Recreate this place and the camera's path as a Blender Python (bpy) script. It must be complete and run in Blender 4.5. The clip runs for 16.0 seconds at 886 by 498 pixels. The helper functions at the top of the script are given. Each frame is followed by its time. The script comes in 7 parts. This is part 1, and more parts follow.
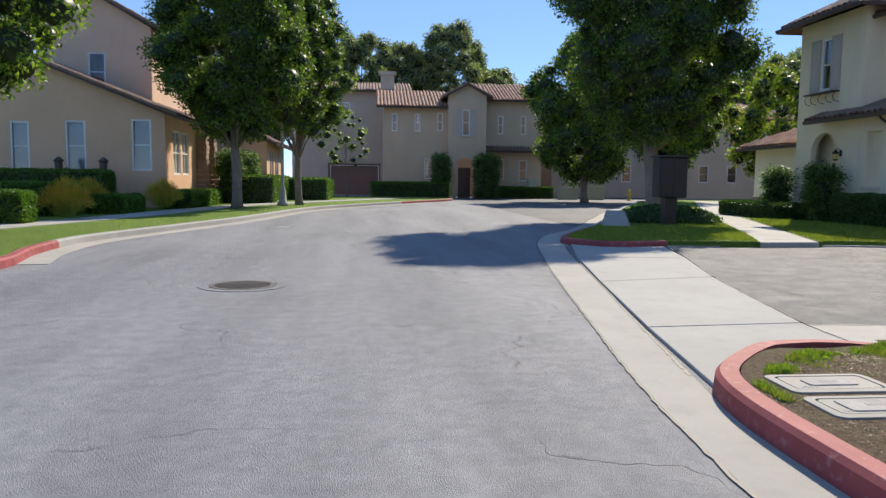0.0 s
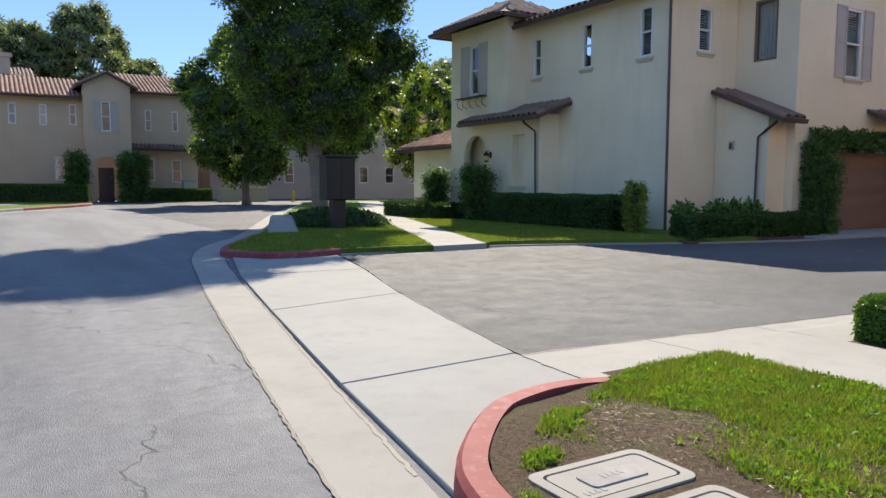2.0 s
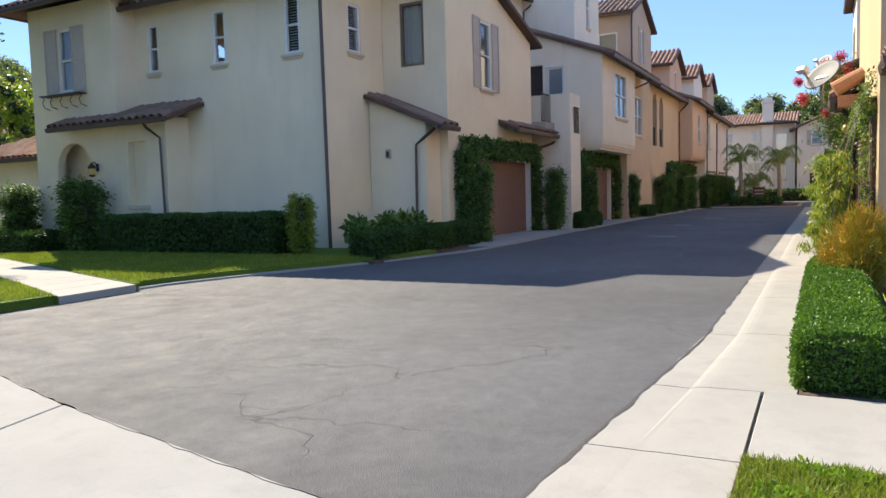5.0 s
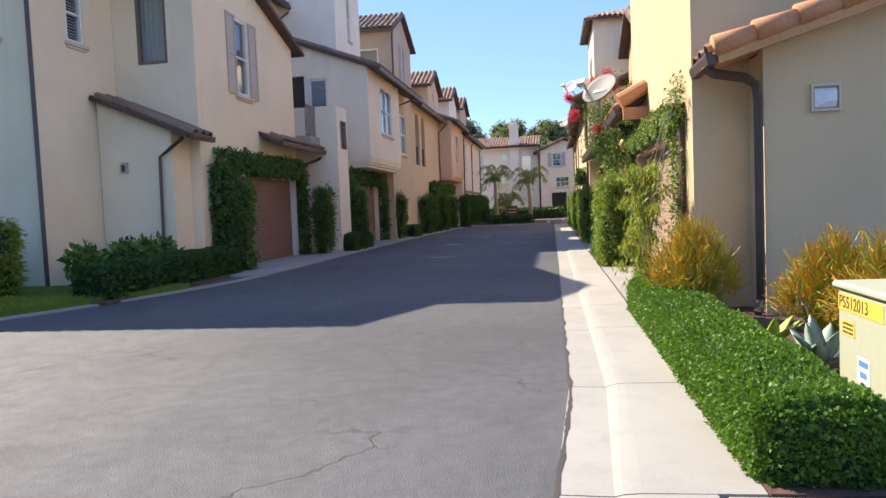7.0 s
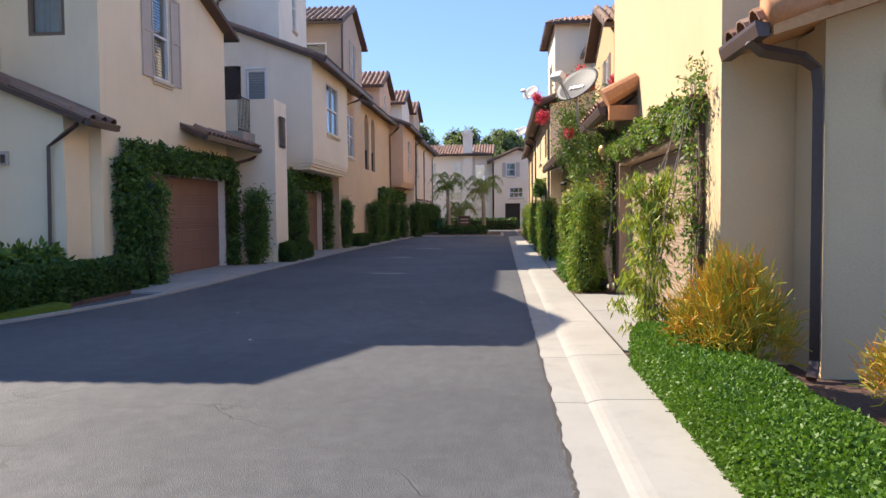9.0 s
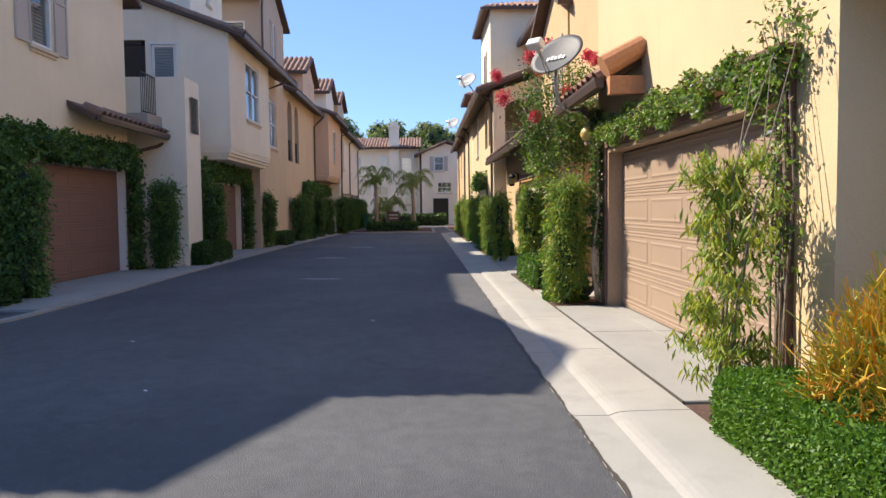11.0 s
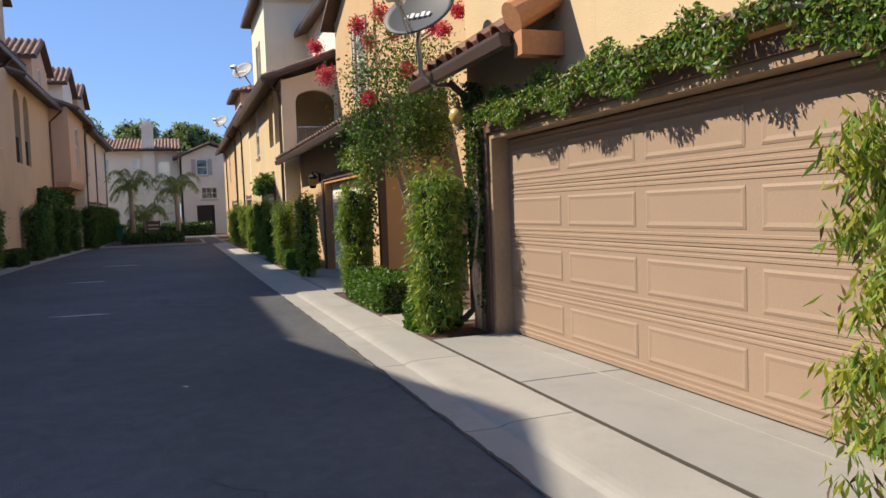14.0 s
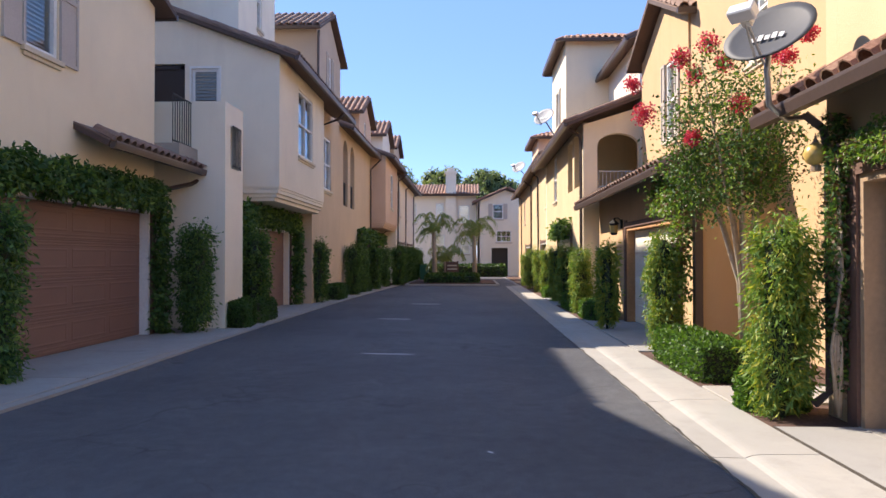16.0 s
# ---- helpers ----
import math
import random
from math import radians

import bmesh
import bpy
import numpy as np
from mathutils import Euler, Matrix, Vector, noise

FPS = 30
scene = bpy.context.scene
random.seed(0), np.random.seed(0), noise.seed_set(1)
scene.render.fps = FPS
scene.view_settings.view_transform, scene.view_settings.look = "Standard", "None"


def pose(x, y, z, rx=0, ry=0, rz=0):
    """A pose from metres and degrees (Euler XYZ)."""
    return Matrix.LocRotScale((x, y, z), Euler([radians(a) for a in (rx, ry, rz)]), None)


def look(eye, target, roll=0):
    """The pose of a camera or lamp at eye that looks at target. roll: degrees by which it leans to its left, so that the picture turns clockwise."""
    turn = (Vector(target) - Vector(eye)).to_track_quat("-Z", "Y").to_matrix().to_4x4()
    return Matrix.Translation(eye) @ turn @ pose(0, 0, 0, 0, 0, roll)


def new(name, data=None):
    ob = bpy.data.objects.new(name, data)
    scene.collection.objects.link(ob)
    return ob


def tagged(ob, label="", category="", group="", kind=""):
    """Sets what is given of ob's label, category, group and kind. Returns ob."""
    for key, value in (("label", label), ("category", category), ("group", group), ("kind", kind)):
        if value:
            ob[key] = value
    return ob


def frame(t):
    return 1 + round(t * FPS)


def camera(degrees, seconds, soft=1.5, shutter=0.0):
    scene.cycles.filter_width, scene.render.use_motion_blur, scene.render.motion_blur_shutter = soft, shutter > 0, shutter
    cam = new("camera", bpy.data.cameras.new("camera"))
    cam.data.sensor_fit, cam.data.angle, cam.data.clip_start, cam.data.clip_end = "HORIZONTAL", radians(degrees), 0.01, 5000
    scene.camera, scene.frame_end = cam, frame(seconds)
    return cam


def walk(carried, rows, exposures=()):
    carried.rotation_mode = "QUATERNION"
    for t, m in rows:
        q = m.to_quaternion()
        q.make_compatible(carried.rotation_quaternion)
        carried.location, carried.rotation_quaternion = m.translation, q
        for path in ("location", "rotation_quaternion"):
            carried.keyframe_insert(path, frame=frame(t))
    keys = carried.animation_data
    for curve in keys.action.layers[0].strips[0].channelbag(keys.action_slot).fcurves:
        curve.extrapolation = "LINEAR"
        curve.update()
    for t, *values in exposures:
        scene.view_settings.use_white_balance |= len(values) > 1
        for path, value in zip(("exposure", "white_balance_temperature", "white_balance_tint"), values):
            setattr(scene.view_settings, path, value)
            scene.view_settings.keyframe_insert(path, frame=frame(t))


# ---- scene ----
EXPOSURES = ((0.0, 1.5, 6750, 9), (1.5, 1.6, 6850, 9), (3.5, 1.75, 6950, 9), (5.0, 1.9, 7000, 9), (7.5, 2.05, 6900, 13), (8.5, 2.0, 6900, 13), (11.0, 1.8, 6700, 11), (12.5, 1.6, 6650, 10), (14.0, 1.4, 6850, 10), (15.0, 1.7, 6700, 13), (16.0, 1.97, 6650, 15))
# camera and walk: seconds, x, y, z, pitch, roll, yaw
cam = camera(62.30, 16.0, soft=1.5)
ROWS = [
    (0.0, 1.131, 1.525, 1.373, -5.34, -0.60, -5.44),
    (0.5, 1.326, 1.959, 1.380, -5.50, -0.35, -13.07),
    (1.0, 1.478, 2.441, 1.388, -5.76, -0.65, -19.55),
    (1.5, 1.591, 2.955, 1.403, -5.88, -0.41, -24.25),
    (2.0, 1.717, 3.473, 1.407, -5.10, -0.27, -31.30),
    (2.5, 1.832, 4.051, 1.410, -4.90, -0.36, -36.25),
    (3.0, 1.931, 4.655, 1.407, -5.35, -0.39, -40.97),
    (3.5, 2.142, 5.250, 1.403, -5.51, -0.53, -46.23),
    (4.0, 2.346, 5.820, 1.416, -4.84, -0.03, -52.22),
    (4.5, 2.557, 6.366, 1.414, -4.22, 0.80, -57.62),
    (5.0, 2.813, 6.941, 1.413, -4.28, 1.58, -62.68),
    (7.5, 5.286, 8.081, 1.364, -2.89, 1.94, -83.61),
    (8.0, 5.863, 8.149, 1.408, -2.79, 1.47, -84.27),
    (8.5, 6.471, 8.192, 1.428, -2.70, 0.96, -84.79),
    (11.0, 9.353, 8.925, 1.452, -3.15, 0.62, -91.55),
    (11.5, 9.856, 9.065, 1.491, -3.02, 0.98, -94.85),
    (12.0, 10.372, 9.209, 1.494, -2.85, 1.51, -98.94),
    (12.5, 10.831, 9.362, 1.501, -2.78, 2.27, -103.15),
    (13.0, 11.281, 9.477, 1.505, -2.84, 2.70, -106.93),
    (13.5, 11.750, 9.540, 1.494, -2.84, 2.51, -109.43),
    (14.0, 12.199, 9.595, 1.474, -3.21, 2.03, -109.94),
    (14.5, 12.487, 9.647, 1.480, -3.09, 0.49, -104.19),
    (15.0, 12.854, 9.724, 1.520, -1.01, -0.02, -94.31),
    (15.5, 13.018, 9.774, 1.540, 0.55, 0.31, -88.98),
    (16.0, 13.058, 9.751, 1.545, 0.69, 0.04, -87.79),
]
walk(cam, [(t, pose(x, y, z, 90 + p, r, h)) for t, x, y, z, p, r, h in ROWS], EXPOSURES)
# light: a clear sky and the sun, standing behind the row of houses along the alley
SUN_WAY = Vector((0.62, 1.0, 1.0)).normalized()
world = bpy.data.worlds.new("sky")
scene.world = world
world.use_nodes = True
sky = world.node_tree.nodes.new("ShaderNodeTexSky")
sky.sky_type, sky.sun_disc = "NISHITA", False
sky.sun_elevation = math.asin(SUN_WAY.z)
sky.sun_rotation = math.atan2(SUN_WAY.x, SUN_WAY.y)
sky.air_density, sky.dust_density, sky.ozone_density = 0.6, 0.0, 4.5
world.node_tree.nodes["Background"].inputs[1].default_value = 0.13
deeper = world.node_tree.nodes.new("ShaderNodeHueSaturation")
deeper.inputs["Hue"].default_value, deeper.inputs["Saturation"].default_value = 0.505, 1.0
even = world.node_tree.nodes.new("ShaderNodeMix")
even.data_type = "RGBA"
even.inputs[0].default_value = 0.7
even.inputs[7].default_value = (0.47, 0.98, 1.95, 1)
world.node_tree.links.new(sky.outputs[0], even.inputs[6])
world.node_tree.links.new(even.outputs[2], deeper.inputs["Color"])
world.node_tree.links.new(deeper.outputs[0], world.node_tree.nodes["Background"].inputs[0])
sun = new("sun", bpy.data.lights.new("sun", "SUN"))
sun.data.energy, sun.data.angle, sun.data.color = 2.45, radians(0.53), (1.0, 0.91, 0.77)
sun.matrix_world = look((0, 0, 60), Vector((0, 0, 60)) - SUN_WAY)
# ---- small tools ----
INV = {}


def thing(name, label, category, group="", at=(0, 0, 0), kind=""):
    """An Empty at the base of a thing; its parts are meshes in world coordinates."""
    ob = tagged(new(name), label, category, group, kind)
    ob.location = at
    ob.empty_display_size = 0.2
    INV[ob] = Matrix.Translation(at).inverted()
    return ob


def link(name, me, parent=None, label="", m=None):
    ob = new(name, me)
    if m is not None:
        ob.matrix_basis = m
    if parent is not None:
        ob.parent = parent
        ob.matrix_parent_inverse = INV.get(parent, Matrix.Identity(4))
    if label:
        ob["label"] = label
    return ob


class Shape:
    """Collects vertices and faces of one mesh."""

    def __init__(self):
        self.v, self.f, self.mi, self.cur = [], [], [], 0

    def add(self, verts, faces):
        n = len(self.v)
        self.v += [tuple(p) for p in verts]
        self.f += [tuple(i + n for i in q) for q in faces]
        self.mi += [self.cur] * len(faces)
        return self

    def box(self, x0, y0, z0, x1, y1, z1, m=None):
        p = [Vector((x, y, z)) for z in (z0, z1) for y in (y0, y1) for x in (x0, x1)]
        if m is not None:
            p = [m @ q for q in p]
        return self.add(p, [(0, 2, 3, 1), (4, 5, 7, 6), (0, 1, 5, 4), (2, 6, 7, 3), (0, 4, 6, 2), (1, 3, 7, 5)])

    def prism(self, pts, way):
        """A polygon (3D points) pushed along a vector."""
        n = len(pts)
        w = Vector(way)
        p = [Vector(q) for q in pts] + [Vector(q) + w for q in pts]
        return self.add(p, [tuple(range(n)), tuple(range(2 * n - 1, n - 1, -1))] + [(i, (i + 1) % n, n + (i + 1) % n, n + i) for i in range(n)])

    def tube(self, path, r, n=8, cap=True):
        """A pipe along a path; r is a radius or a list of radii."""
        path = [Vector(p) for p in path]
        rr = r if isinstance(r, (list, tuple)) else [r] * len(path)
        up, rings = None, []
        for i, p in enumerate(path):
            d = (path[min(i + 1, len(path) - 1)] - path[max(i - 1, 0)]).normalized()
            if up is None:
                up = d.orthogonal().normalized()
            up = (up - d * up.dot(d))
            up = up.normalized() if up.length > 1e-6 else d.orthogonal().normalized()
            s = d.cross(up)
            rings.append([p + (up * math.cos(a) + s * math.sin(a)) * rr[i] for a in (2 * math.pi * k / n + math.pi / n for k in range(n))])
        faces = [(i * n + k, i * n + (k + 1) % n, (i + 1) * n + (k + 1) % n, (i + 1) * n + k) for i in range(len(path) - 1) for k in range(n)]
        if cap:
            faces += [tuple(range(n - 1, -1, -1)), tuple((len(path) - 1) * n + k for k in range(n))]
        return self.add([q for g in rings for q in g], faces)

    def lathe(self, profile, at=(0, 0, 0), n=12):
        x, y, z = at
        v = [(x + r * math.cos(2 * math.pi * k / n), y + r * math.sin(2 * math.pi * k / n), z + h) for r, h in profile for k in range(n)]
        f = [(i * n + k, i * n + (k + 1) % n, (i + 1) * n + (k + 1) % n, (i + 1) * n + k) for i in range(len(profile) - 1) for k in range(n)]
        f += [tuple(range(n - 1, -1, -1)), tuple((len(profile) - 1) * n + k for k in range(n))]
        return self.add(v, f)

    def mesh(self, name, mats, bevel=0.0, smooth=False):
        me = bpy.data.meshes.new(name)
        me.from_pydata(self.v, [], self.f)
        for m in mats if isinstance(mats, (list, tuple)) else [mats]:
            me.materials.append(m)
        me.polygons.foreach_set("material_index", self.mi)
        bm = bmesh.new()
        bm.from_mesh(me)
        bmesh.ops.recalc_face_normals(bm, faces=bm.faces)
        if bevel:
            bmesh.ops.bevel(bm, geom=bm.edges[:], offset=bevel, segments=1, affect="EDGES", clamp_overlap=True)
        bm.to_mesh(me)
        bm.free()
        if smooth:
            me.polygons.foreach_set("use_smooth", [True] * len(me.polygons))
        return me


def part(name, shape, mats, parent, label="", bevel=0.0, smooth=False):
    return link(name, shape.mesh(name, mats, bevel, smooth), parent, label)


def structure(name, shape, mats, label, bevel=0.0, smooth=False, category=""):
    return tagged(link(name, shape.mesh(name, mats, bevel, smooth)), label, category or name.split("_")[0], "", "structure")


# ---- walls with openings ----
def wall(parent, axis, pos, side, a0, a1, z0, z1, mat, openings=(), thick=0.22, name="wall", slope=None):
    """An upright wall in the plane axis = pos, its face turned to side, with openings (u0, u1, v0, v1, arched) cut through it.
    slope: heights at a0 and a1 of a raked top standing on z1, with an optional peak (u, v)."""
    def at(u, v, d):
        return (pos - side * d, u, v) if axis == "x" else (u, pos - side * d, v)
    s = Shape()
    us = sorted({a0, a1, *(c for o in openings for c in o[:2])})
    vs = sorted({z0, z1, *(c for o in openings for c in o[2:4])})
    def solid(i, j):
        if not (0 <= i < len(us) - 1 and 0 <= j < len(vs) - 1):
            return False
        u, v = (us[i] + us[i + 1]) / 2, (vs[j] + vs[j + 1]) / 2
        return not any(o[0] < u < o[1] and o[2] < v < o[3] for o in openings)
    for i in range(len(us) - 1):
        for j in range(len(vs) - 1):
            if not solid(i, j):
                continue
            u0, u1, v0, v1 = us[i], us[i + 1], vs[j], vs[j + 1]
            for d in (0, thick):
                s.add([at(u0, v0, d), at(u1, v0, d), at(u1, v1, d), at(u0, v1, d)], [(0, 1, 2, 3)])
            for di, dj, e in ((-1, 0, (u0, v0, u0, v1)), (1, 0, (u1, v0, u1, v1)), (0, -1, (u0, v0, u1, v0)), (0, 1, (u0, v1, u1, v1))):
                if not solid(i + di, j + dj):
                    s.add([at(e[0], e[1], 0), at(e[2], e[3], 0), at(e[2], e[3], thick), at(e[0], e[1], thick)], [(0, 1, 2, 3)])
    for o in openings:
        if len(o) > 4 and o[4]:
            rise = o[4] if o[4] is not True else (o[1] - o[0]) / 2
            c, w = (o[0] + o[1]) / 2, (o[1] - o[0]) / 2
            arc = [(c - w * math.cos(math.pi * k / 10), o[3] - rise + rise * math.sin(math.pi * k / 10)) for k in range(11)]
            for a, b in zip(arc[:-1], arc[1:]):
                s.prism([at(a[0], a[1], 0), at(b[0], b[1], 0), at(b[0], o[3], 0), at(a[0], o[3], 0)], Vector(at(0, 0, thick)) - Vector(at(0, 0, 0)))
    if slope:
        pts = [(a0, z1), (a1, z1), (a1, slope[1])] + ([slope[2]] if len(slope) > 2 else []) + [(a0, slope[0])]
        s.prism([at(u, v, 0) for u, v in pts], Vector(at(0, 0, thick)) - Vector(at(0, 0, 0)))
    return part(name, s, mat, parent)


def volume(parent, x0, x1, y0, y1, z0, z1, mat, W=(), E=(), S=(), N=(), slopes=None):
    """Four walls round a block; slopes gives raked tops by side."""
    k = slopes or {}
    wall(parent, "x", x0, -1, y0, y1, z0, z1, mat, W, slope=k.get("W"))
    wall(parent, "x", x1, 1, y0, y1, z0, z1, mat, E, slope=k.get("E"))
    wall(parent, "y", y0, -1, x0 + 0.221, x1 - 0.221, z0, z1, mat, S, slope=k.get("S"))
    wall(parent, "y", y1, 1, x0 + 0.221, x1 - 0.221, z0, z1, mat, N, slope=k.get("N"))


def frame_at(axis, pos, side):
    if axis == "x":
        return lambda u, v, d: Vector((pos + side * d, u, v))
    return lambda u, v, d: Vector((u, pos + side * d, v))


def slab(s, at, u0, u1, v0, v1, d0, d1):
    """A box in a wall's own coordinates: along it, up it, out of it."""
    p = [at(u, v, d) for d in (d0, d1) for v in (v0, v1) for u in (u0, u1)]
    return s.add(p, [(0, 2, 3, 1), (4, 5, 7, 6), (0, 1, 5, 4), (2, 6, 7, 3), (0, 4, 6, 2), (1, 3, 7, 5)])


def window(parent, axis, pos, side, u0, u1, v0, v1, rows=2, cols=1, blind="slats", sill=True, shutters=0.0, frame_mat=None, arched=False, label=""):
    """A sash window set into its opening: frame, panes, blind, sill and shutters."""
    at = frame_at(axis, pos, side)
    fm = frame_mat or MAT["vinyl"]
    s = Shape()
    w, d0, d1 = 0.075, -0.12, -0.025
    rings = [[at(u, v, d) for u, v in ((u0 + e, v0 + e), (u1 - e, v0 + e), (u1 - e, v1 - e), (u0 + e, v1 - e))] for e, d in ((0, d0), (0, d1), (w, d1), (w, d0))]
    s.add([p for r in rings for p in r], [(r * 4 + k, r * 4 + (k + 1) % 4, ((r + 1) % 4) * 4 + (k + 1) % 4, ((r + 1) % 4) * 4 + k) for r in range(4) for k in range(4)])
    win = part("window", s, fm, parent, label)
    for k in range(1, rows):
        v = v0 + (v1 - v0) * k / rows
        part("mullion", slab(Shape(), at, u0 + w, u1 - w, v - 0.025, v + 0.025, d0, d1 - 0.01), fm, win)
    for k in range(1, cols):
        u = u0 + (u1 - u0) * k / cols
        part("mullion", slab(Shape(), at, u - 0.022, u + 0.022, v0 + w, v1 - w, d0, d1 - 0.012), fm, win)
    pane = Shape()
    slab(pane, at, u0 + w, u1 - w, v0 + w, v1 - w, -0.1, -0.092)
    p = part("pane", pane, MAT["glass"], win)
    p.visible_shadow = False
    if blind == "slats":
        b = Shape()
        n = max(4, int((v1 - v0) / 0.075))
        for k in range(n):
            z = v0 + w + (v1 - v0 - 2 * w) * (k + 0.5) / n
            q = [at(u0 + w, z - 0.022, -0.15), at(u1 - w, z - 0.022, -0.15), at(u1 - w, z + 0.022, -0.18), at(u0 + w, z + 0.022, -0.18)]
            b.add(q, [(0, 1, 2, 3)])
        part("blind", b, MAT["blind"], win)
    elif blind == "drape":
        b = Shape()
        n = 14
        for k in range(n):
            ua, ub = u0 + (u1 - u0) * k / n, u0 + (u1 - u0) * (k + 1) / n
            da, db = (-0.17, -0.2) if k % 2 else (-0.2, -0.17)
            b.add([at(ua, v0, da), at(ub, v0, db), at(ub, v1, db), at(ua, v1, da)], [(0, 1, 2, 3)])
        part("blind", b, MAT["blind"], win)
    if sill:
        b = Shape()
        slab(b, at, u0 - 0.09, u1 + 0.09, v0 - 0.08, v0 - 0.001, -0.05, 0.07)
        slab(b, at, u0 - 0.05, u1 + 0.05, v0 - 0.14, v0 - 0.08, -0.02, 0.035)
        part("sill", b, MAT["sill"], win, bevel=0.008)
    if shutters:
        for a, b_ in ((u0 - shutters - 0.02, u0 - 0.02), (u1 + 0.02, u1 + shutters + 0.02)):
            h = Shape()
            slab(h, at, a, a + 0.05, v0 - 0.02, v1 + 0.02, 0.005, 0.045), slab(h, at, b_ - 0.05, b_, v0 - 0.02, v1 + 0.02, 0.005, 0.045)
            for z in (v0 - 0.02, (v0 + v1) / 2 - 0.03, v1 - 0.04):
                slab(h, at, a + 0.05, b_ - 0.05, z, z + 0.06, 0.005, 0.043)
            slab(h, at, a + 0.05, b_ - 0.05, v0, v1, 0.003, 0.02)
            part("shutter", h, MAT["shutter"], win)
    return win


# ---- tiled roofs ----
def tile_mesh(name, mat, r=0.105, length=0.42):
    """A barrel tile, its axis along y from the lower end, standing on z = 0."""
    s = Shape()
    n = 5
    out = [(-math.cos(math.pi * k / n), math.sin(math.pi * k / n)) for k in range(n + 1)]
    v = []
    for y, q in ((0.0, 1.0), (length, 0.84)):
        v += [(a * r * q, y, b * r * q) for a, b in out]
    v += [(a * (r - 0.016), 0.0, b * (r - 0.016)) for a, b in out]
    m = n + 1
    f = [(k, k + 1, m + k + 1, m + k) for k in range(n)] + [(2 * m + k, 2 * m + k + 1, k + 1, k) for k in range(n)]
    s.add(v, f)
    return s.mesh(name, mat, smooth=False)


def roof_plane(parent, a, b, up, tile, mat, li=0.0, ri=0.0, single=False, deck=True, step=0.36, pitch=0.27, gutter=True, under=None):
    """One slope: eave from a to b, up the slope by the vector up; li and ri: how far the top is drawn in at each end.
    single: each tile is an object of its own, else all are one mesh."""
    a, b, up = Vector(a), Vector(b), Vector(up)
    e = (b - a)
    L, H = e.length, up.length
    ex, uy = e.normalized(), up.normalized()
    nz = ex.cross(uy)
    if nz.z < 0:
        nz = -nz
    s = Shape()
    top0, top1 = a + up + ex * li, b + up - ex * ri
    if (top1 - top0).dot(ex) < 0.02:
        top1 = top0 + ex * 0.02
    s.prism([a, b, top1, top0], nz * -0.09)
    roof = part("roof", s, [under or MAT["eave_wood"]], parent)
    s = Shape()
    o = nz * 0.004
    s.prism([a + o, b + o, top1 + o, top0 + o], nz * 0.02)
    part("roof_deck", s, [mat], roof)
    nu, nv = max(1, int(L / pitch)), max(1, int(H / step))
    px, py = L / nu, H / nv
    big = Shape()
    base = [v.co.copy() for v in tile.vertices]
    faces = [tuple(p.vertices) for p in tile.polygons]
    for j in range(nv):
        for i in range(nu):
            u, v = (i + 0.5) * px, j * py
            t = (v + py * 0.5) / H
            if u < li * t or u > L - ri * t:
                continue
            lift = 0.022 + 0.012 * random.random()
            m = Matrix((( *(ex), 0), (*(uy), 0), (*(nz), 0), (0, 0, 0, 1))).transposed()
            w = a + ex * (u + random.uniform(-.008, .008)) + uy * (v - 0.05) + nz * lift
            tilt = Matrix.Rotation(radians(random.uniform(1.5, 4.5)), 4, "X") @ Matrix.Rotation(radians(random.uniform(-2, 2)), 4, "Z")
            m = Matrix.Translation(w) @ m.to_3x3().to_4x4() @ tilt
            if single:
                link("tile", tile, roof, m=m)
            else:
                big.add([m @ q for q in base], faces)
    if big.v:
        me = bpy.data.meshes.new("tiles")
        me.from_pydata(big.v, [], big.f)
        me.materials.append(mat)
        ob = link("tiles", me, roof)
        ob["kind"] = "stuff"
    if gutter:
        out = Vector((-ex.y, ex.x, 0))
        if out.dot(up) > 0:
            out = -out
        s = Shape()
        p = [a + out * d + Vector((0, 0, z)) for d, z in ((0.0, -0.02), (0.11, 0.0), (0.11, -0.03), (0.085, -0.12), (0.0, -0.12))]
        s.prism(p, e)
        part("gutter", s, MAT["brown_metal"], roof)
    return roof


def downspout(parent, pts, r=0.045):
    s = Shape()
    s.tube(pts, r, 4)
    p = part("downspout", s, MAT["brown_metal"], parent)
    return p


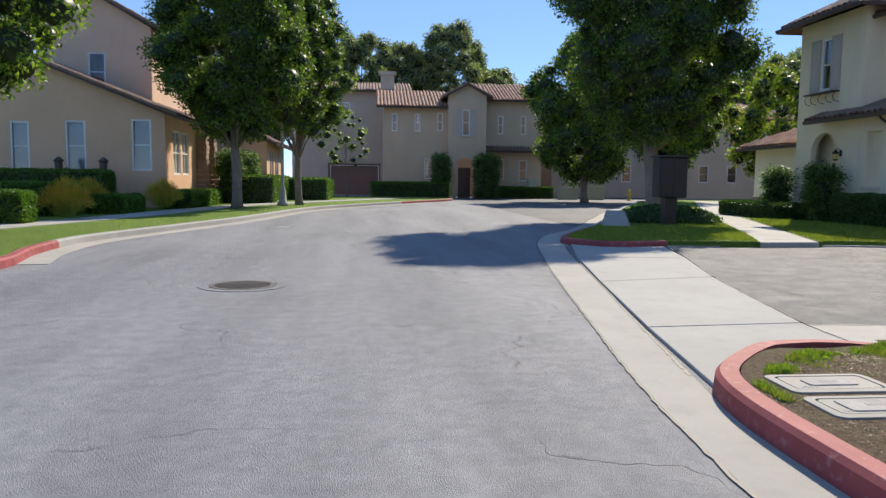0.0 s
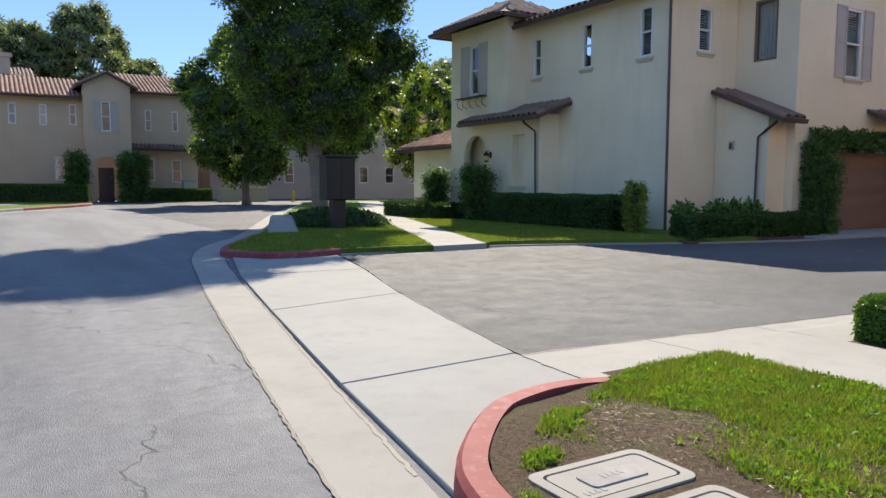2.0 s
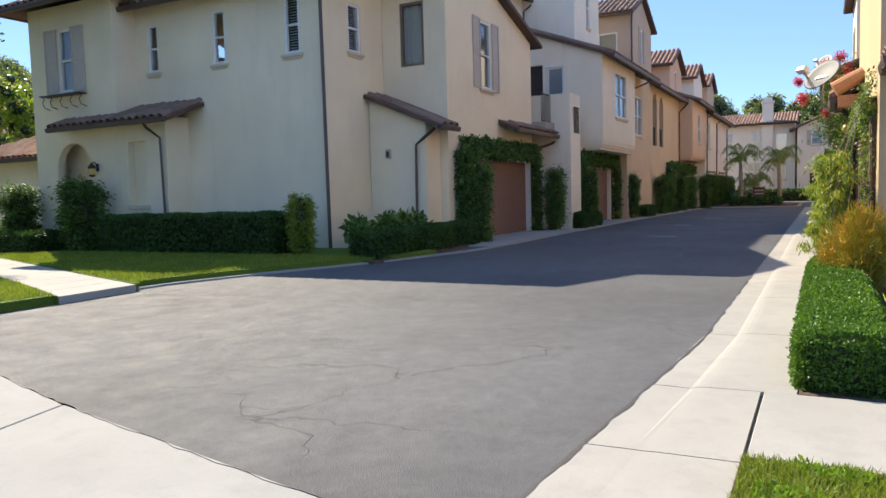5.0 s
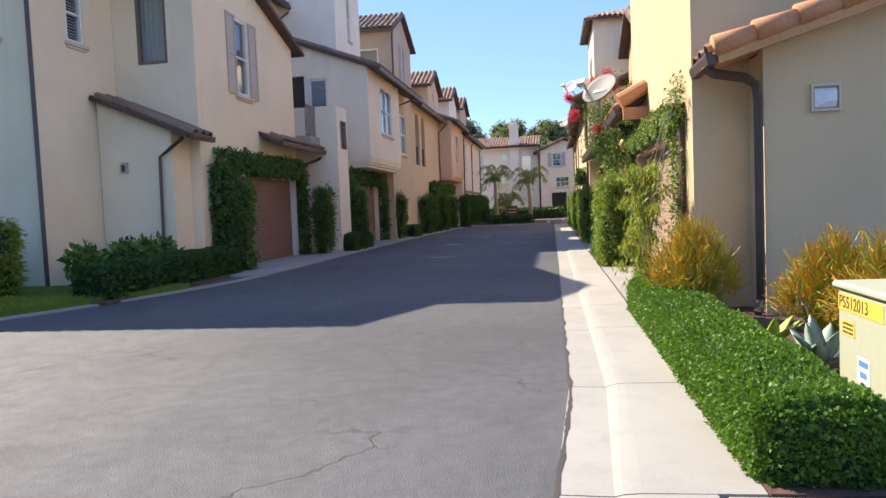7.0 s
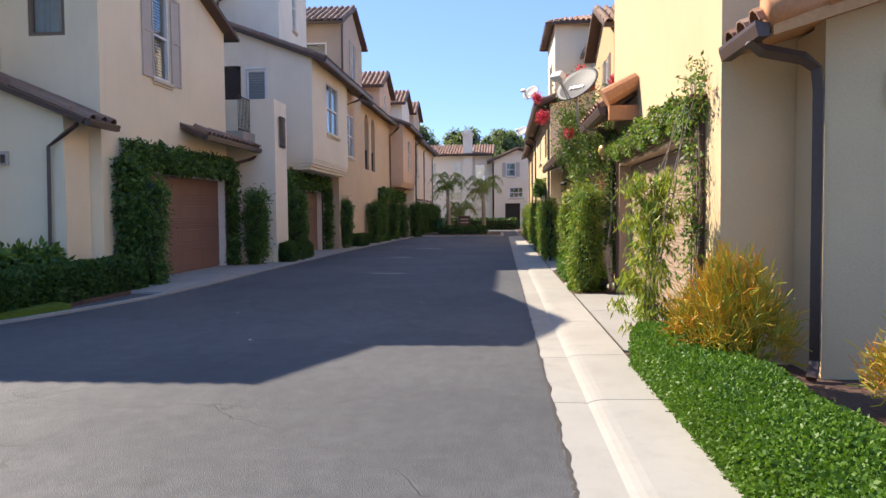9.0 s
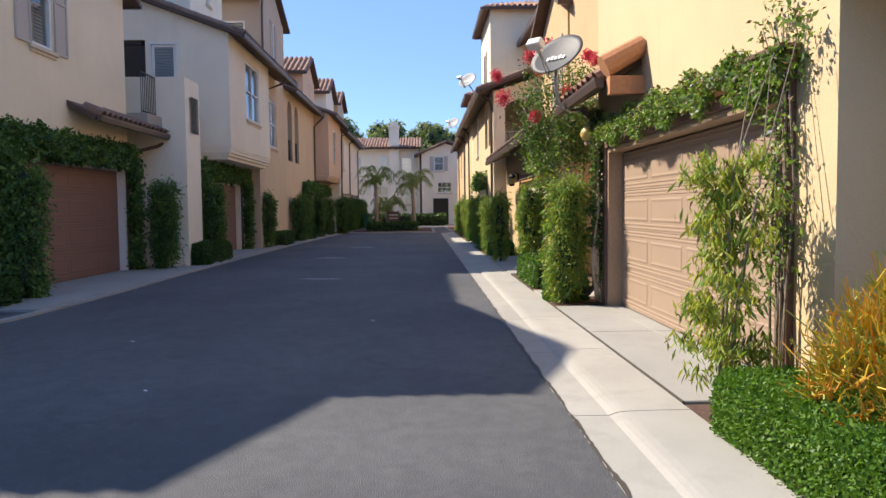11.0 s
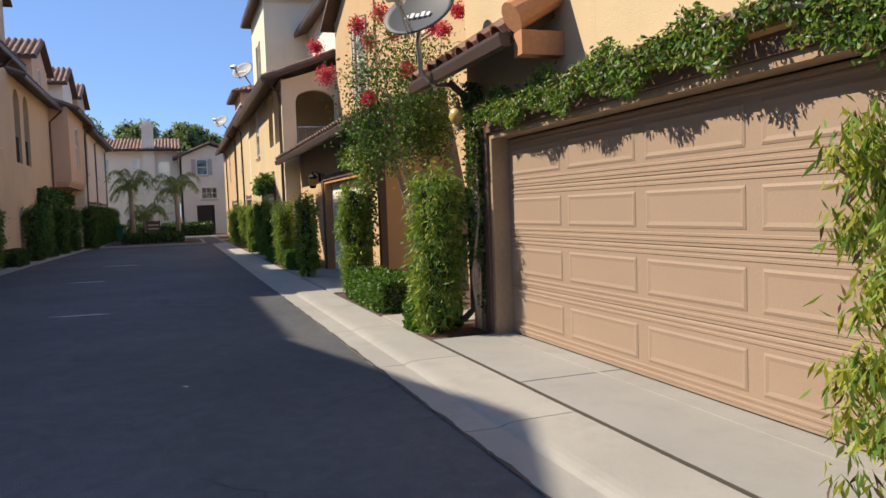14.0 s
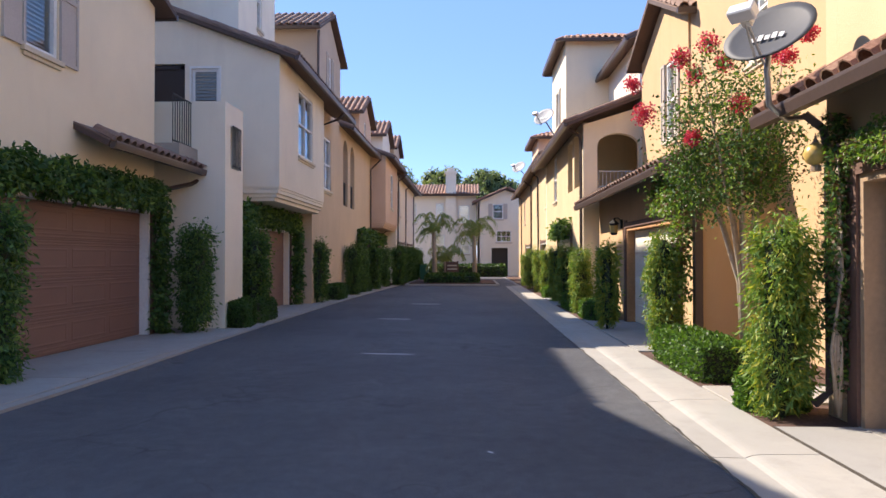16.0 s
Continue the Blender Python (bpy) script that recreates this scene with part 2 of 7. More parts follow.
# ---- foliage ----
def leaves(name, mats, centers, outward, size, slim=0.45, spread=0.6, hang=0.0, seed=0, mat_share=None, extra=None):
    """One mesh of many small folded leaves at the given points."""
    rng = np.random.default_rng(seed)
    c = np.asarray(centers, float)
    n = len(c)
    d = np.asarray(outward, float) * (1 - spread) + rng.normal(size=(n, 3)) * spread
    d[:, 2] -= hang
    d /= np.linalg.norm(d, axis=1, keepdims=True) + 1e-9
    r = rng.normal(size=(n, 3))
    side = np.cross(d, r)
    side /= np.linalg.norm(side, axis=1, keepdims=True) + 1e-9
    nor = np.cross(side, d)
    ln = (size * rng.uniform(0.65, 1.3, n))[:, None]
    wd = ln * slim * 0.5
    v = np.empty((n, 4, 3))
    v[:, 0] = c
    v[:, 1] = c + d * ln * 0.5 + side * wd + nor * wd * 0.35
    v[:, 2] = c + d * ln - nor * ln * 0.06
    v[:, 3] = c + d * ln * 0.5 - side * wd + nor * wd * 0.35
    verts = v.reshape(-1, 3)
    faces = (np.arange(n)[:, None] * 4 + np.array([[0, 1, 2, 3]])).astype(np.int32)
    xv, xf = (np.asarray(extra.v, float), extra.f) if extra is not None and extra.v else (np.zeros((0, 3)), [])
    me = bpy.data.meshes.new(name)
    loops = np.concatenate([faces.ravel()] + [np.array(q, np.int32) + len(verts) for q in xf])
    totals = np.concatenate([np.full(n, 4, np.int32), np.array([len(q) for q in xf], np.int32)])
    me.vertices.add(len(verts) + len(xv))
    me.vertices.foreach_set("co", np.concatenate([verts, xv]).astype(np.float32).ravel())
    me.loops.add(len(loops))
    me.loops.foreach_set("vertex_index", loops.astype(np.int32))
    me.polygons.add(len(totals))
    starts = np.concatenate([[0], np.cumsum(totals)[:-1]]).astype(np.int32)
    me.polygons.foreach_set("loop_start", starts)
    mats = mats if isinstance(mats, (list, tuple)) else [mats]
    for m in mats:
        me.materials.append(m)
    mi = np.zeros(len(totals), np.int32)
    if mat_share:
        pick = rng.random(n)
        acc = 0.0
        for k, sh in enumerate(mat_share):
            mi[:n][(pick >= acc) & (pick < acc + sh)] = k
            acc += sh
    if len(xf):
        mi[n:] = len(mats) - 1
    me.polygons.foreach_set("material_index", mi)
    me.update(calc_edges=True)
    return me


def ball_points(rng, n, c, rad, inner=0.75):
    d = rng.normal(size=(n, 3))
    d /= np.linalg.norm(d, axis=1, keepdims=True)
    k = rng.uniform(inner, 1.0, (n, 1))
    return np.asarray(c) + d * np.asarray(rad) * k, d


def box_points(rng, n, lo, hi, r=0.12):
    """Points over the top and sides of a soft-edged block."""
    lo, hi = np.array(lo, float), np.array(hi, float)
    w = hi - lo
    areas = np.array([w[1] * w[2], w[1] * w[2], w[0] * w[2], w[0] * w[2], w[0] * w[1]])
    f = rng.choice(5, n, p=areas / areas.sum())
    p = lo + rng.random((n, 3)) * w
    nrm = np.zeros((n, 3))
    for k, (ax, val, sg) in enumerate(((0, lo[0], -1), (0, hi[0], 1), (1, lo[1], -1), (1, hi[1], 1), (2, hi[2], 1))):
        q = f == k
        p[q, ax] = val
        nrm[q, ax] = sg
    mid = (lo + hi) / 2
    q = np.clip(p, lo + r, hi - r)
    q[:, 2] = np.minimum(p[:, 2], hi[2] - r)
    d = p - q
    ln = np.linalg.norm(d, axis=1, keepdims=True)
    p = q + np.where(ln > 1e-6, d / np.maximum(ln, 1e-6), nrm) * np.minimum(ln, r)
    wob = np.sin(p[:, 0] * 5.1 + p[:, 2] * 3) * np.sin(p[:, 1] * 4.3 + 1.0) * 0.025
    return p + nrm * (wob[:, None] + rng.normal(0, 0.012, (n, 1))), nrm


def hedge(label, lo, hi, n, mats, size=0.05, seed=1, share=None, group="", name="hedge", slim=0.6):
    rng = np.random.default_rng(seed)
    p, d = box_points(rng, n, lo, hi)
    # near-black filler block, its colour standing for the shade between the leaves
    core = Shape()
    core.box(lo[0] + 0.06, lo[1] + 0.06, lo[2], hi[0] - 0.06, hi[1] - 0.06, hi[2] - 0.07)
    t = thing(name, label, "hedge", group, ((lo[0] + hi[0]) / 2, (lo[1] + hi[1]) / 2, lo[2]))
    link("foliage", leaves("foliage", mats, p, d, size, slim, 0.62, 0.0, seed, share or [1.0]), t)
    part("inner_growth", core, MAT["leaf_core_shade"], t)
    return t


def clump_crown(seed, clumps, per, size, mats, share, slim=0.5, hang=0.1, spread=0.6, core=0.62):
    """A crown out of many leafy clumps: (x, y, z, radius) each, with a dark heart painted as inner shade."""
    rng = np.random.default_rng(seed)
    P, D = [], []
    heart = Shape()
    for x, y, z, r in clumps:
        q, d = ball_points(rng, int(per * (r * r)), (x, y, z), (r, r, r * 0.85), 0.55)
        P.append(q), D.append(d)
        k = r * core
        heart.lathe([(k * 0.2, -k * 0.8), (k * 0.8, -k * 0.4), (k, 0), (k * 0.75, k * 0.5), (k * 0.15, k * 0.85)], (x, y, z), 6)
    return leaves("crown", mats + [MAT["leaf_core_shade"]], np.concatenate(P), np.concatenate(D), size, slim, spread, hang, seed, share, heart)
# ---- materials ----
MAT = {}


class Nodes:
    def __init__(self, name):
        self.m = bpy.data.materials.new(name)
        self.m.use_nodes = True
        self.t = self.m.node_tree
        self.b = self.t.nodes["Principled BSDF"]
        self.co = self.t.nodes.new("ShaderNodeTexCoord").outputs["Object"]

    def node(self, kind, **kw):
        n = self.t.nodes.new(kind)
        for k, v in kw.items():
            if k in n.inputs:
                if hasattr(v, "is_linked"):
                    self.t.links.new(v, n.inputs[k])
                else:
                    n.inputs[k].default_value = v
        return n

    def noise(self, scale, detail=4.0, rough=0.55, vec=None):
        n = self.node("ShaderNodeTexNoise", Scale=scale, Detail=detail, Roughness=rough)
        self.t.links.new(vec or self.co, n.inputs["Vector"])
        return n.outputs["Fac"]

    def ramp(self, fac, stops):
        r = self.t.nodes.new("ShaderNodeValToRGB")
        while len(r.color_ramp.elements) < len(stops):
            r.color_ramp.elements.new(0.5)
        for e, (p, c) in zip(r.color_ramp.elements, stops):
            e.position, e.color = p, (*c, 1) if len(c) == 3 else c
        self.t.links.new(fac, r.inputs[0])
        return r.outputs[0]

    def mix(self, fac, a, b, how="MIX"):
        n = self.t.nodes.new("ShaderNodeMix")
        n.data_type, n.blend_type = "RGBA", how
        for sock, v in ((n.inputs[0], fac), (n.inputs[6], a), (n.inputs[7], b)):
            if hasattr(v, "is_linked"):
                self.t.links.new(v, sock)
            else:
                sock.default_value = v if not isinstance(v, tuple) or len(v) == 4 else (*v, 1)
        return n.outputs[2]

    def math(self, op, a, b=0.0):
        n = self.t.nodes.new("ShaderNodeMath")
        n.operation = op
        for sock, v in ((n.inputs[0], a), (n.inputs[1], b)):
            if hasattr(v, "is_linked"):
                self.t.links.new(v, sock)
            else:
                sock.default_value = v
        return n.outputs[0]

    def bump(self, h, strength, dist=0.01):
        n = self.node("ShaderNodeBump", Strength=strength, Distance=dist)
        self.t.links.new(h, n.inputs["Height"])
        self.t.links.new(n.outputs[0], self.b.inputs["Normal"])

    def done(self, key, color=None, rough=0.8, metal=0.0, spec=None):
        if color is not None:
            if hasattr(color, "is_linked"):
                self.t.links.new(color, self.b.inputs["Base Color"])
            else:
                self.b.inputs["Base Color"].default_value = (*color, 1)
        if hasattr(rough, "is_linked"):
            self.t.links.new(rough, self.b.inputs["Roughness"])
        else:
            self.b.inputs["Roughness"].default_value = rough
        self.b.inputs["Metallic"].default_value = metal
        if spec is not None:
            self.b.inputs["Specular IOR Level"].default_value = spec
        MAT[key] = self.m
        return self.m


def scaled(c, k):
    return tuple(min(1.0, x * k) for x in c)


def stucco(key, c):
    n = Nodes(key)
    broad = n.noise(0.7, 5)
    streak = n.node("ShaderNodeMapping", Scale=(2.2, 2.2, 0.25))
    n.t.links.new(n.co, streak.inputs["Vector"])
    runs = n.noise(1.4, 4, vec=streak.outputs[0])
    col = n.ramp(broad, [(0.3, scaled(c, 0.9)), (0.7, scaled(c, 1.06))])
    col = n.mix(n.math("MULTIPLY", n.ramp(runs, [(0.55, (0, 0, 0)), (0.8, (1, 1, 1))]), 0.35), col, scaled(c, 0.72))
    fine = n.noise(90, 4, 0.7)
    col = n.mix(0.3, col, n.ramp(fine, [(0.25, scaled(c, 0.7)), (0.75, scaled(c, 1.15))]))
    n.bump(n.math("ADD", n.math("MULTIPLY", n.noise(40, 5, 0.6), 1.6), fine), 0.3, 0.008)
    return n.done(key, col, 0.92, spec=0.15)


def leaf(key, a, b, trans=0.35):
    n = Nodes(key)
    g = n.t.nodes.new("ShaderNodeNewGeometry")
    col = n.ramp(g.outputs["Random Per Island"], [(0.0, a), (1.0, b)])
    patch = n.noise(1.3, 3)
    col = n.mix(n.math("MULTIPLY", n.ramp(patch, [(0.35, (0, 0, 0)), (0.7, (1, 1, 1))]), 0.45), col, scaled(a, 0.75))
    n.done(key, col, 0.5, spec=0.35)
    tr = n.t.nodes.new("ShaderNodeBsdfTranslucent")
    n.t.links.new(n.mix(1.0, col, (1.0, 1.0, 0.45, 1), "MULTIPLY"), tr.inputs[0])
    mx = n.t.nodes.new("ShaderNodeMixShader")
    mx.inputs[0].default_value = trans
    n.t.links.new(n.b.outputs[0], mx.inputs[1])
    n.t.links.new(tr.outputs[0], mx.inputs[2])
    n.t.links.new(mx.outputs[0], n.t.nodes["Material Output"].inputs[0])
    return n.m


def plain(key, c, rough=0.6, metal=0.0, grain=20.0, amount=0.12, bump=0.15):
    n = Nodes(key)
    f = n.noise(grain, 4)
    g = n.noise(1.6, 3)
    col = n.ramp(f, [(0.3, scaled(c, 1 - amount)), (0.7, scaled(c, 1 + amount))])
    col = n.mix(0.4, col, n.ramp(g, [(0.3, scaled(c, 1 - amount)), (0.7, scaled(c, 1 + amount))]))
    n.bump(f, bump, 0.004)
    return n.done(key, col, rough, metal)


stucco("stucco_cream", (0.88, 0.75, 0.54))
stucco("stucco_pale", (0.88, 0.78, 0.62))
stucco("stucco_yellow", (0.65, 0.5, 0.31))
stucco("stucco_orange", (0.6, 0.41, 0.235))
stucco("stucco_peach", (0.7, 0.49, 0.35))
stucco("stucco_tan", (0.64, 0.48, 0.33))
stucco("stucco_taupe", (0.52, 0.42, 0.33))
stucco("stucco_white", (0.88, 0.8, 0.66))
stucco("stucco_apricot", (0.74, 0.47, 0.3))
plain("vinyl", (0.78, 0.76, 0.72), 0.45)
plain("blind", (0.62, 0.62, 0.58), 0.7)
plain("sill", (0.64, 0.55, 0.41), 0.9)
plain("shutter", (0.5, 0.44, 0.38), 0.75, grain=40)
plain("louvre", (0.2, 0.24, 0.26), 0.6)
plain("shutter_dark", (0.2, 0.14, 0.1), 0.75, grain=40)
plain("eave_wood", (0.09, 0.055, 0.042), 0.75, grain=30, amount=0.3)
plain("brown_metal", (0.075, 0.05, 0.042), 0.42, 0.0, amount=0.15)
plain("tan_metal", (0.36, 0.25, 0.16), 0.5, amount=0.15)
plain("iron", (0.02, 0.018, 0.017), 0.5)
plain("door_dark", (0.035, 0.024, 0.022), 0.45)
plain("door_tan", (0.34, 0.24, 0.17), 0.6, grain=55, amount=0.07, bump=0.25)
plain("door_brown", (0.21, 0.115, 0.085), 0.6, grain=55, amount=0.1, bump=0.25)
plain("trim_brown", (0.14, 0.075, 0.055), 0.65, grain=25, amount=0.2)
plain("trim_orange", (0.52, 0.27, 0.12), 0.85, amount=0.2)
plain("bark", (0.2, 0.16, 0.125), 0.95, grain=18, amount=0.45, bump=1.0)
plain("bark_pale", (0.36, 0.29, 0.22), 0.9, grain=14, amount=0.3, bump=0.6)
plain("dish_grey", (0.065, 0.068, 0.076), 0.6, amount=0.06)
plain("dish_far", (0.24, 0.25, 0.27), 0.6, amount=0.06)
plain("dish_white", (0.7, 0.7, 0.7), 0.5, amount=0.05)
plain("galvanized", (0.42, 0.42, 0.42), 0.4, 0.7, amount=0.1)
plain("utility_green", (0.42, 0.44, 0.32), 0.55, amount=0.06)
plain("yellow_paint", (0.72, 0.5, 0.08), 0.5)
plain("white_sticker", (0.75, 0.78, 0.82), 0.5)
plain("blue_print", (0.1, 0.25, 0.5), 0.5)
plain("dark_print", (0.06, 0.05, 0.04), 0.6)
plain("bin_green", (0.02, 0.12, 0.06), 0.5)
plain("globe_amber", (0.62, 0.42, 0.13), 0.3)
plain("cast_iron", (0.085, 0.07, 0.06), 0.7, grain=60, amount=0.4, bump=0.6)
plain("terracotta", (0.5, 0.23, 0.11), 0.8, grain=25, amount=0.2)
plain("stone_grey", (0.33, 0.31, 0.29), 0.9, grain=9, amount=0.3, bump=0.6)
plain("soil", (0.15, 0.095, 0.062), 0.98, grain=35, amount=0.55, bump=1.5)
plain("mulch", (0.1, 0.055, 0.04), 0.98, grain=28, amount=0.6, bump=1.5)
plain("agave_blue", (0.24, 0.32, 0.27), 0.5, grain=10)
plain("agave_lime", (0.32, 0.4, 0.06), 0.5, grain=10)
plain("brick_red", (0.3, 0.2, 0.15), 0.9, grain=14, amount=0.3)

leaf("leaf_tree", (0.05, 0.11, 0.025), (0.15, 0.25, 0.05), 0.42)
# lighter copy of the tree leaf, a sunlit tone put into its colour
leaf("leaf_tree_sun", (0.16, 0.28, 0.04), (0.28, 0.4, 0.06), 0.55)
leaf("leaf_far", (0.2, 0.26, 0.13), (0.34, 0.4, 0.2), 0.45)
# near-black for filler cores: shade inside foliage, put into the colour
leaf("leaf_core_shade", (0.012, 0.022, 0.008), (0.02, 0.032, 0.012), 0.0)
leaf("leaf_hedge", (0.07, 0.17, 0.02), (0.17, 0.31, 0.045), 0.35)
leaf("leaf_box", (0.035, 0.085, 0.02), (0.09, 0.17, 0.035), 0.3)
leaf("leaf_column", (0.11, 0.22, 0.045), (0.27, 0.4, 0.1), 0.42)
leaf("leaf_yellow", (0.3, 0.36, 0.05), (0.5, 0.48, 0.09), 0.4)
leaf("leaf_ivy", (0.045, 0.11, 0.03), (0.11, 0.2, 0.06), 0.35)
leaf("leaf_vine", (0.14, 0.26, 0.04), (0.3, 0.44, 0.1), 0.4)
leaf("leaf_dry", (0.12, 0.075, 0.04), (0.24, 0.15, 0.08), 0.2)
leaf("leaf_palm", (0.24, 0.3, 0.1), (0.42, 0.44, 0.17), 0.4)
leaf("twig_gold", (0.66, 0.47, 0.04), (0.82, 0.62, 0.09), 0.4)
leaf("twig_rust", (0.7, 0.33, 0.05), (0.78, 0.46, 0.08), 0.4)
leaf("twig_green", (0.36, 0.4, 0.05), (0.5, 0.5, 0.09), 0.35)
leaf("flower_pink", (0.62, 0.04, 0.12), (0.75, 0.12, 0.22), 0.4)
leaf("flower_white", (0.7, 0.66, 0.6), (0.78, 0.72, 0.7), 0.3)
leaf("weed", (0.15, 0.3, 0.025), (0.3, 0.48, 0.055), 0.42)
leaf("straw", (0.3, 0.22, 0.13), (0.5, 0.4, 0.26), 0.1)
leaf("grass_blade", (0.15, 0.22, 0.03), (0.36, 0.42, 0.07), 0.42)


def tiles_material(key, stops):
    n = Nodes(key)
    oi = n.t.nodes.new("ShaderNodeObjectInfo").outputs["Random"]
    g = n.t.nodes.new("ShaderNodeNewGeometry").outputs["Random Per Island"]
    r = n.math("FRACT", n.math("ADD", oi, g), 0.0)
    col = n.ramp(r, stops)
    col = n.mix(0.35, col, n.ramp(n.noise(30, 5, 0.7), [(0.3, (0.05, 0.03, 0.025)), (0.7, (0.42, 0.3, 0.22))]))
    n.bump(n.noise(60, 4), 0.4, 0.004)
    return n.done(key, col, 0.85)


tiles_material("tile_brown", [(0.0, (0.16, 0.085, 0.06)), (0.5, (0.24, 0.14, 0.1)), (1.0, (0.3, 0.19, 0.14))])
tiles_material("tile_clay", [(0.0, (0.24, 0.1, 0.06)), (0.5, (0.4, 0.19, 0.11)), (1.0, (0.42, 0.27, 0.19))])


def make_asphalt(key, k, wheel):
    n = Nodes(key)
    broad = n.noise(0.22, 5, 0.6)
    mid = n.noise(2.4, 5, 0.65)
    grit = n.noise(170, 3, 0.8)
    vor = n.node("ShaderNodeTexVoronoi", Scale=140.0)
    n.t.links.new(n.co, vor.inputs["Vector"])
    col = n.ramp(broad, [(0.32, (0.078, 0.079, 0.084)), (0.68, (0.165, 0.165, 0.168))])
    col = n.mix(0.35, col, n.ramp(mid, [(0.3, (0.09, 0.09, 0.093)), (0.75, (0.19, 0.187, 0.183))]))
    col = n.mix(0.6, col, n.ramp(grit, [(0.38, (0.045, 0.045, 0.047)), (0.68, (0.3, 0.295, 0.29))]))
    # hairline cracks, broken up
    warp = n.node("ShaderNodeVectorMath")
    warp.operation = "ADD"
    nv = n.node("ShaderNodeTexNoise", Scale=1.1, Detail=5.0)
    n.t.links.new(n.co, nv.inputs["Vector"])
    n.t.links.new(n.co, warp.inputs[0])
    n.t.links.new(nv.outputs["Color"], warp.inputs[1])
    cr = n.node("ShaderNodeTexVoronoi", Scale=0.3)
    cr.feature = "DISTANCE_TO_EDGE"
    n.t.links.new(warp.outputs[0], cr.inputs["Vector"])
    line = n.ramp(cr.outputs["Distance"], [(0.0, (1, 1, 1)), (0.004, (0, 0, 0))])
    gate = n.ramp(n.noise(0.45, 4), [(0.46, (0, 0, 0)), (0.54, (1, 1, 1))])
    line = n.math("MULTIPLY", line, gate)
    stone = n.ramp(vor.outputs["Distance"], [(0.12, (1, 1, 1)), (0.34, (0, 0, 0))])
    worn = n.ramp(n.noise(0.5, 5, 0.65), [(0.5, (0, 0, 0)), (0.66, (1, 1, 1))])
    col = n.mix(n.math("MULTIPLY", n.math("MULTIPLY", stone, worn), 0.45), col, (0.33, 0.32, 0.3, 1))
    col = n.mix(1.0, col, (k * 0.98, k, k * 1.05, 1), "MULTIPLY")
    drive = n.node("ShaderNodeMapping", Rotation=(0, 0, 0.2), Scale=wheel)
    n.t.links.new(n.co, drive.inputs["Vector"])
    streak = n.ramp(n.noise(0.9, 4, 0.6, drive.outputs[0]), [(0.36, (0.74, 0.74, 0.75)), (0.62, (1.12, 1.12, 1.11))])
    col = n.mix(0.8, col, streak, "MULTIPLY")
    col = n.mix(0.6, col, n.ramp(n.noise(6.5, 5, 0.7), [(0.34, (0.72, 0.72, 0.73)), (0.68, (1.22, 1.22, 1.2))]), "MULTIPLY")
    spot = n.ramp(n.noise(1.7, 3, 0.5), [(0.68, (0, 0, 0)), (0.74, (1, 1, 1))])
    col = n.mix(n.math("MULTIPLY", spot, 0.4), col, (0.045, 0.044, 0.044, 1))
    col = n.mix(n.math("MULTIPLY", line, 0.75), col, (0.035, 0.033, 0.032, 1))
    h = n.math("SUBTRACT", n.math("ADD", n.math("MULTIPLY", grit, 0.8), n.math("MULTIPLY", vor.outputs["Distance"], 1.4)), n.math("MULTIPLY", line, 2.0))
    n.bump(h, 0.5, 0.007)
    return n.done(key, col, n.ramp(mid, [(0.3, (0.66, 0.66, 0.66)), (0.7, (0.84, 0.84, 0.84))]), spec=0.38)


make_asphalt("asphalt", 1.38, (0.9, 0.12, 1.0))
make_asphalt("asphalt_sealed", 0.72, (0.28, 0.34, 1.0))


def concrete(key, c):
    n = Nodes(key)
    oi = n.t.nodes.new("ShaderNodeObjectInfo").outputs["Random"]
    broad = n.noise(0.8, 6, 0.6)
    stain = n.noise(3.4, 6, 0.7)
    grit = n.noise(150, 3, 0.7)
    col = n.ramp(broad, [(0.3, scaled(c, 0.86)), (0.7, scaled(c, 1.08))])
    col = n.mix(n.math("MULTIPLY", n.ramp(stain, [(0.5, (0, 0, 0)), (0.72, (1, 1, 1))]), 0.55), col, scaled(c, 0.68))
    col = n.mix(0.25, col, n.ramp(grit, [(0.3, scaled(c, 0.65)), (0.7, scaled(c, 1.2))]))
    col = n.mix(n.math("MULTIPLY", oi, 0.18), col, scaled(c, 0.75))
    n.bump(n.math("ADD", grit, n.math("MULTIPLY", n.noise(40, 4), 1.5)), 0.3, 0.004)
    return n.done(key, col, 0.85, spec=0.3)


concrete("concrete", (0.355, 0.345, 0.32))
concrete("concrete_warm", (0.395, 0.375, 0.335))
concrete("concrete_dark", (0.36, 0.34, 0.305))
concrete("lid_concrete", (0.36, 0.335, 0.295))


def make_red_kerb():
    n = Nodes("red_kerb")
    wear = n.noise(9, 6, 0.7)
    col = n.ramp(n.noise(2.5, 4), [(0.3, (0.22, 0.03, 0.032)), (0.7, (0.3, 0.06, 0.06))])
    col = n.mix(n.ramp(wear, [(0.54, (0, 0, 0)), (0.76, (0.75, 0.75, 0.75))]), col, (0.44, 0.26, 0.24, 1))
    n.bump(n.noise(60, 4), 0.3, 0.004)
    n.done("red_kerb", col, 0.75)


make_red_kerb()


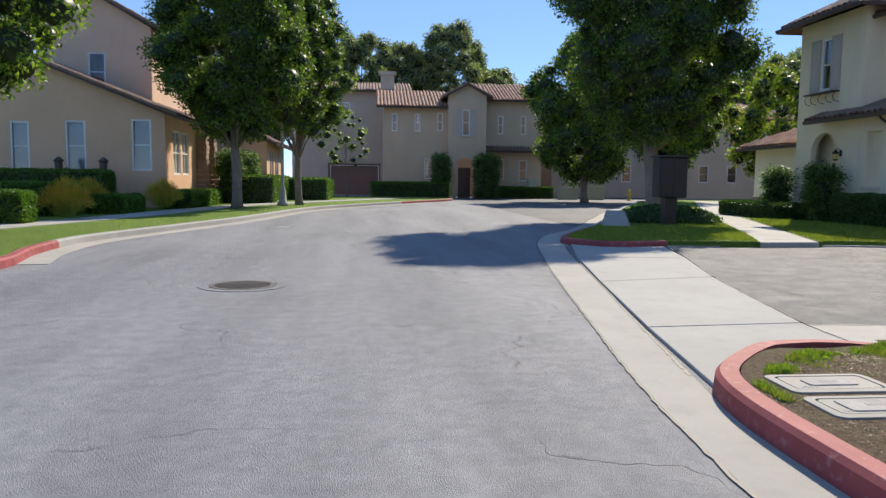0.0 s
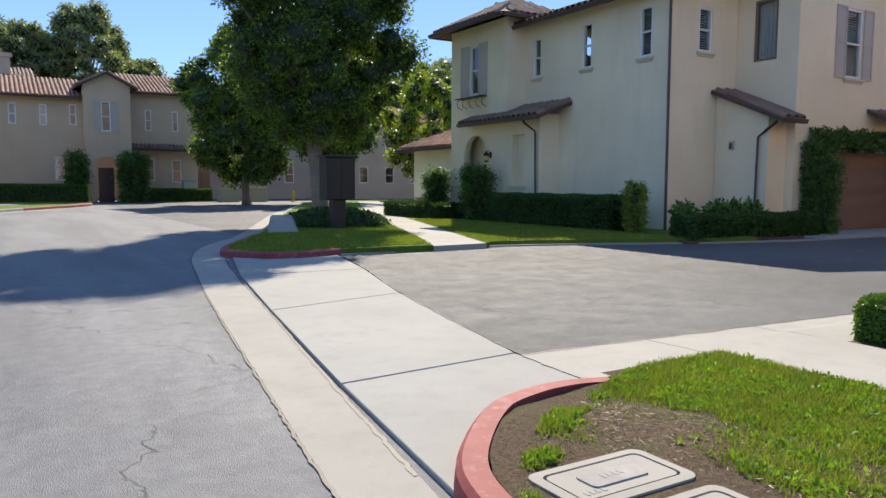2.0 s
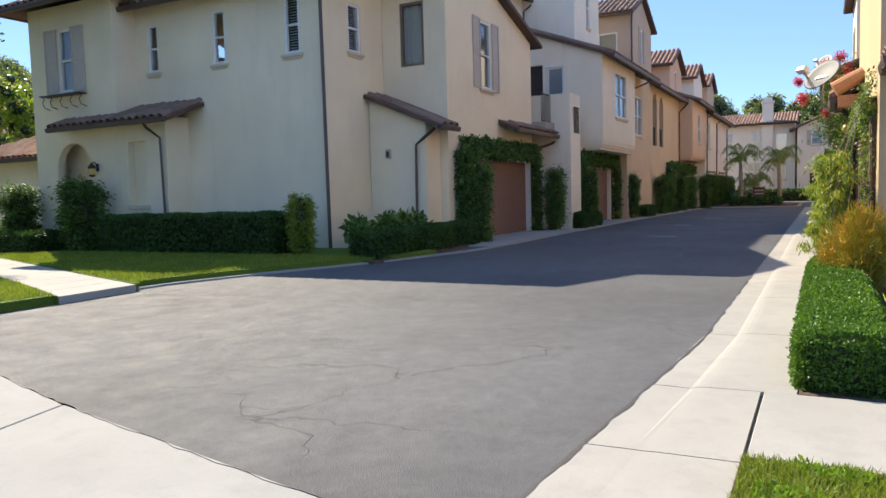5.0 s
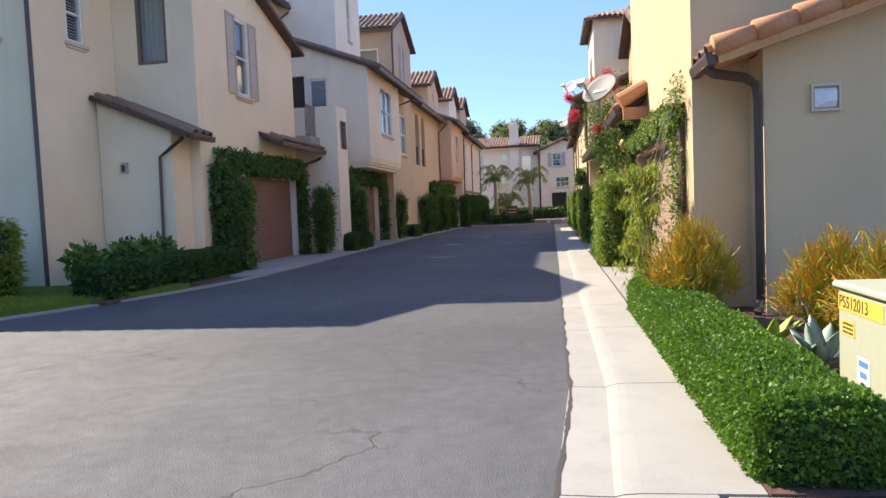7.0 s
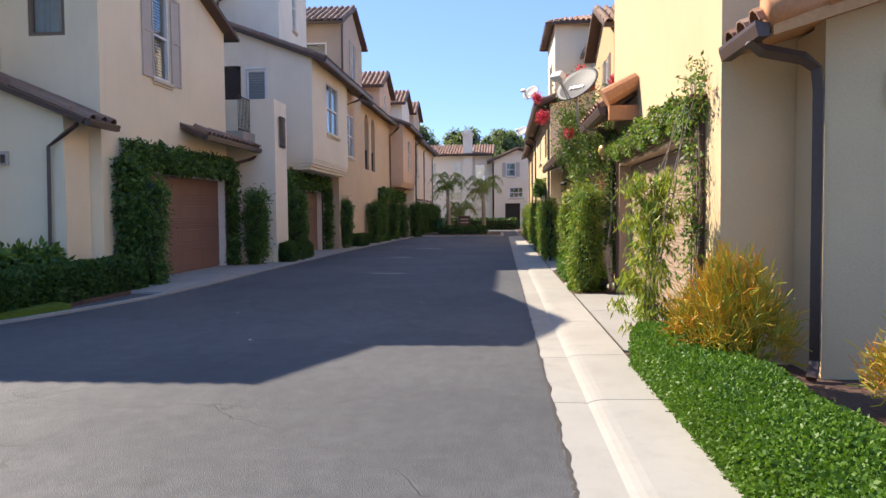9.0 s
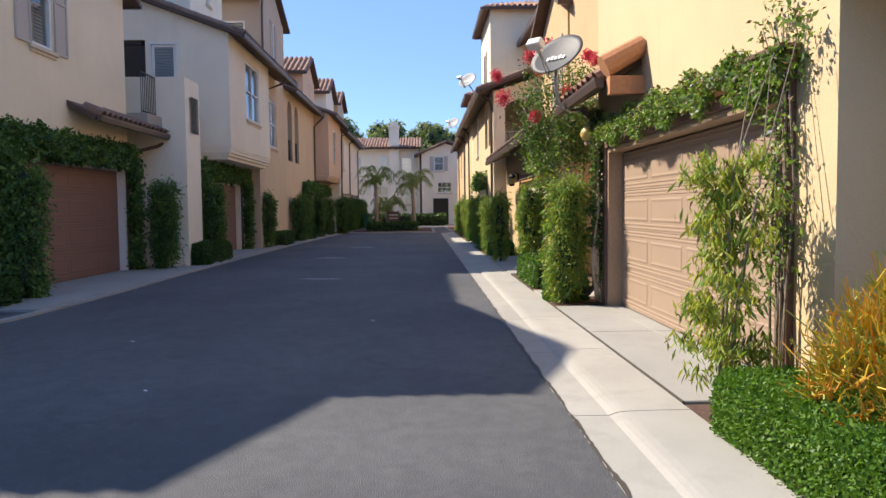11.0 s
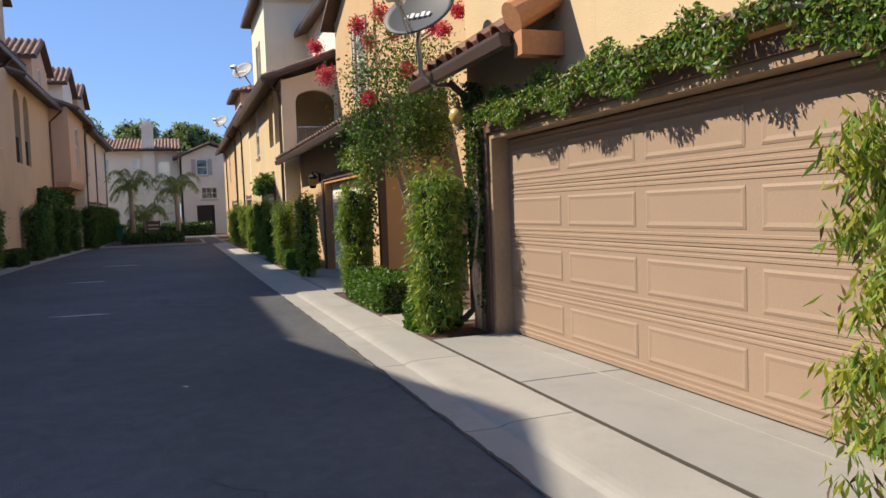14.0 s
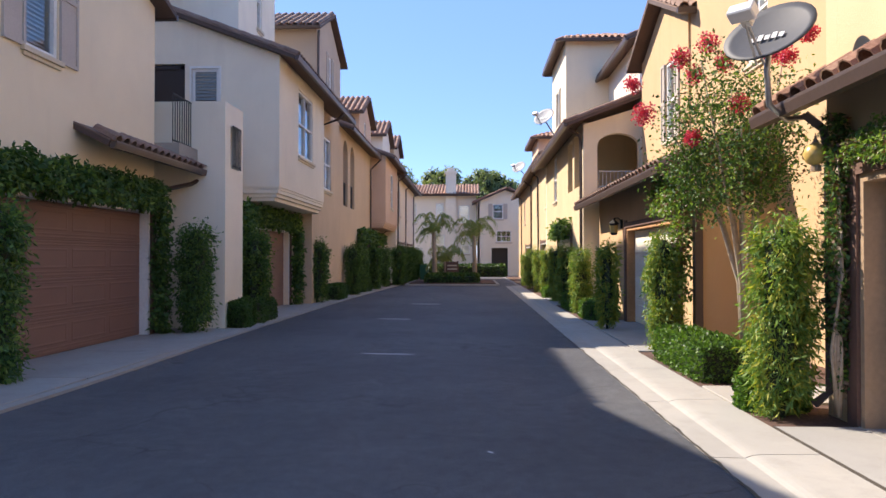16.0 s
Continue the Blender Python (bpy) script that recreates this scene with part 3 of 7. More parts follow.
def make_grass(key, bare):
    n = Nodes(key)
    broad, fine = n.noise(0.5, 5), n.noise(60, 4, 0.8)
    col = n.ramp(broad, [(0.3, (0.1, 0.19, 0.022)), (0.7, (0.2, 0.31, 0.04))])
    col = n.mix(0.55, col, n.ramp(fine, [(0.3, (0.045, 0.09, 0.012)), (0.7, (0.28, 0.38, 0.06))]))
    if bare:
        col = n.mix(n.ramp(n.noise(2.1, 5), [(0.3, (0.55, 0.55, 0.55)), (0.5, (1, 1, 1))]), col, n.ramp(n.noise(45, 5, 0.8), [(0.3, (0.075, 0.05, 0.032)), (0.7, (0.27, 0.19, 0.12))]))
    n.bump(n.math("ADD", fine, n.noise(180, 3)), 1.0, 0.03)
    return n.done(key, col, 0.9, spec=0.2)


make_grass("grass", False)
make_grass("grass_bare", True)


def make_glass():
    n = Nodes("glass")
    n.b.inputs["Transmission Weight"].default_value = 1.0
    n.b.inputs["IOR"].default_value = 1.5
    n.bump(n.noise(1.2, 2), 0.02, 0.02)
    n.done("glass", (0.82, 0.86, 0.86), 0.03)


make_glass()
# white for a railing's paint and for the painted-in sun patches
n = Nodes("white_rail_sun_fleck")
n.done("white_rail_sun_fleck", n.ramp(n.noise(14, 5), [(0.3, (0.55, 0.55, 0.53)), (0.7, (0.75, 0.74, 0.72))]), 0.6)
# ---- ground, street, alley ----
def flat(pts, z0, z1):
    s = Shape()
    s.prism([(x, y, z0) for x, y in pts], (0, 0, z1 - z0))
    return s


def bezier_line(pts, n=8):
    """A smooth line through plan points."""
    P = [Vector((*p, 0)) for p in pts]
    out = []
    for i in range(len(P) - 1):
        a, b, c, d = P[max(i - 1, 0)], P[i], P[i + 1], P[min(i + 2, len(P) - 1)]
        l = (c - b).length
        m0 = (c - a) / max((c - b).length + (b - a).length, 1e-6) * l
        m1 = (d - b) / max((c - b).length + (d - c).length, 1e-6) * l
        for k in range(n):
            t = k / n
            q = b * (2 * t ** 3 - 3 * t * t + 1) + m0 * (t ** 3 - 2 * t * t + t) + c * (3 * t * t - 2 * t ** 3) + m1 * (t ** 3 - t * t)
            out.append((q.x, q.y))
    return out + [tuple(P[-1][:2])]


def offset_line(line, d):
    """The line moved to its left by d."""
    out = []
    for i, p in enumerate(line):
        a, b = line[max(i - 1, 0)], line[min(i + 1, len(line) - 1)]
        t = Vector((b[0] - a[0], b[1] - a[1])).normalized()
        out.append((p[0] - t.y * d, p[1] + t.x * d))
    return out


def kerb(name, label, line, width, top, mat, foot=0.0, h0=None):
    """A kerb along its street-side line, body to the left of it, with a rounded upper edge; h0: its height at the start, from which it rises."""
    prof = [(0.03, -0.1), (0.0, 0.02), (0.012, -0.03), (0.04, 0.0), (width, 0.0), (width, -0.1)]
    s = Shape()
    n = len(line)
    rings = []
    for i in range(n):
        a, b = line[max(i - 1, 0)], line[min(i + 1, n - 1)]
        t = Vector((b[0] - a[0], b[1] - a[1])).normalized()
        z = top if h0 is None else h0 + (top - h0) * min(1.0, i / 18)
        ring = []
        for k, (d, dz) in enumerate(prof):
            zz = -0.1 if k in (0, 5) else (foot if k == 1 else z + dz)
            ring.append((line[i][0] - t.y * d, line[i][1] + t.x * d, zz))
        rings.append(ring)
    m = len(prof)
    f = [(i * m + k, i * m + k + 1, (i + 1) * m + k + 1, (i + 1) * m + k) for i in range(n - 1) for k in range(m - 1)]
    f += [tuple(range(m)), tuple((n - 1) * m + k for k in range(m - 1, -1, -1))]
    s.add([p for r in rings for p in r], f)
    return structure(name, s, mat, label)


s = Shape()
s.box(-2500, -2500, -1.0, 2500, 2500, -0.06)
structure("ground", s, MAT["soil"], "bare earth reaching to the horizon")

LEFT_EDGE = bezier_line([(7.38, 16.55), (9.7, 16.68), (11.5, 16.75), (13.4, 16.2), (15.0, 15.55), (17.2, 14.85), (20.0, 14.42), (27.0, 14.42), (40.0, 14.3), (53.5, 13.75)], 5)
SPLIT = [(7.32, 16.5), (6.75, 14.2), (6.02, 11.6), (5.29, 8.2), (5.2, 7.25)]
s = flat([(-60, -60), (90, -60), (90, 7.25)] + SPLIT[::-1] + [(7.32, 110), (-60, 110)], -0.5, 0.0)
structure("road", s, MAT["asphalt"], "grey weathered street asphalt with hairline cracks", category="road")
s = flat([(90, 7.25), (90, 110), (7.32, 110)] + SPLIT, -0.5, 0.001)
structure("road_alley", s, MAT["asphalt_sealed"], "dark sealed alley asphalt with faint stains", category="road")

# street kerbs
ST_EAST_S = bezier_line([(3.3, -20), (3.26, 0), (3.22, 4.6), (3.24, 5.5), (3.36, 6.05), (3.6, 6.42), (4.1, 6.9), (4.6, 7.14), (5.0, 7.24), (5.35, 7.26)], 6)
kerb("kerb_1", "worn red-painted concrete kerb round the corner lawn", ST_EAST_S[::-1], 0.16, 0.15, MAT["red_kerb"], h0=0.05)
ST_EAST_N = bezier_line([(7.4, 16.6), (6.5, 16.35), (5.9, 16.5), (5.35, 17.3), (5.5, 18.2), (7.45, 22.2), (12.6, 35), (17.0, 45), (19.5, 50.5), (22.5, 53), (40, 55)], 6)
cut = 30
kerb("kerb_2", "red-painted kerb at the tip of the lawn island", ST_EAST_N[:cut][::-1], 0.16, 0.14, MAT["red_kerb"])
kerb("kerb_3", "grey concrete street kerb", ST_EAST_N[cut - 1:][::-1], 0.16, 0.14, MAT["concrete"])
ST_WEST = bezier_line([(-20, 8), (-9, 8.6), (-5.6, 10.2), (-4.35, 12.6), (-4.75, 15.0), (-4.85, 17.4), (-3.95, 21.5), (-3.0, 25.6), (-1.4, 34.7), (2.4, 43.2), (5.0, 48.0), (6.6, 51.8), (6.2, 54.2), (2.0, 55.5), (-40, 57)], 6)
kerb("kerb_4", "red-painted street kerb at the far corner", ST_WEST[:28], 0.16, 0.15, MAT["red_kerb"])
kerb("kerb_5", "grey concrete street kerb along the front gardens", ST_WEST[27:56], 0.16, 0.15, MAT["concrete"])
kerb("kerb_6", "red-painted kerb where the street meets the cross street", ST_WEST[55:], 0.16, 0.15, MAT["red_kerb"])


def ribbon(a, b, z0, z1):
    """A slab between two lines of equal length."""
    s = Shape()
    n = len(a)
    s.add([(x, y, z1) for x, y in a] + [(x, y, z1) for x, y in b], [(i, i + 1, n + i + 1, n + i) for i in range(n - 1)])
    s.add([(x, y, z0) for x, y in a] + [(x, y, z1) for x, y in a], [(i, i + 1, n + i + 1, n + i) for i in range(n - 1)])
    s.add([(x, y, z0) for x, y in b] + [(x, y, z1) for x, y in b], [(i, i + 1, n + i + 1, n + i) for i in range(n - 1)])
    s.add([(*a[0], z0), (*a[0], z1), (*b[0], z1), (*b[0], z0), (*a[-1], z0), (*a[-1], z1), (*b[-1], z1), (*b[-1], z0)], [(0, 1, 2, 3), (4, 5, 6, 7)])
    return s


gut_w = bezier_line([(2.72, -20), (2.74, 3), (2.86, 5.3), (2.98, 6.5), (3.22, 8.13), (3.77, 11.8), (4.3, 15.0), (4.84, 17.75), (5.6, 20), (7.0, 22.6), (12.1, 35.2), (16.6, 45.2)], 5)
gut_e = bezier_line([(3.32, -20), (3.27, 3), (3.23, 5.3), (3.4, 6.45), (3.66, 8.03), (4.18, 11.0), (4.75, 14.3), (5.36, 17.3), (6.1, 19.4), (7.5, 22.35), (12.65, 35), (17.1, 45)], 5)
gutter = structure("gutter", ribbon(gut_w, gut_e, -0.1, 0.006), MAT["concrete_dark"], "pale concrete street gutter with dark tarry edge", category="gutter")
s = Shape()
for a, b, w in ((gut_w, gut_w, 0.022), (gut_e[15:36], gut_e[15:36], 0.026)):
    l1 = [(x + random.uniform(-0.009, 0.009) - w, y) for x, y in bezier_line(a, 6)]
    l2 = [(x + w, y) for x, y in l1]
    m = len(l1)
    s.add([(x, y, 0.009) for x, y in l1] + [(x, y, 0.009) for x, y in l2], [(i, i + 1, m + i + 1, m + i) for i in range(m - 1)])
l1 = [(x + random.uniform(-0.012, 0.012), y) for x, y in bezier_line([(5.2, 7.3), (5.29, 8.2), (6.02, 11.6), (6.75, 14.2), (7.3, 16.42)], 26)]
m = len(l1)
s.add([(x, y, 0.036) for x, y in l1] + [(x + 0.03 + random.uniform(-0.01, 0.012), y, 0.004) for x, y in l1], [(i, i + 1, m + i + 1, m + i) for i in range(m - 1)])
structure("trim_joints", s, MAT["dark_print"], "dark tar-filled joints along the gutter", category="joint")

# driveway apron: slabs parted by joints
ap_w = [(3.69, 8.05), (4.2, 11.1), (4.77, 14.3), (5.3, 17.0)]
pave = thing("pavement_apron", "sunlit concrete driveway apron of four slabs", "pavement", kind="structure")


def slab_piece(parent, pts, z0, z1, mat, name="slab"):
    """A slab with slightly eased edges, drawn in a little for the joint."""
    c = Vector((sum(p[0] for p in pts) / len(pts), sum(p[1] for p in pts) / len(pts)))
    q = []
    for p in pts:
        v = Vector(p[:2]) - c
        q.append(tuple(c + v * (1 - 0.009 / max(v.length, 0.1))))
    top = [tuple(c + (Vector(p) - c) * (1 - 0.008 / max((Vector(p) - c).length, 0.1))) for p in q]
    n = len(q)
    s = Shape()
    s.add([(*p, z0) for p in q] + [(*p, z1 - 0.007) for p in q] + [(*p, z1) for p in top],
          [(i, (i + 1) % n, n + (i + 1) % n, n + i) for i in range(n)] + [(n + i, n + (i + 1) % n, 2 * n + (i + 1) % n, 2 * n + i) for i in range(n)] + [tuple(range(2 * n, 3 * n))])
    return part(name, s, mat, parent)


A = [(3.43, 6.55), (3.69, 8.06), (4.21, 11.15), (4.78, 14.3), (5.33, 17.15)]
B = [(5.2, 7.28), (5.29, 8.2), (6.02, 11.6), (6.75, 14.2), (7.3, 16.42)]
slab_piece(pave, [(3.4, 6.08), (3.86, 6.42), (4.16, 6.85), (4.65, 7.06), (5.0, 7.16), (5.3, 7.2), B[1], A[1]], -0.1, 0.03, MAT["concrete"])
for i in range(1, 4):
    slab_piece(pave, [A[i], B[i], B[i + 1], A[i + 1]] if i < 3 else [A[3], B[3], (7.28, 16.5), (6.45, 16.28), (5.85, 16.42), (5.4, 17.0)], -0.1, 0.032, MAT["concrete"])

# concrete along the alley's south side: gutter, rolled kerb, walk
pave = thing("pavement_south", "sunlit concrete gutter and rolled kerb along the alley", "pavement", kind="structure")
xs = [5.3, 6.7, 8.1, 10.15, 12.6, 14.35, 16.6, 18.8, 21.0, 23.2, 25.4, 28.0, 31.0, 34.0, 37.5, 41.0, 45.0, 49.0, 53.0]
def edge_y(x):
    return 8.2 - 0.28 * min(1.0, (x - 5.3) / 4.5)
def kerb_prof(x, y):
    k = min(1.0, max(0.0, (x - 7.2) / 2.2))
    return 0.014 + 0.018 * k
for a, b in zip(xs[:-1], xs[1:]):
    a2, b2 = a + 0.006, b - 0.006
    s = Shape()
    rows = []
    for x in (a2, b2):
        h = kerb_prof(x, 0)
        inner = 7.3 if b < 8.2 else 7.08
        rows.append([(x, edge_y(x), -0.1), (x, edge_y(x), 0.008), (x, edge_y(x) - 0.27, 0.003 if h > 0.016 else 0.011), (x, edge_y(x) - 0.31, h * 0.45 + 0.004), (x, edge_y(x) - 0.35, h * 0.85), (x, edge_y(x) - 0.4, h), (x, inner, h + 0.004), (x, inner, -0.1)])
    n = 8
    s.add(rows[0] + rows[1], [(k, k + 1, n + k + 1, n + k) for k in range(n - 1)] + [tuple(range(n)), tuple(range(2 * n - 1, n - 1, -1))])
    part("slab", s, MAT["concrete_warm"], pave)
s = Shape()
line = [(x, edge_y(x) + 0.006 + random.uniform(-0.006, 0.007)) for x in np.arange(5.35, 53, 0.06)]
m = len(line)
s.add([(x, y, 0.011) for x, y in line] + [(x, y - 0.024 - 0.012 * math.sin(x * 9) * math.sin(x * 2.3), 0.011) for x, y in line], [(i, i + 1, m + i + 1, m + i) for i in range(m - 1)])
structure("trim_tar", s, MAT["dark_print"], "crumbled tar edge where the asphalt meets the gutter", category="joint")

# garage slabs on the south side
for x0, x1, y0, tag in ((14.5, 19.68, 6.1, 1), (24.95, 30.9, 5.9, 2), (36.5, 40.5, 6.0, 3)):
    pv = thing("pavement_garage_%d" % tag, "pale concrete slab in front of a garage door", "pavement", kind="structure")
    mid = (x0 + x1) / 2 + 0.4
    slab_piece(pv, [(x0, y0), (mid, y0), (mid, 7.07), (x0, 7.07)], -0.1, 0.052, MAT["concrete"])
    slab_piece(pv, [(mid, y0), (x1, y0), (x1, 7.07), (mid, 7.07)], -0.1, 0.052, MAT["concrete"])
s = Shape()
s.box(14.5, 7.069, 0.0, 19.68, 7.079, 0.0545)
structure("trim_walk_joint", s, MAT["dark_print"], "dark joint between the walk and the garage slab", category="joint")
s = Shape()
s.box(14.66, 6.335, 0.0, 19.66, 6.348, 0.0565)
structure("trim_threshold", s, MAT["concrete_warm"], "chalky pale line before the tan garage door", category="joint")
pv = thing("pavement_path", "short concrete path slab between low hedges", "pavement", kind="structure")
slab_piece(pv, [(20.75, 5.2), (21.75, 5.2), (21.75, 7.07), (20.75, 7.07)], -0.1, 0.052, MAT["concrete_warm"])

# planting beds along the south side
s = Shape()
for x0, x1, y0, z in ((8.1, 14.49, -9.0, 0.03), (19.69, 20.74, 4.9, 0.03), (21.76, 24.94, 4.9, 0.03), (30.9, 36.5, 4.9, 0.03), (40.5, 53.0, 4.9, 0.03)):
    s.box(x0, y0, -0.1, x1, 7.07, z)
structure("ground_beds", s, MAT["mulch"], "brown mulch beds along the house fronts", category="soil")

# sidewalk on the south-east corner and the corner lawn
pv = thing("sidewalk_corner", "sunlit concrete sidewalk leading off the corner", "pavement", kind="structure")
for k in range(8):
    slab_piece(pv, [(6.7, 7.28 - 1.5 * k), (8.02, 7.28 - 1.5 * k), (8.02, 5.79 - 1.5 * k), (6.7, 5.79 - 1.5 * k)], -0.1, 0.05, MAT["concrete_warm"])
lawn = [(x, y) for x, y in offset_line(ST_EAST_S[::-1], 0.165)]
lawn = sorted([p for p in lawn if -18 < p[1] < 7.08], key=lambda p: p[1])


def lawn_z(x, y):
    """The corner lawn's height: level behind the kerb, falling to the walk."""
    k = np.clip((x - 4.3 + 0.9 * np.clip(y - 6.2, 0, 1)) / 1.3, 0, 1)
    return 0.146 - 0.085 * k * k * (3 - 2 * k)


s = Shape()
ys = [-18, -12, -8, -4, 0] + [0.2 * k for k in range(5, 35)] + [6.9, 7.0, 7.08, 7.081, 7.29]
cols = 14
for y in ys:
    e = 5.37 if y > 7.08 else float(np.interp(y, [p[1] for p in lawn], [p[0] for p in lawn]))
    row = [e + (6.68 - e) * k / cols for k in range(cols + 1)]
    s.v += [(x, y, float(lawn_z(x, y))) for x in row]
n = cols + 1
s.f = [(j * n + i, j * n + i + 1, (j + 1) * n + i + 1, (j + 1) * n + i) for j in range(len(ys) - 1) for i in range(cols)]
s.mi = [0] * len(s.f)
structure("ground_lawn_corner", s, MAT["grass_bare"], "patchy corner lawn with bare straw-strewn earth", category="lawn")

# north side of the alley: lawn, sidewalk, front strip
WALK_L = bezier_line([(9.45, 16.55), (10.4, 18.9), (12.0, 23.2), (15.2, 31.5), (19.3, 41.2), (24.0, 52.0)], 6)
WALK_R = bezier_line([(10.85, 16.62), (11.7, 19.0), (13.1, 22.8), (15.6, 29.6), (19.6, 38.6), (25.5, 51.5)], 6)
pv = thing("sidewalk_north", "sunlit concrete sidewalk curving away between lawns", "pavement", kind="structure")
for i in range(0, len(WALK_L) - 2, 2):
    slab_piece(pv, [WALK_L[i], WALK_R[i], WALK_R[i + 2], WALK_L[i + 2]], -0.1, 0.115, MAT["concrete_warm"])
isl = [p for p in ST_EAST_N[:58]]
isl_in = offset_line(isl[::-1], 0.165)[::-1]
s = flat([(9.42, 16.62), (8.2, 16.62)] + [p for p in isl_in if p[1] > 16.4][1:] + [(p[0] - 0.01, p[1]) for p in WALK_L[::-1]], -0.1, 0.13)
structure("ground_lawn_island", s, MAT["grass"], "mown green lawn island beside the street", category="lawn")
edge_in = [p for p in offset_line(LEFT_EDGE, 0.16) if 10.9 < p[0] < 18.3]
s = flat(edge_in + [(18.1, 15.4), (18.1, 28), (19.5, 38)] + [(p[0] + 0.01, p[1]) for p in WALK_R[::-1] if p[1] < 38.6], -0.1, 0.12)
structure("ground_lawn_north", s, MAT["grass"], "sunlit mown lawn before the corner house", category="lawn")
s = ribbon(LEFT_EDGE, offset_line(LEFT_EDGE, 0.15), -0.1, 0.035)
structure("kerb_north", s, MAT["concrete"], "thin flush concrete edging along the alley", category="kerb")
pv = thing("pavement_north", "shaded concrete slabs before the garages", "pavement", kind="structure")
xs = [20.2, 22.1, 24.7, 27.3, 28.6, 31.3, 34.0, 36.6, 39.0, 42.0, 45.0, 48.0, 51.0, 54.0]
for a, b in zip(xs[:-1], xs[1:]):
    ya = 14.56 if a < 40 else 14.56 - (a - 40) * 0.045
    yb = 14.56 if b < 40 else 14.56 - (b - 40) * 0.045
    slab_piece(pv, [(a, ya), (b, yb), (b, 16.3), (a, 16.3)], -0.1, 0.045, MAT["concrete"])
s = Shape()
s.box(15.6, 15.2, -0.1, 20.2, 18.2, 0.06).box(54, 12, -0.1, 72, 16.3, 0.03).box(53.5, 4.9, -0.1, 72, 7.0, 0.03)
structure("ground_beds_north", s, MAT["mulch"], "dark mulch bed at the house corner", category="soil")

# west side of the street: lawn strip, sidewalk, front garden ground
wl = offset_line(ST_WEST, 0.165)
inner = [p for p in wl if p[1] > 10.0][: 62]
s = flat([(-60, 9)] + wl[4:] + [(-60, 57)], -0.1, 0.13)
structure("ground_lawn_west", s, MAT["grass"], "mown lawn strip and gardens across the street", category="lawn")
wa, wb = offset_line(ST_WEST, 3.0)[18:64], offset_line(ST_WEST, 4.3)[18:64]
pv = thing("sidewalk_west", "pale sidewalk between lawn strip and hedges", "pavement", kind="structure")
for i in range(0, len(wa) - 3, 3):
    slab_piece(pv, [wa[i], wa[i + 3], wb[i + 3], wb[i]], 0.0, 0.15, MAT["concrete"])
gw = offset_line(ST_WEST, -0.45)
structure("gutter_west", ribbon(gw[20:60], ST_WEST[20:60], -0.1, 0.008), MAT["concrete_dark"], "concrete gutter across the street", category="gutter")

# drain cover in the street
mh = thing("manhole_cover", "round cast-iron manhole cover flush in the asphalt", "manhole cover", at=(-0.53, 11.07, 0))
s = Shape()
s.lathe([(0.56, -0.02), (0.56, 0.006), (0.43, 0.008), (0.43, 0.002)], (-0.53, 11.07, 0.0), 28)
part("ring", s, MAT["asphalt"], mh)
s = Shape()
s.lathe([(0.42, -0.01), (0.42, 0.01), (0.39, 0.012), (0.05, 0.012)], (-0.53, 11.07, 0.0), 24)
for k in range(-4, 5):
    w = math.sqrt(max(0.0, 0.35 ** 2 - (k * 0.08) ** 2))
    s.box(-0.53 - w, 11.07 + k * 0.08 - 0.02, 0.011, -0.53 + w, 11.07 + k * 0.08 + 0.02, 0.018)
part("cover", s, MAT["cast_iron"], mh, "ribbed rusty iron cover")
mh = thing("valve_cover", "small round valve cover in the street", "manhole cover", at=(-1.41, 22.58, 0))
s = Shape()
s.lathe([(0.2, -0.01), (0.2, 0.008), (0.16, 0.012), (0.02, 0.012)], (-1.41, 22.58, 0), 16)
part("cover", s, MAT["concrete"], mh)

# utility boxes in the corner lawn
def utility_lid(x0, x1, y0, y1, inner, label):
    t = thing("utility_box_lid", label, "utility lid", "utility lids", at=((x0 + x1) / 2, (y0 + y1) / 2, 0.15))
    def rounded(a, b, c, d, r):
        return [(px + r * math.cos(q), py + r * math.sin(q)) for px, py, q0 in ((b - r, d - r, 0), (a + r, d - r, 1), (a + r, c + r, 2), (b - r, c + r, 3)) for q in ((q0 + k / 4) * math.pi / 2 for k in range(5))]
    o, i1, i2 = rounded(x0, x1, y0, y1, 0.06), rounded(x0 + 0.05, x1 - 0.05, y0 + 0.05, y1 - 0.05, 0.04), rounded(x0 + 0.062, x1 - 0.062, y0 + 0.062, y1 - 0.062, 0.035)
    n = len(o)
    s = Shape()
    s.add([(x, y, 0.08) for x, y in o] + [(x, y, 0.157) for x, y in o] + [(x, y, 0.16) for x, y in i1] + [(x, y, 0.13) for x, y in i1],
          [(r * n + k, r * n + (k + 1) % n, (r + 1) * n + (k + 1) % n, (r + 1) * n + k) for r in range(3) for k in range(n)])
    part("rim", s, MAT["lid_concrete"], t)
    s = Shape()
    s.prism([(x, y, 0.12) for x, y in i2], (0, 0, 0.038))
    lid = part("lid", s, MAT["lid_concrete"], t)
    cx, cy = (x0 + x1) / 2, (y0 + y1) / 2
    s = Shape()
    s.prism([(x, y, 0.159) for x, y in rounded(cx - inner[0], cx + inner[0], cy - inner[1], cy + inner[1], 0.03)], (0, 0, 0.006))
    part("hatch", s, MAT["stone_grey"], lid, "grey iron hatch")
    for k in range(4):
        part("letter", Shape().box(cx - 0.06 + k * 0.032, cy - 0.015, 0.165, cx - 0.042 + k * 0.032, cy + 0.02, 0.1665), MAT["concrete_dark"], lid)
        part("letter", Shape().box(x0 + 0.1 + k * 0.03, y0 + 0.09, 0.1582, x0 + 0.117 + k * 0.03, y0 + 0.12, 0.16), MAT["concrete_dark"], lid)
utility_lid(3.6, 4.27, 5.51, 5.9, (0.16, 0.07), "weathered concrete utility lid with an oval grip plate")
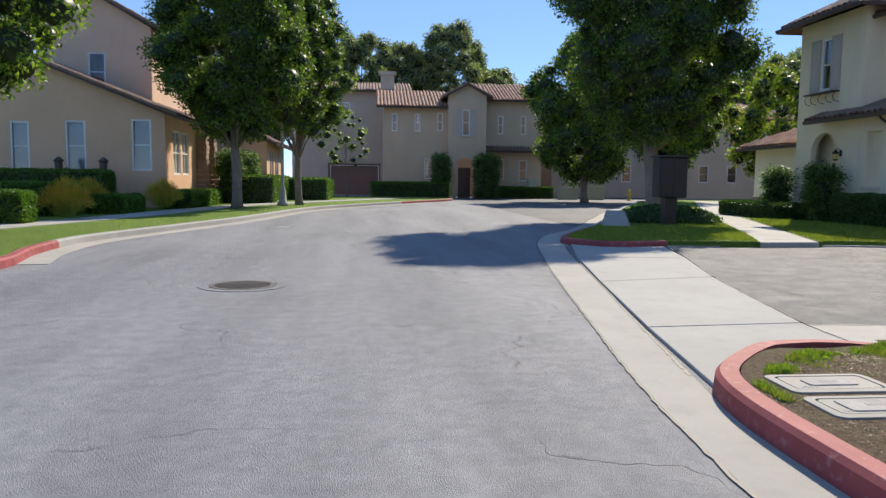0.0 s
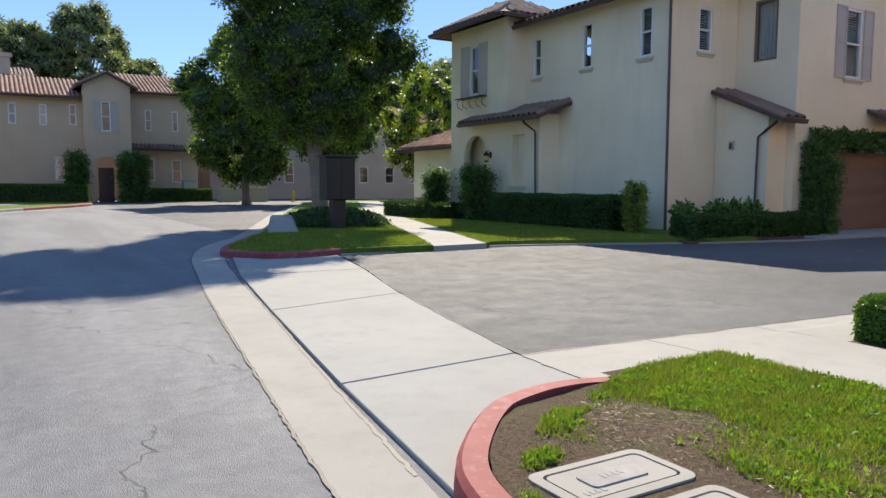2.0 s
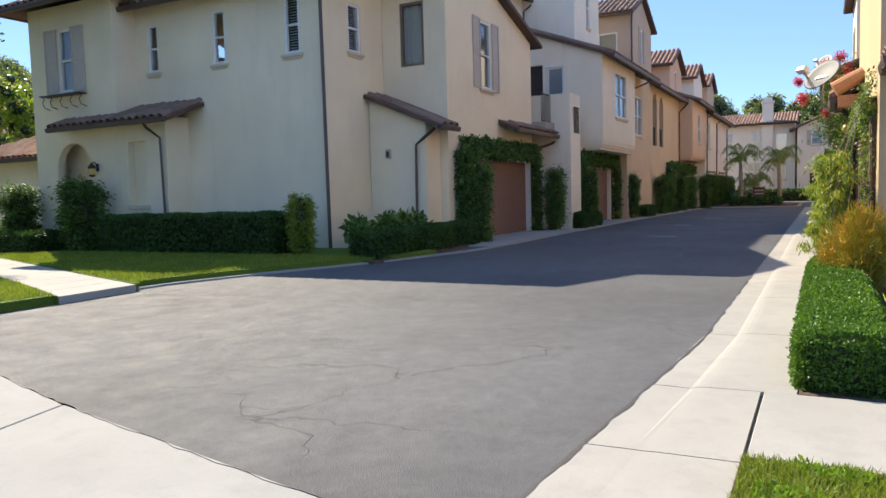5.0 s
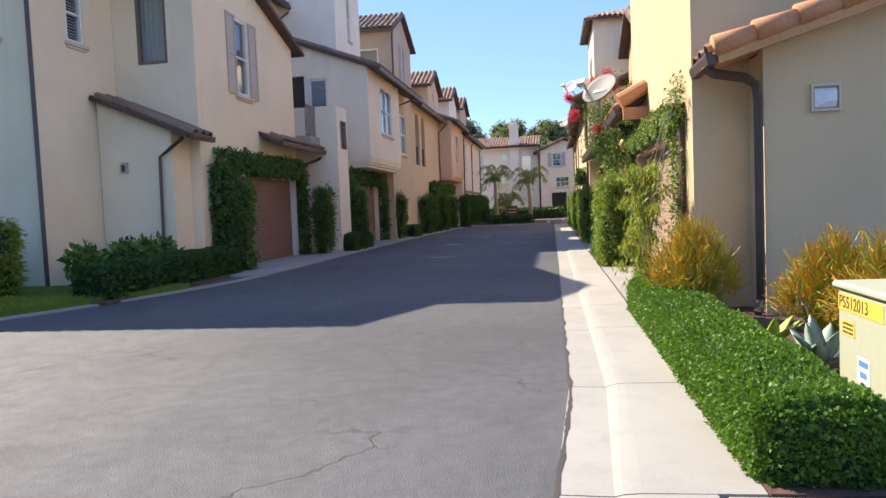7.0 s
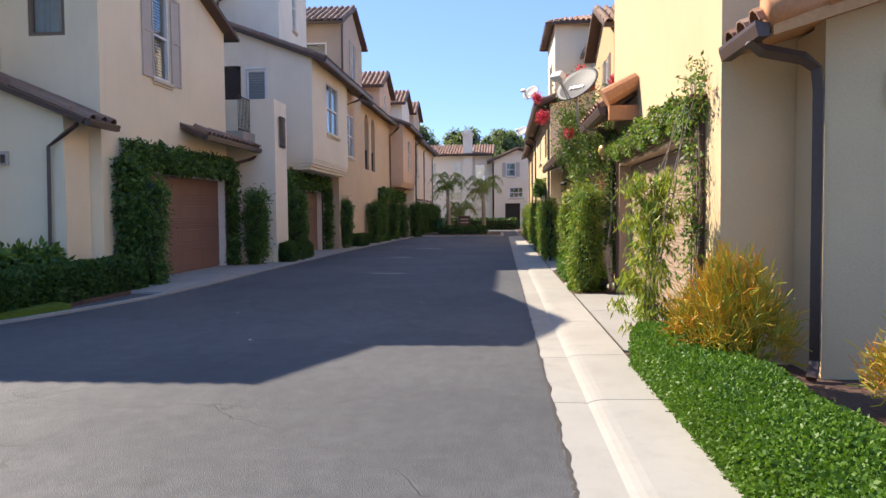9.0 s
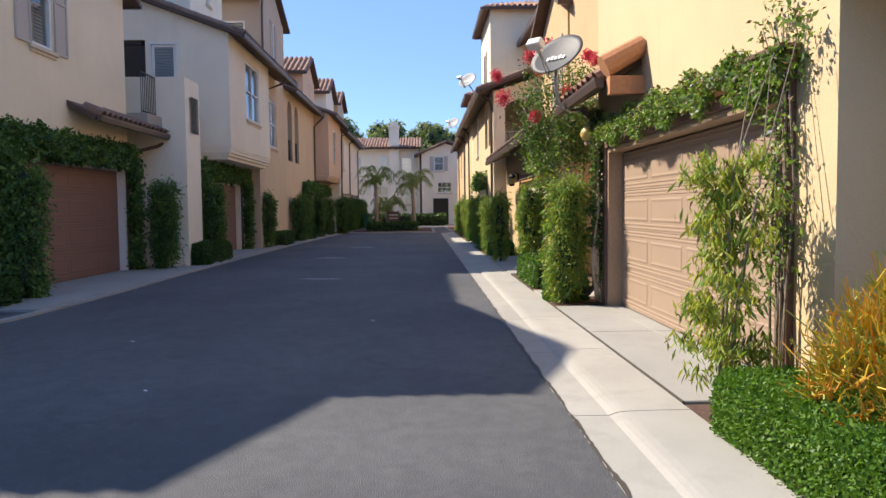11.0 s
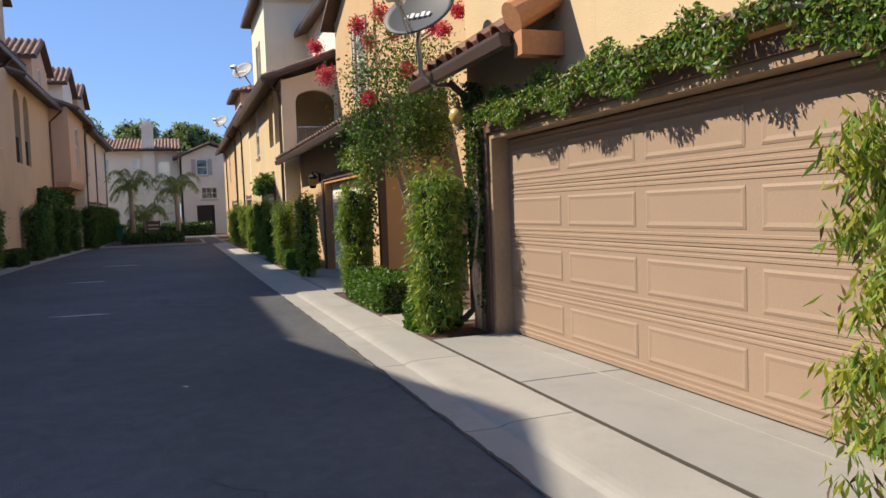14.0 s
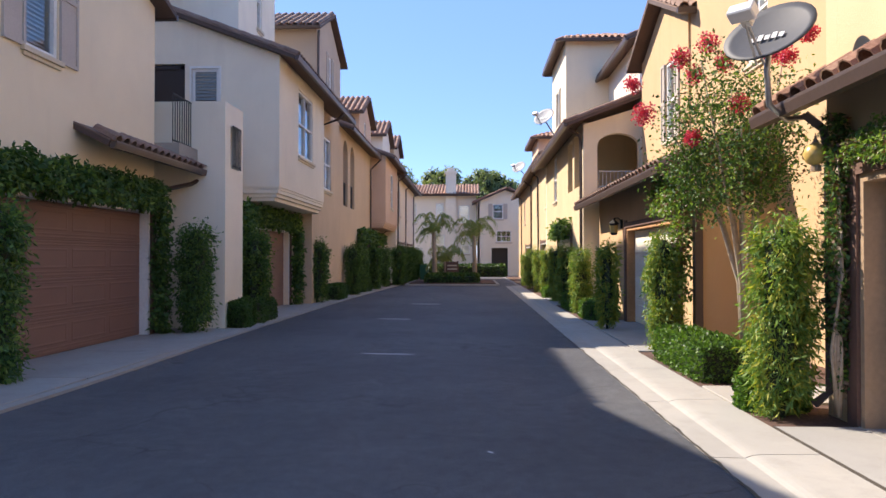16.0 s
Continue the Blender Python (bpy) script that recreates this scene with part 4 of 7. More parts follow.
utility_lid(3.57, 4.25, 5.05, 5.43, (0.2, 0.1), "weathered concrete utility lid with a grey iron hatch")
# ---- houses ----
TILE_B = tile_mesh("tile", MAT["tile_brown"], 0.115)
TILE_C = tile_mesh("tile", MAT["tile_clay"], 0.115)


def garage_door(parent, side, y, x0, x1, z0, z1, mat, cols=4, rows=4, jamb=None, dark=0.16):
    """A sectional door with raised panels, set back in its opening, with jambs."""
    at = frame_at("y", y, side)
    s = Shape()
    h = (z1 - z0) / rows
    slab(s, at, x0, x1, z0, z1, -dark - 0.06, -dark - 0.046)
    door = part("garage_door", s, mat, parent)
    prof = [(0.003, -0.045), (0.003, -0.004), (0.008, 0.0)]
    for e in (0.03, 0.075, 0.455, 0.495):
        prof += [(e * h / 0.53, 0.0), (e * h / 0.53 + 0.004, 0.006), (e * h / 0.53 + 0.022, 0.006), (e * h / 0.53 + 0.026, 0.0)]
    prof += [(h - 0.006, 0.0), (h - 0.001, -0.004), (h - 0.001, -0.045)]
    for r in range(rows):
        part("section", Shape().prism([at(x0, z0 + r * h + z, -dark + d) for z, d in prof], at(x1, 0, 0) - at(x0, 0, 0)), mat, door)
    w = (x1 - x0) / cols
    p = Shape()
    a, b, c, d, t = 0.07, w - 0.07, h * 0.25, h * 0.79, 0.02
    o = [(a, c), (b, c), (b, d), (a, d)]
    i1 = [(a + t, c + t), (b - t, c + t), (b - t, d - t), (a + t, d - t)]
    i2 = [(a + t * 2.4, c + t * 2.4), (b - t * 2.4, c + t * 2.4), (b - t * 2.4, d - t * 2.4), (a + t * 2.4, d - t * 2.4)]
    v = [(u, side * q, z) for ring, q in ((o, 0.0), (i1, 0.006), (i2, 0.001)) for u, z in ring]
    f = [(r * 4 + k, r * 4 + (k + 1) % 4, (r + 1) * 4 + (k + 1) % 4, (r + 1) * 4 + k) for r in range(2) for k in range(4)] + [(8, 9, 10, 11)]
    p.add(v, f)
    me = p.mesh("panel", mat)
    for r in range(rows):
        for k in range(cols):
            q = at(x0 + k * w, z0 + r * h, -dark + 0.003)
            link("panel", me, door, m=Matrix.Translation(q))
    s = Shape()
    slab(s, at, x0 - 0.07, x0 - 0.005, z0 - 0.03, z1 + 0.075, -0.2, 0.02), slab(s, at, x1 + 0.005, x1 + 0.07, z0 - 0.03, z1 + 0.075, -0.2, 0.02)
    slab(s, at, x0 - 0.005, x1 + 0.005, z1 + 0.01, z1 + 0.075, -0.2, 0.02)
    part("door_frame", s, jamb or MAT["vinyl"], parent)
    s = Shape()
    slab(s, at, x0 - 0.25, x0 - 0.075, z0 - 0.1, z1 + 0.26, -0.02, 0.05), slab(s, at, x1 + 0.075, x1 + 0.25, z0 - 0.1, z1 + 0.26, -0.02, 0.05)
    slab(s, at, x0 - 0.075, x1 + 0.075, z1 + 0.08, z1 + 0.2, -0.02, 0.055)
    part("door_trim", s, MAT["trim_brown"], parent)
    return door


def hip_roof(parent, x0, x1, y0, y1, z, rise, tile, mat, single=False):
    """Four slopes over a block given by its eaves."""
    w, l = x1 - x0, y1 - y0
    k = min(w, l) / 2
    roof_plane(parent, (x0, y1, z), (x0, y0, z), (k, 0, rise), tile, mat, k, k, single)
    roof_plane(parent, (x1, y0, z), (x1, y1, z), (-k, 0, rise), tile, mat, k, k)
    roof_plane(parent, (x0, y0, z), (x1, y0, z), (0, k, rise), tile, mat, k, k, single)
    roof_plane(parent, (x1, y1, z), (x0, y1, z), (0, -k, rise), tile, mat, k, k)


def gable_roof(parent, x0, x1, y0, y1, z, rise, tile, mat, along="y", single=False):
    """Two slopes with the ridge along an axis."""
    if along == "y":
        k = (x1 - x0) / 2
        roof_plane(parent, (x0, y1, z), (x0, y0, z), (k, 0, rise), tile, mat, single=single)
        roof_plane(parent, (x1, y0, z), (x1, y1, z), (-k, 0, rise), tile, mat, single=single)
    else:
        k = (y1 - y0) / 2
        roof_plane(parent, (x0, y0, z), (x1, y0, z), (0, k, rise), tile, mat, single=single)
        roof_plane(parent, (x1, y1, z), (x0, y1, z), (0, -k, rise), tile, mat, single=single)


def lantern(label, p, out):
    """A wall lantern: bracket, cage, glass and cap."""
    t = thing("wall_lantern", label, "lantern", at=p)
    x, y, z = p
    q = Vector(p) + Vector(out) * 0.2
    s = Shape()
    s.tube([Vector(p) + Vector((0, 0, 0.05)), Vector(p) + Vector(out) * 0.1 + Vector((0, 0, 0.16)), q + Vector((0, 0, 0.14))], 0.014, 6)
    s.box(x - 0.04, y - 0.04, z - 0.1, x + 0.04, y + 0.04, z + 0.12)
    part("bracket", s, MAT["iron"], t)
    s = Shape()
    s.lathe([(0.05, -0.26), (0.085, -0.24), (0.11, 0.0), (0.13, 0.02), (0.05, 0.1), (0.015, 0.14)], q, 6)
    part("cage", s, MAT["iron"], t)
    s = Shape()
    s.lathe([(0.092, -0.2), (0.112, -0.03)], q, 6)
    part("glass", s, MAT["globe_amber"], t)
    return t


# the corner house
ha = thing("house", "two-storey cream stucco corner house with brown tile roofs", "house", "houses", (18.08, 18.12, 0))
c = MAT["stucco_cream"]
WINS = [(23.86, 24.28, 5.12, 6.48), (21.31, 21.78, 5.11, 6.55), (18.8, 19.31, 5.11, 6.58)]
volume(ha, 18.08, 27.45, 18.12, 28.2, -0.05, 7.0, c, W=[(*w, 0.07) for w in WINS], S=[(19.24, 19.83, 5.25, 6.54, 0.07)], slopes={"S": (7.0, 7.0, (22.8, 8.55))})
for w in WINS:
    window(ha, "x", 18.08, -1, *w, blind="slats" if w[0] < 20 else "none")
window(ha, "y", 18.12, -1, 19.24, 19.83, 5.25, 6.54)
volume(ha, 17.25, 20.0, 24.75, 28.4, -0.05, 7.25, c, W=[(25.94, 27.44, -0.05, 3.22, True), (26.5, 27.1, 4.72, 6.55)])
window(ha, "x", 17.25, -1, 26.5, 27.1, 4.72, 6.55, shutters=0.55, blind="none")
volume(ha, 17.25, 18.3, 22.85, 24.74, -0.05, 3.75, c, W=[(23.66, 24.36, 1.35, 3.12)])
s = Shape()
s.box(17.48, 23.5, 1.2, 17.52, 24.5, 3.3)
part("niche_back", s, c, ha)
s = Shape()
slab(s, frame_at("x", 17.25, -1), 23.56, 24.46, 1.22, 1.34, -0.05, 0.06)
part("niche_sill", s, MAT["sill"], ha, bevel=0.01)
roof_plane(ha, (16.7, 27.0, 3.62), (16.7, 22.2, 3.62), (1.42, 0, 0.52), TILE_B, MAT["tile_brown"], single=True)
downspout(ha, [(16.62, 23.0, 3.55), (16.75, 23.0, 3.4), (17.14, 22.95, 3.15), (17.18, 22.92, 0.1)])
downspout(ha, [(17.95, 18.1, 6.95), (18.0, 18.08, 6.8), (18.02, 18.06, 0.1)], 0.055)
# entry behind the arch
s = Shape()
s.box(18.0, 25.4, 0.0, 18.06, 27.9, 3.6)
part("entry_wall", s, c, ha)
s = Shape()
s.box(17.93, 26.2, 0.0, 17.99, 27.15, 2.15)
part("front_door", s, MAT["door_dark"], ha)
# balconette under the upper window
s = Shape()
for y in (25.95, 26.35, 26.8, 27.25, 27.6):
    s.tube([(17.24, y, 4.25), (17.05, y, 4.3), (17.0, y, 4.45), (17.08, y, 4.55), (16.95, y, 4.62)], 0.012, 5)
s.box(16.93, 25.9, 4.6, 17.24, 27.65, 4.63)
part("balconette", s, MAT["iron"], ha, "curled black iron shelf")
# lean-to in the notch
wall(ha, "x", 20.1, -1, 16.35, 18.1, -0.05, 3.3, c, slope=(3.35, 4.05))
wall(ha, "y", 16.35, -1, 20.321, 20.93, -0.05, 3.3, c)
roof_plane(ha, (19.85, 15.8, 3.22), (20.93, 15.8, 3.22), (0, 2.3, 0.95), TILE_B, MAT["tile_brown"], single=True)
downspout(ha, [(19.98, 16.0, 3.15), (20.0, 16.3, 2.95), (20.02, 16.6, 2.75), (20.03, 16.65, 0.1)])
# garage wing
gw_s = [(22.2, 27.22, -0.06, 2.5), (23.2, 24.06, 4.57, 6.6)]
wall(ha, "y", 16.1, -1, 21.161, 27.279, -0.05, 6.62, c, gw_s, slope=(8.0, 6.65, (21.9, 8.3)))
wall(ha, "x", 20.94, -1, 16.1, 18.11, -0.05, 7.85, c, [(16.77, 17.53, 5.0, 6.75)])
wall(ha, "x", 27.5, 1, 16.1, 18.11, -0.05, 6.62, c)
window(ha, "x", 20.94, -1, 16.77, 17.53, 5.0, 6.75, rows=1, blind="drape", sill=False, frame_mat=MAT["shutter_dark"])
window(ha, "y", 16.1, -1, 23.2, 24.06, 4.57, 6.6, shutters=0.5)
roof_plane(ha, (19.9, 23.0, 7.72), (19.9, 15.8, 7.72), (2.0, 0, 0.66), TILE_B, MAT["tile_brown"])
roof_plane(ha, (27.85, 15.8, 6.56), (27.85, 23.0, 6.56), (-5.95, 0, 1.82), TILE_B, MAT["tile_brown"])
garage_door(ha, -1, 16.1, 22.2, 27.2, 0.05, 2.42, MAT["door_brown"])
roof_plane(ha, (24.5, 15.5, 3.42), (28.85, 15.5, 3.42), (0, 0.62, 0.3), TILE_B, MAT["tile_brown"], single=True)
downspout(ha, [(28.7, 15.45, 3.32), (28.4, 15.7, 3.12), (27.75, 15.95, 2.95), (27.7, 16.02, 2.8), (27.7, 16.02, 0.1)])
# main and tower roofs
roof_plane(ha, (17.55, 25.0, 6.93), (17.55, 17.3, 6.93), (5.25, 0, 1.62), TILE_B, MAT["tile_brown"], single=True)
roof_plane(ha, (28.1, 17.3, 6.93), (28.1, 28.6, 6.93), (-5.3, 0, 1.62), TILE_B, MAT["tile_brown"])
roof_plane(ha, (17.55, 28.6, 6.93), (17.55, 25.0, 6.93), (5.25, 0, 1.62), TILE_B, MAT["tile_brown"])
hip_roof(ha, 16.62, 20.6, 24.15, 29.0, 7.22, 1.0, TILE_B, MAT["tile_brown"])
# low wing to the north
volume(ha, 18.4, 25, 28.42, 33.5, -0.05, 3.0, c, W=[(28.9, 29.6, 1.2, 2.5)])
window(ha, "x", 18.4, -1, 28.9, 29.6, 1.2, 2.5, rows=1)
hip_roof(ha, 17.8, 25.6, 28.45, 34.1, 2.95, 1.2, TILE_C, MAT["tile_clay"])
s = Shape()
s.box(16.2, 29.2, 0, 17.6, 29.45, 0.8).box(16.15, 29.15, 0.8, 17.65, 29.5, 0.88)
tagged(link("garden_wall", s.mesh("garden_wall", MAT["stucco_peach"], 0.01)), "low peach stucco garden wall beside the walk", "wall")
lantern("black iron wall lantern beside the arch", (17.24, 25.65, 2.45), (-1, 0, 0))
s = Shape()
s.box(20.04, 17.42, 2.42, 20.099, 17.58, 2.68)
t = thing("wall_light", "small square bronze wall light on stucco", "wall light", "square lights", (20.08, 17.5, 2.42))
part("plate", s, MAT["shutter"], t)
s = Shape()
s.box(20.0, 17.46, 2.46, 20.04, 17.54, 2.62)
part("shade", s, MAT["brown_metal"], t, bevel=0.01)


def railing(parent, p0, p1, z0, z1, mat, step=0.11):
    a, b = Vector(p0), Vector(p1)
    n = max(2, int((b - a).length / step))
    s = Shape()
    s.tube([(a.x, a.y, z1), (b.x, b.y, z1)], 0.02, 4)
    rail = part("railing", s, mat, parent)
    s = Shape()
    s.tube([(a.x, a.y, z0 + 0.06), (b.x, b.y, z0 + 0.06)], 0.018, 4)
    part("bottom_rail", s, mat, rail)
    for k in range(n + 1):
        q = a.lerp(b, k / n)
        s = Shape()
        s.tube([(q.x, q.y, z0), (q.x, q.y, z1)], 0.011, 5)
        part("baluster", s, mat, rail)
    return rail


def corbel(parent, x0, x1, y_out, y_in, z, mat, sgn=-1):
    """Stepped mouldings under an overhanging bay."""
    s = Shape()
    for k, (d, h) in enumerate(((0.04, 0.1), (0.1, 0.09), (0.18, 0.1))):
        zz = z - sum((0.1, 0.09, 0.1)[:k])
        lo, hi = sorted((y_out - sgn * d * 0.8, y_in))
        s.box(x0 + d * 0.6, lo, zz - h, x1 - d * 0.6, hi, zz)
    part("corbel", s, mat, parent, bevel=0.01)


# second house of the row
hb = thing("house", "pale stucco row house with an overhanging bay and balcony", "house", "houses", (29, 15.6, 0))
c, c2, c3 = MAT["stucco_pale"], MAT["stucco_white"], MAT["stucco_taupe"]
volume(hb, 31.4, 37.0, 14.6, 18.2, 3.35, 6.72, c, W=[(17.03, 17.98, 3.9, 6.49), (16.15, 16.85, 4.55, 6.36)], S=[(33.45, 35.35, 4.42, 6.3)],
       slopes={"W": (6.75, 8.05), "E": (6.75, 8.05)})
s = Shape()
s.box(31.42, 14.62, 3.28, 36.98, 18.1, 3.36)
part("bay_floor", s, c, hb)
corbel(hb, 31.4, 37.0, 14.6, 15.6, 3.28, c)
window(hb, "y", 14.6, -1, 33.45, 35.35, 4.42, 6.3, cols=2)
window(hb, "x", 31.4, -1, 16.15, 16.85, 4.55, 6.36, rows=1, sill=False, blind="none")
at = frame_at("x", 31.4, -1)
s = Shape()
for a, b, v0, v1 in ((16.1, 16.9, 6.36, 6.42), (16.1, 16.9, 4.49, 4.55), (16.1, 16.15, 4.55, 6.36), (16.85, 16.9, 4.55, 6.36)):
    slab(s, at, a, b, v0, v1, -0.04, 0.03)
part("window_surround", s, MAT["vinyl"], hb)
for k in range(20):
    z = 4.62 + k * 0.087
    s = Shape()
    s.add([at(16.2, z, -0.03), at(16.8, z, -0.03), at(16.8, z + 0.07, -0.06), at(16.2, z + 0.07, -0.06), at(16.2, z - 0.012, -0.034), at(16.8, z - 0.012, -0.034), at(16.8, z + 0.058, -0.064), at(16.2, z + 0.058, -0.064)],
          [(0, 1, 2, 3), (7, 6, 5, 4), (0, 4, 5, 1), (2, 6, 7, 3), (1, 5, 6, 2), (0, 3, 7, 4)])
    part("louvre", s, MAT["louvre"], hb)
s = Shape()
s.box(31.46, 17.05, 3.9, 31.5, 17.96, 6.45)
for z in (4.0, 5.2, 6.35):
    s.box(31.42, 17.05, z, 31.46, 17.96, z + 0.1)
s.box(31.42, 17.05, 3.9, 31.46, 17.15, 6.45).box(31.42, 17.86, 3.9, 31.46, 17.96, 6.45)
part("balcony_door", s, MAT["door_dark"], hb, "dark screened balcony door")
wall(hb, "y", 15.6, -1, 29.7, 37.0, -0.05, 3.3, c, [(31.5, 36.3, -0.05, 2.42)])
garage_door(hb, -1, 15.6, 31.5, 36.3, 0.05, 2.35, MAT["door_brown"])
wall(hb, "y", 16.9, -1, 27.5, 31.6, -0.05, 4.0, c2)
volume(hb, 27.5, 33.39, 18.6, 24.5, 3.6, 9.7, c)
roof_plane(hb, (26.9, 18.2, 9.65), (33.8, 18.2, 9.65), (0, 3.4, 1.25), TILE_B, MAT["tile_brown"])
roof_plane(hb, (33.8, 25.0, 9.65), (26.9, 25.0, 9.65), (0, -3.4, 1.25), TILE_B, MAT["tile_brown"])
downspout(hb, [(33.5, 18.15, 9.55), (33.34, 18.3, 9.35), (33.3, 18.52, 9.2), (33.3, 18.54, 7.5)])
wall(hb, "y", 15.0, -1, 28.5, 29.7, -0.05, 4.9, c2, [(28.85, 29.4, 3.5, 4.42)])
wall(hb, "x", 28.5, -1, 15.221, 16.9, -0.05, 4.9, c2)
wall(hb, "x", 29.7, 1, 15.221, 16.9, -0.05, 4.9, c2)
railing(hb, (28.85, 14.95, 0), (29.4, 14.95, 0), 3.5, 4.42, MAT["iron"], 0.09)
s = Shape()
s.box(27.5, 15.6, 3.62, 31.4, 18.5, 3.86)
part("balcony_floor", s, MAT["concrete_dark"], hb)
railing(hb, (27.55, 15.75, 0), (28.5, 15.75, 0), 3.86, 4.86, MAT["iron"])
roof_plane(hb, (31.15, 14.15, 6.62), (40.2, 14.15, 6.62), (0, 4.3, 1.6), TILE_B, MAT["tile_brown"], single=True)
downspout(hb, [(38.0, 14.1, 6.5), (38.0, 14.3, 6.3), (38.05, 14.9, 6.1), (38.05, 14.93, 3.6), (37.4, 15.3, 3.2), (37.3, 15.5, 3.0), (37.3, 15.52, 0.1)])
volume(hb, 37.01, 42.0, 15.0, 19.0, -0.05, 6.9, MAT["stucco_tan"], S=[(38.6, 40.3, 4.0, 5.9)])
window(hb, "y", 15.0, -1, 38.6, 40.3, 4.0, 5.9, cols=2)
volume(hb, 33.4, 37.2, 16.3, 20.5, 6.9, 11.6, c2, S=[(35.2, 35.7, 8.6, 10.4)])
window(hb, "y", 16.3, -1, 35.2, 35.7, 8.6, 10.4)
hip_roof(hb, 32.9, 37.7, 15.8, 21.0, 11.5, 1.1, TILE_B, MAT["tile_brown"])
volume(hb, 40.3, 45.3, 15.55, 20.5, 6.0, 10.2, c3, S=[(42.5, 43.2, 8.0, 9.8)], W=[(16.2, 17.2, 8.3, 9.3)], slopes={"S": (10.2, 10.2, (42.8, 11.4))})
window(hb, "y", 15.55, -1, 42.5, 43.2, 8.0, 9.8, shutters=0.35)
window(hb, "x", 40.3, -1, 16.2, 17.2, 8.3, 9.3, rows=1)
gable_roof(hb, 39.9, 45.7, 15.3, 21.0, 10.15, 1.35, TILE_B, MAT["tile_brown"])
downspout(hb, [(40.25, 15.45, 10.1), (40.28, 15.48, 9.8), (40.28, 15.48, 7.2)])

# third house
hc = thing("house", "tan stucco row house with paired arched openings", "house", "houses", (42, 15, 0))
c = MAT["stucco_tan"]
volume(hc, 42.01, 51.0, 15.0, 20, -0.05, 6.9, c, S=[(42.9, 44.0, 3.7, 6.45, True), (44.7, 45.8, 3.7, 6.45, True), (46.8, 50.4, -0.05, 2.4)])
s = Shape()
s.box(42.6, 15.9, 3.5, 46.2, 16.0, 6.8)
part("loggia_back", s, MAT["stucco_taupe"], hc)
for x0 in (42.9, 44.7):
    railing(hc, (x0, 15.1, 0), (x0 + 1.1, 15.1, 0), 3.7, 4.7, MAT["iron"])
garage_door(hc, -1, 15.0, 46.8, 50.4, 0.05, 2.35, MAT["door_brown"])
roof_plane(hc, (42.0, 14.5, 6.75), (51.2, 14.5, 6.75), (0, 4.2, 1.5), TILE_B, MAT["tile_brown"])
downspout(hc, [(50.6, 14.4, 6.6), (50.6, 14.7, 6.3), (50.6, 14.92, 6.1), (50.6, 14.92, 0.1)])
volume(hc, 51.2, 55.5, 15.6, 20, 6.0, 9.2, MAT["stucco_peach"], slopes={"S": (9.2, 9.2, (53.35, 10.3))}, S=[(52.9, 53.5, 7.6, 9.0)])
window(hc, "y", 15.6, -1, 52.9, 53.5, 7.6, 9.0)
gable_roof(hc, 50.8, 55.9, 15.3, 20.4, 9.15, 1.25, TILE_C, MAT["tile_clay"])

# fourth and fifth houses
hd = thing("house", "peach stucco row house with an overhanging bay", "house", "houses", (51.01, 14.2, 0))
c = MAT["stucco_peach"]
volume(hd, 51.02, 57.0, 14.2, 18.5, 3.4, 6.9, c, S=[(53.4, 54.6, 4.3, 6.2)])
window(hd, "y", 14.2, -1, 53.4, 54.6, 4.3, 6.2)
corbel(hd, 51.0, 57.0, 14.2, 15.2, 3.4, c)
s = Shape()
s.box(51.05, 14.25, 3.36, 56.98, 18.4, 3.42)
part("bay_floor", s, c, hd)
wall(hd, "y", 15.2, -1, 51.02, 57.0, -0.05, 3.4, c, [(52.2, 56.2, -0.05, 2.4)])
garage_door(hd, -1, 15.2, 52.2, 56.2, 0.05, 2.35, MAT["door_brown"])
roof_plane(hd, (50.9, 13.8, 6.8), (57.4, 13.8, 6.8), (0, 4.2, 1.5), TILE_B, MAT["tile_brown"])
downspout(hd, [(56.9, 13.75, 6.6), (56.9, 14.1, 6.4), (56.9, 14.12, 3.6), (56.0, 14.9, 3.0), (56.0, 15.1, 0.1)])
he = thing("house", "pale stucco row house at the end of the row", "house", "houses", (57.01, 14.4, 0))
c = MAT["stucco_pale"]
volume(he, 57.02, 71.0, 14.3, 20, -0.05, 6.6, c, S=[(58.8, 59.9, 4.2, 6.1), (63.5, 64.6, 4.2, 6.1), (58.2, 62.2, -0.05, 2.4), (65, 69, -0.05, 2.4)])
for x0 in (58.8, 63.5):
    window(he, "y", 14.3, -1, x0, x0 + 1.1, 4.2, 6.1)
garage_door(he, -1, 14.3, 58.2, 62.2, 0.05, 2.35, MAT["door_brown"])
garage_door(he, -1, 14.3, 65.0, 69.0, 0.05, 2.35, MAT["door_brown"])
roof_plane(he, (57.2, 13.8, 6.55), (71.4, 13.8, 6.55), (0, 4, 1.4), TILE_B, MAT["tile_brown"])
for x in (57.6, 62.9, 69.6):
    downspout(he, [(x, 13.75, 6.5), (x, 14.2, 6.2), (x, 14.22, 0.1)])
for x0, z, cc in ((59.6, 9.4, MAT["stucco_white"]), (66.5, 9.6, MAT["stucco_tan"])):
    volume(he, x0, x0 + 4.2, 15.4, 19, 6.2, z, cc, slopes={"S": (z, z, (x0 + 2.1, z + 1.1))})
    gable_roof(he, x0 - 0.4, x0 + 4.6, 15.1, 19.4, z - 0.05, 1.25, TILE_C, MAT["tile_clay"])

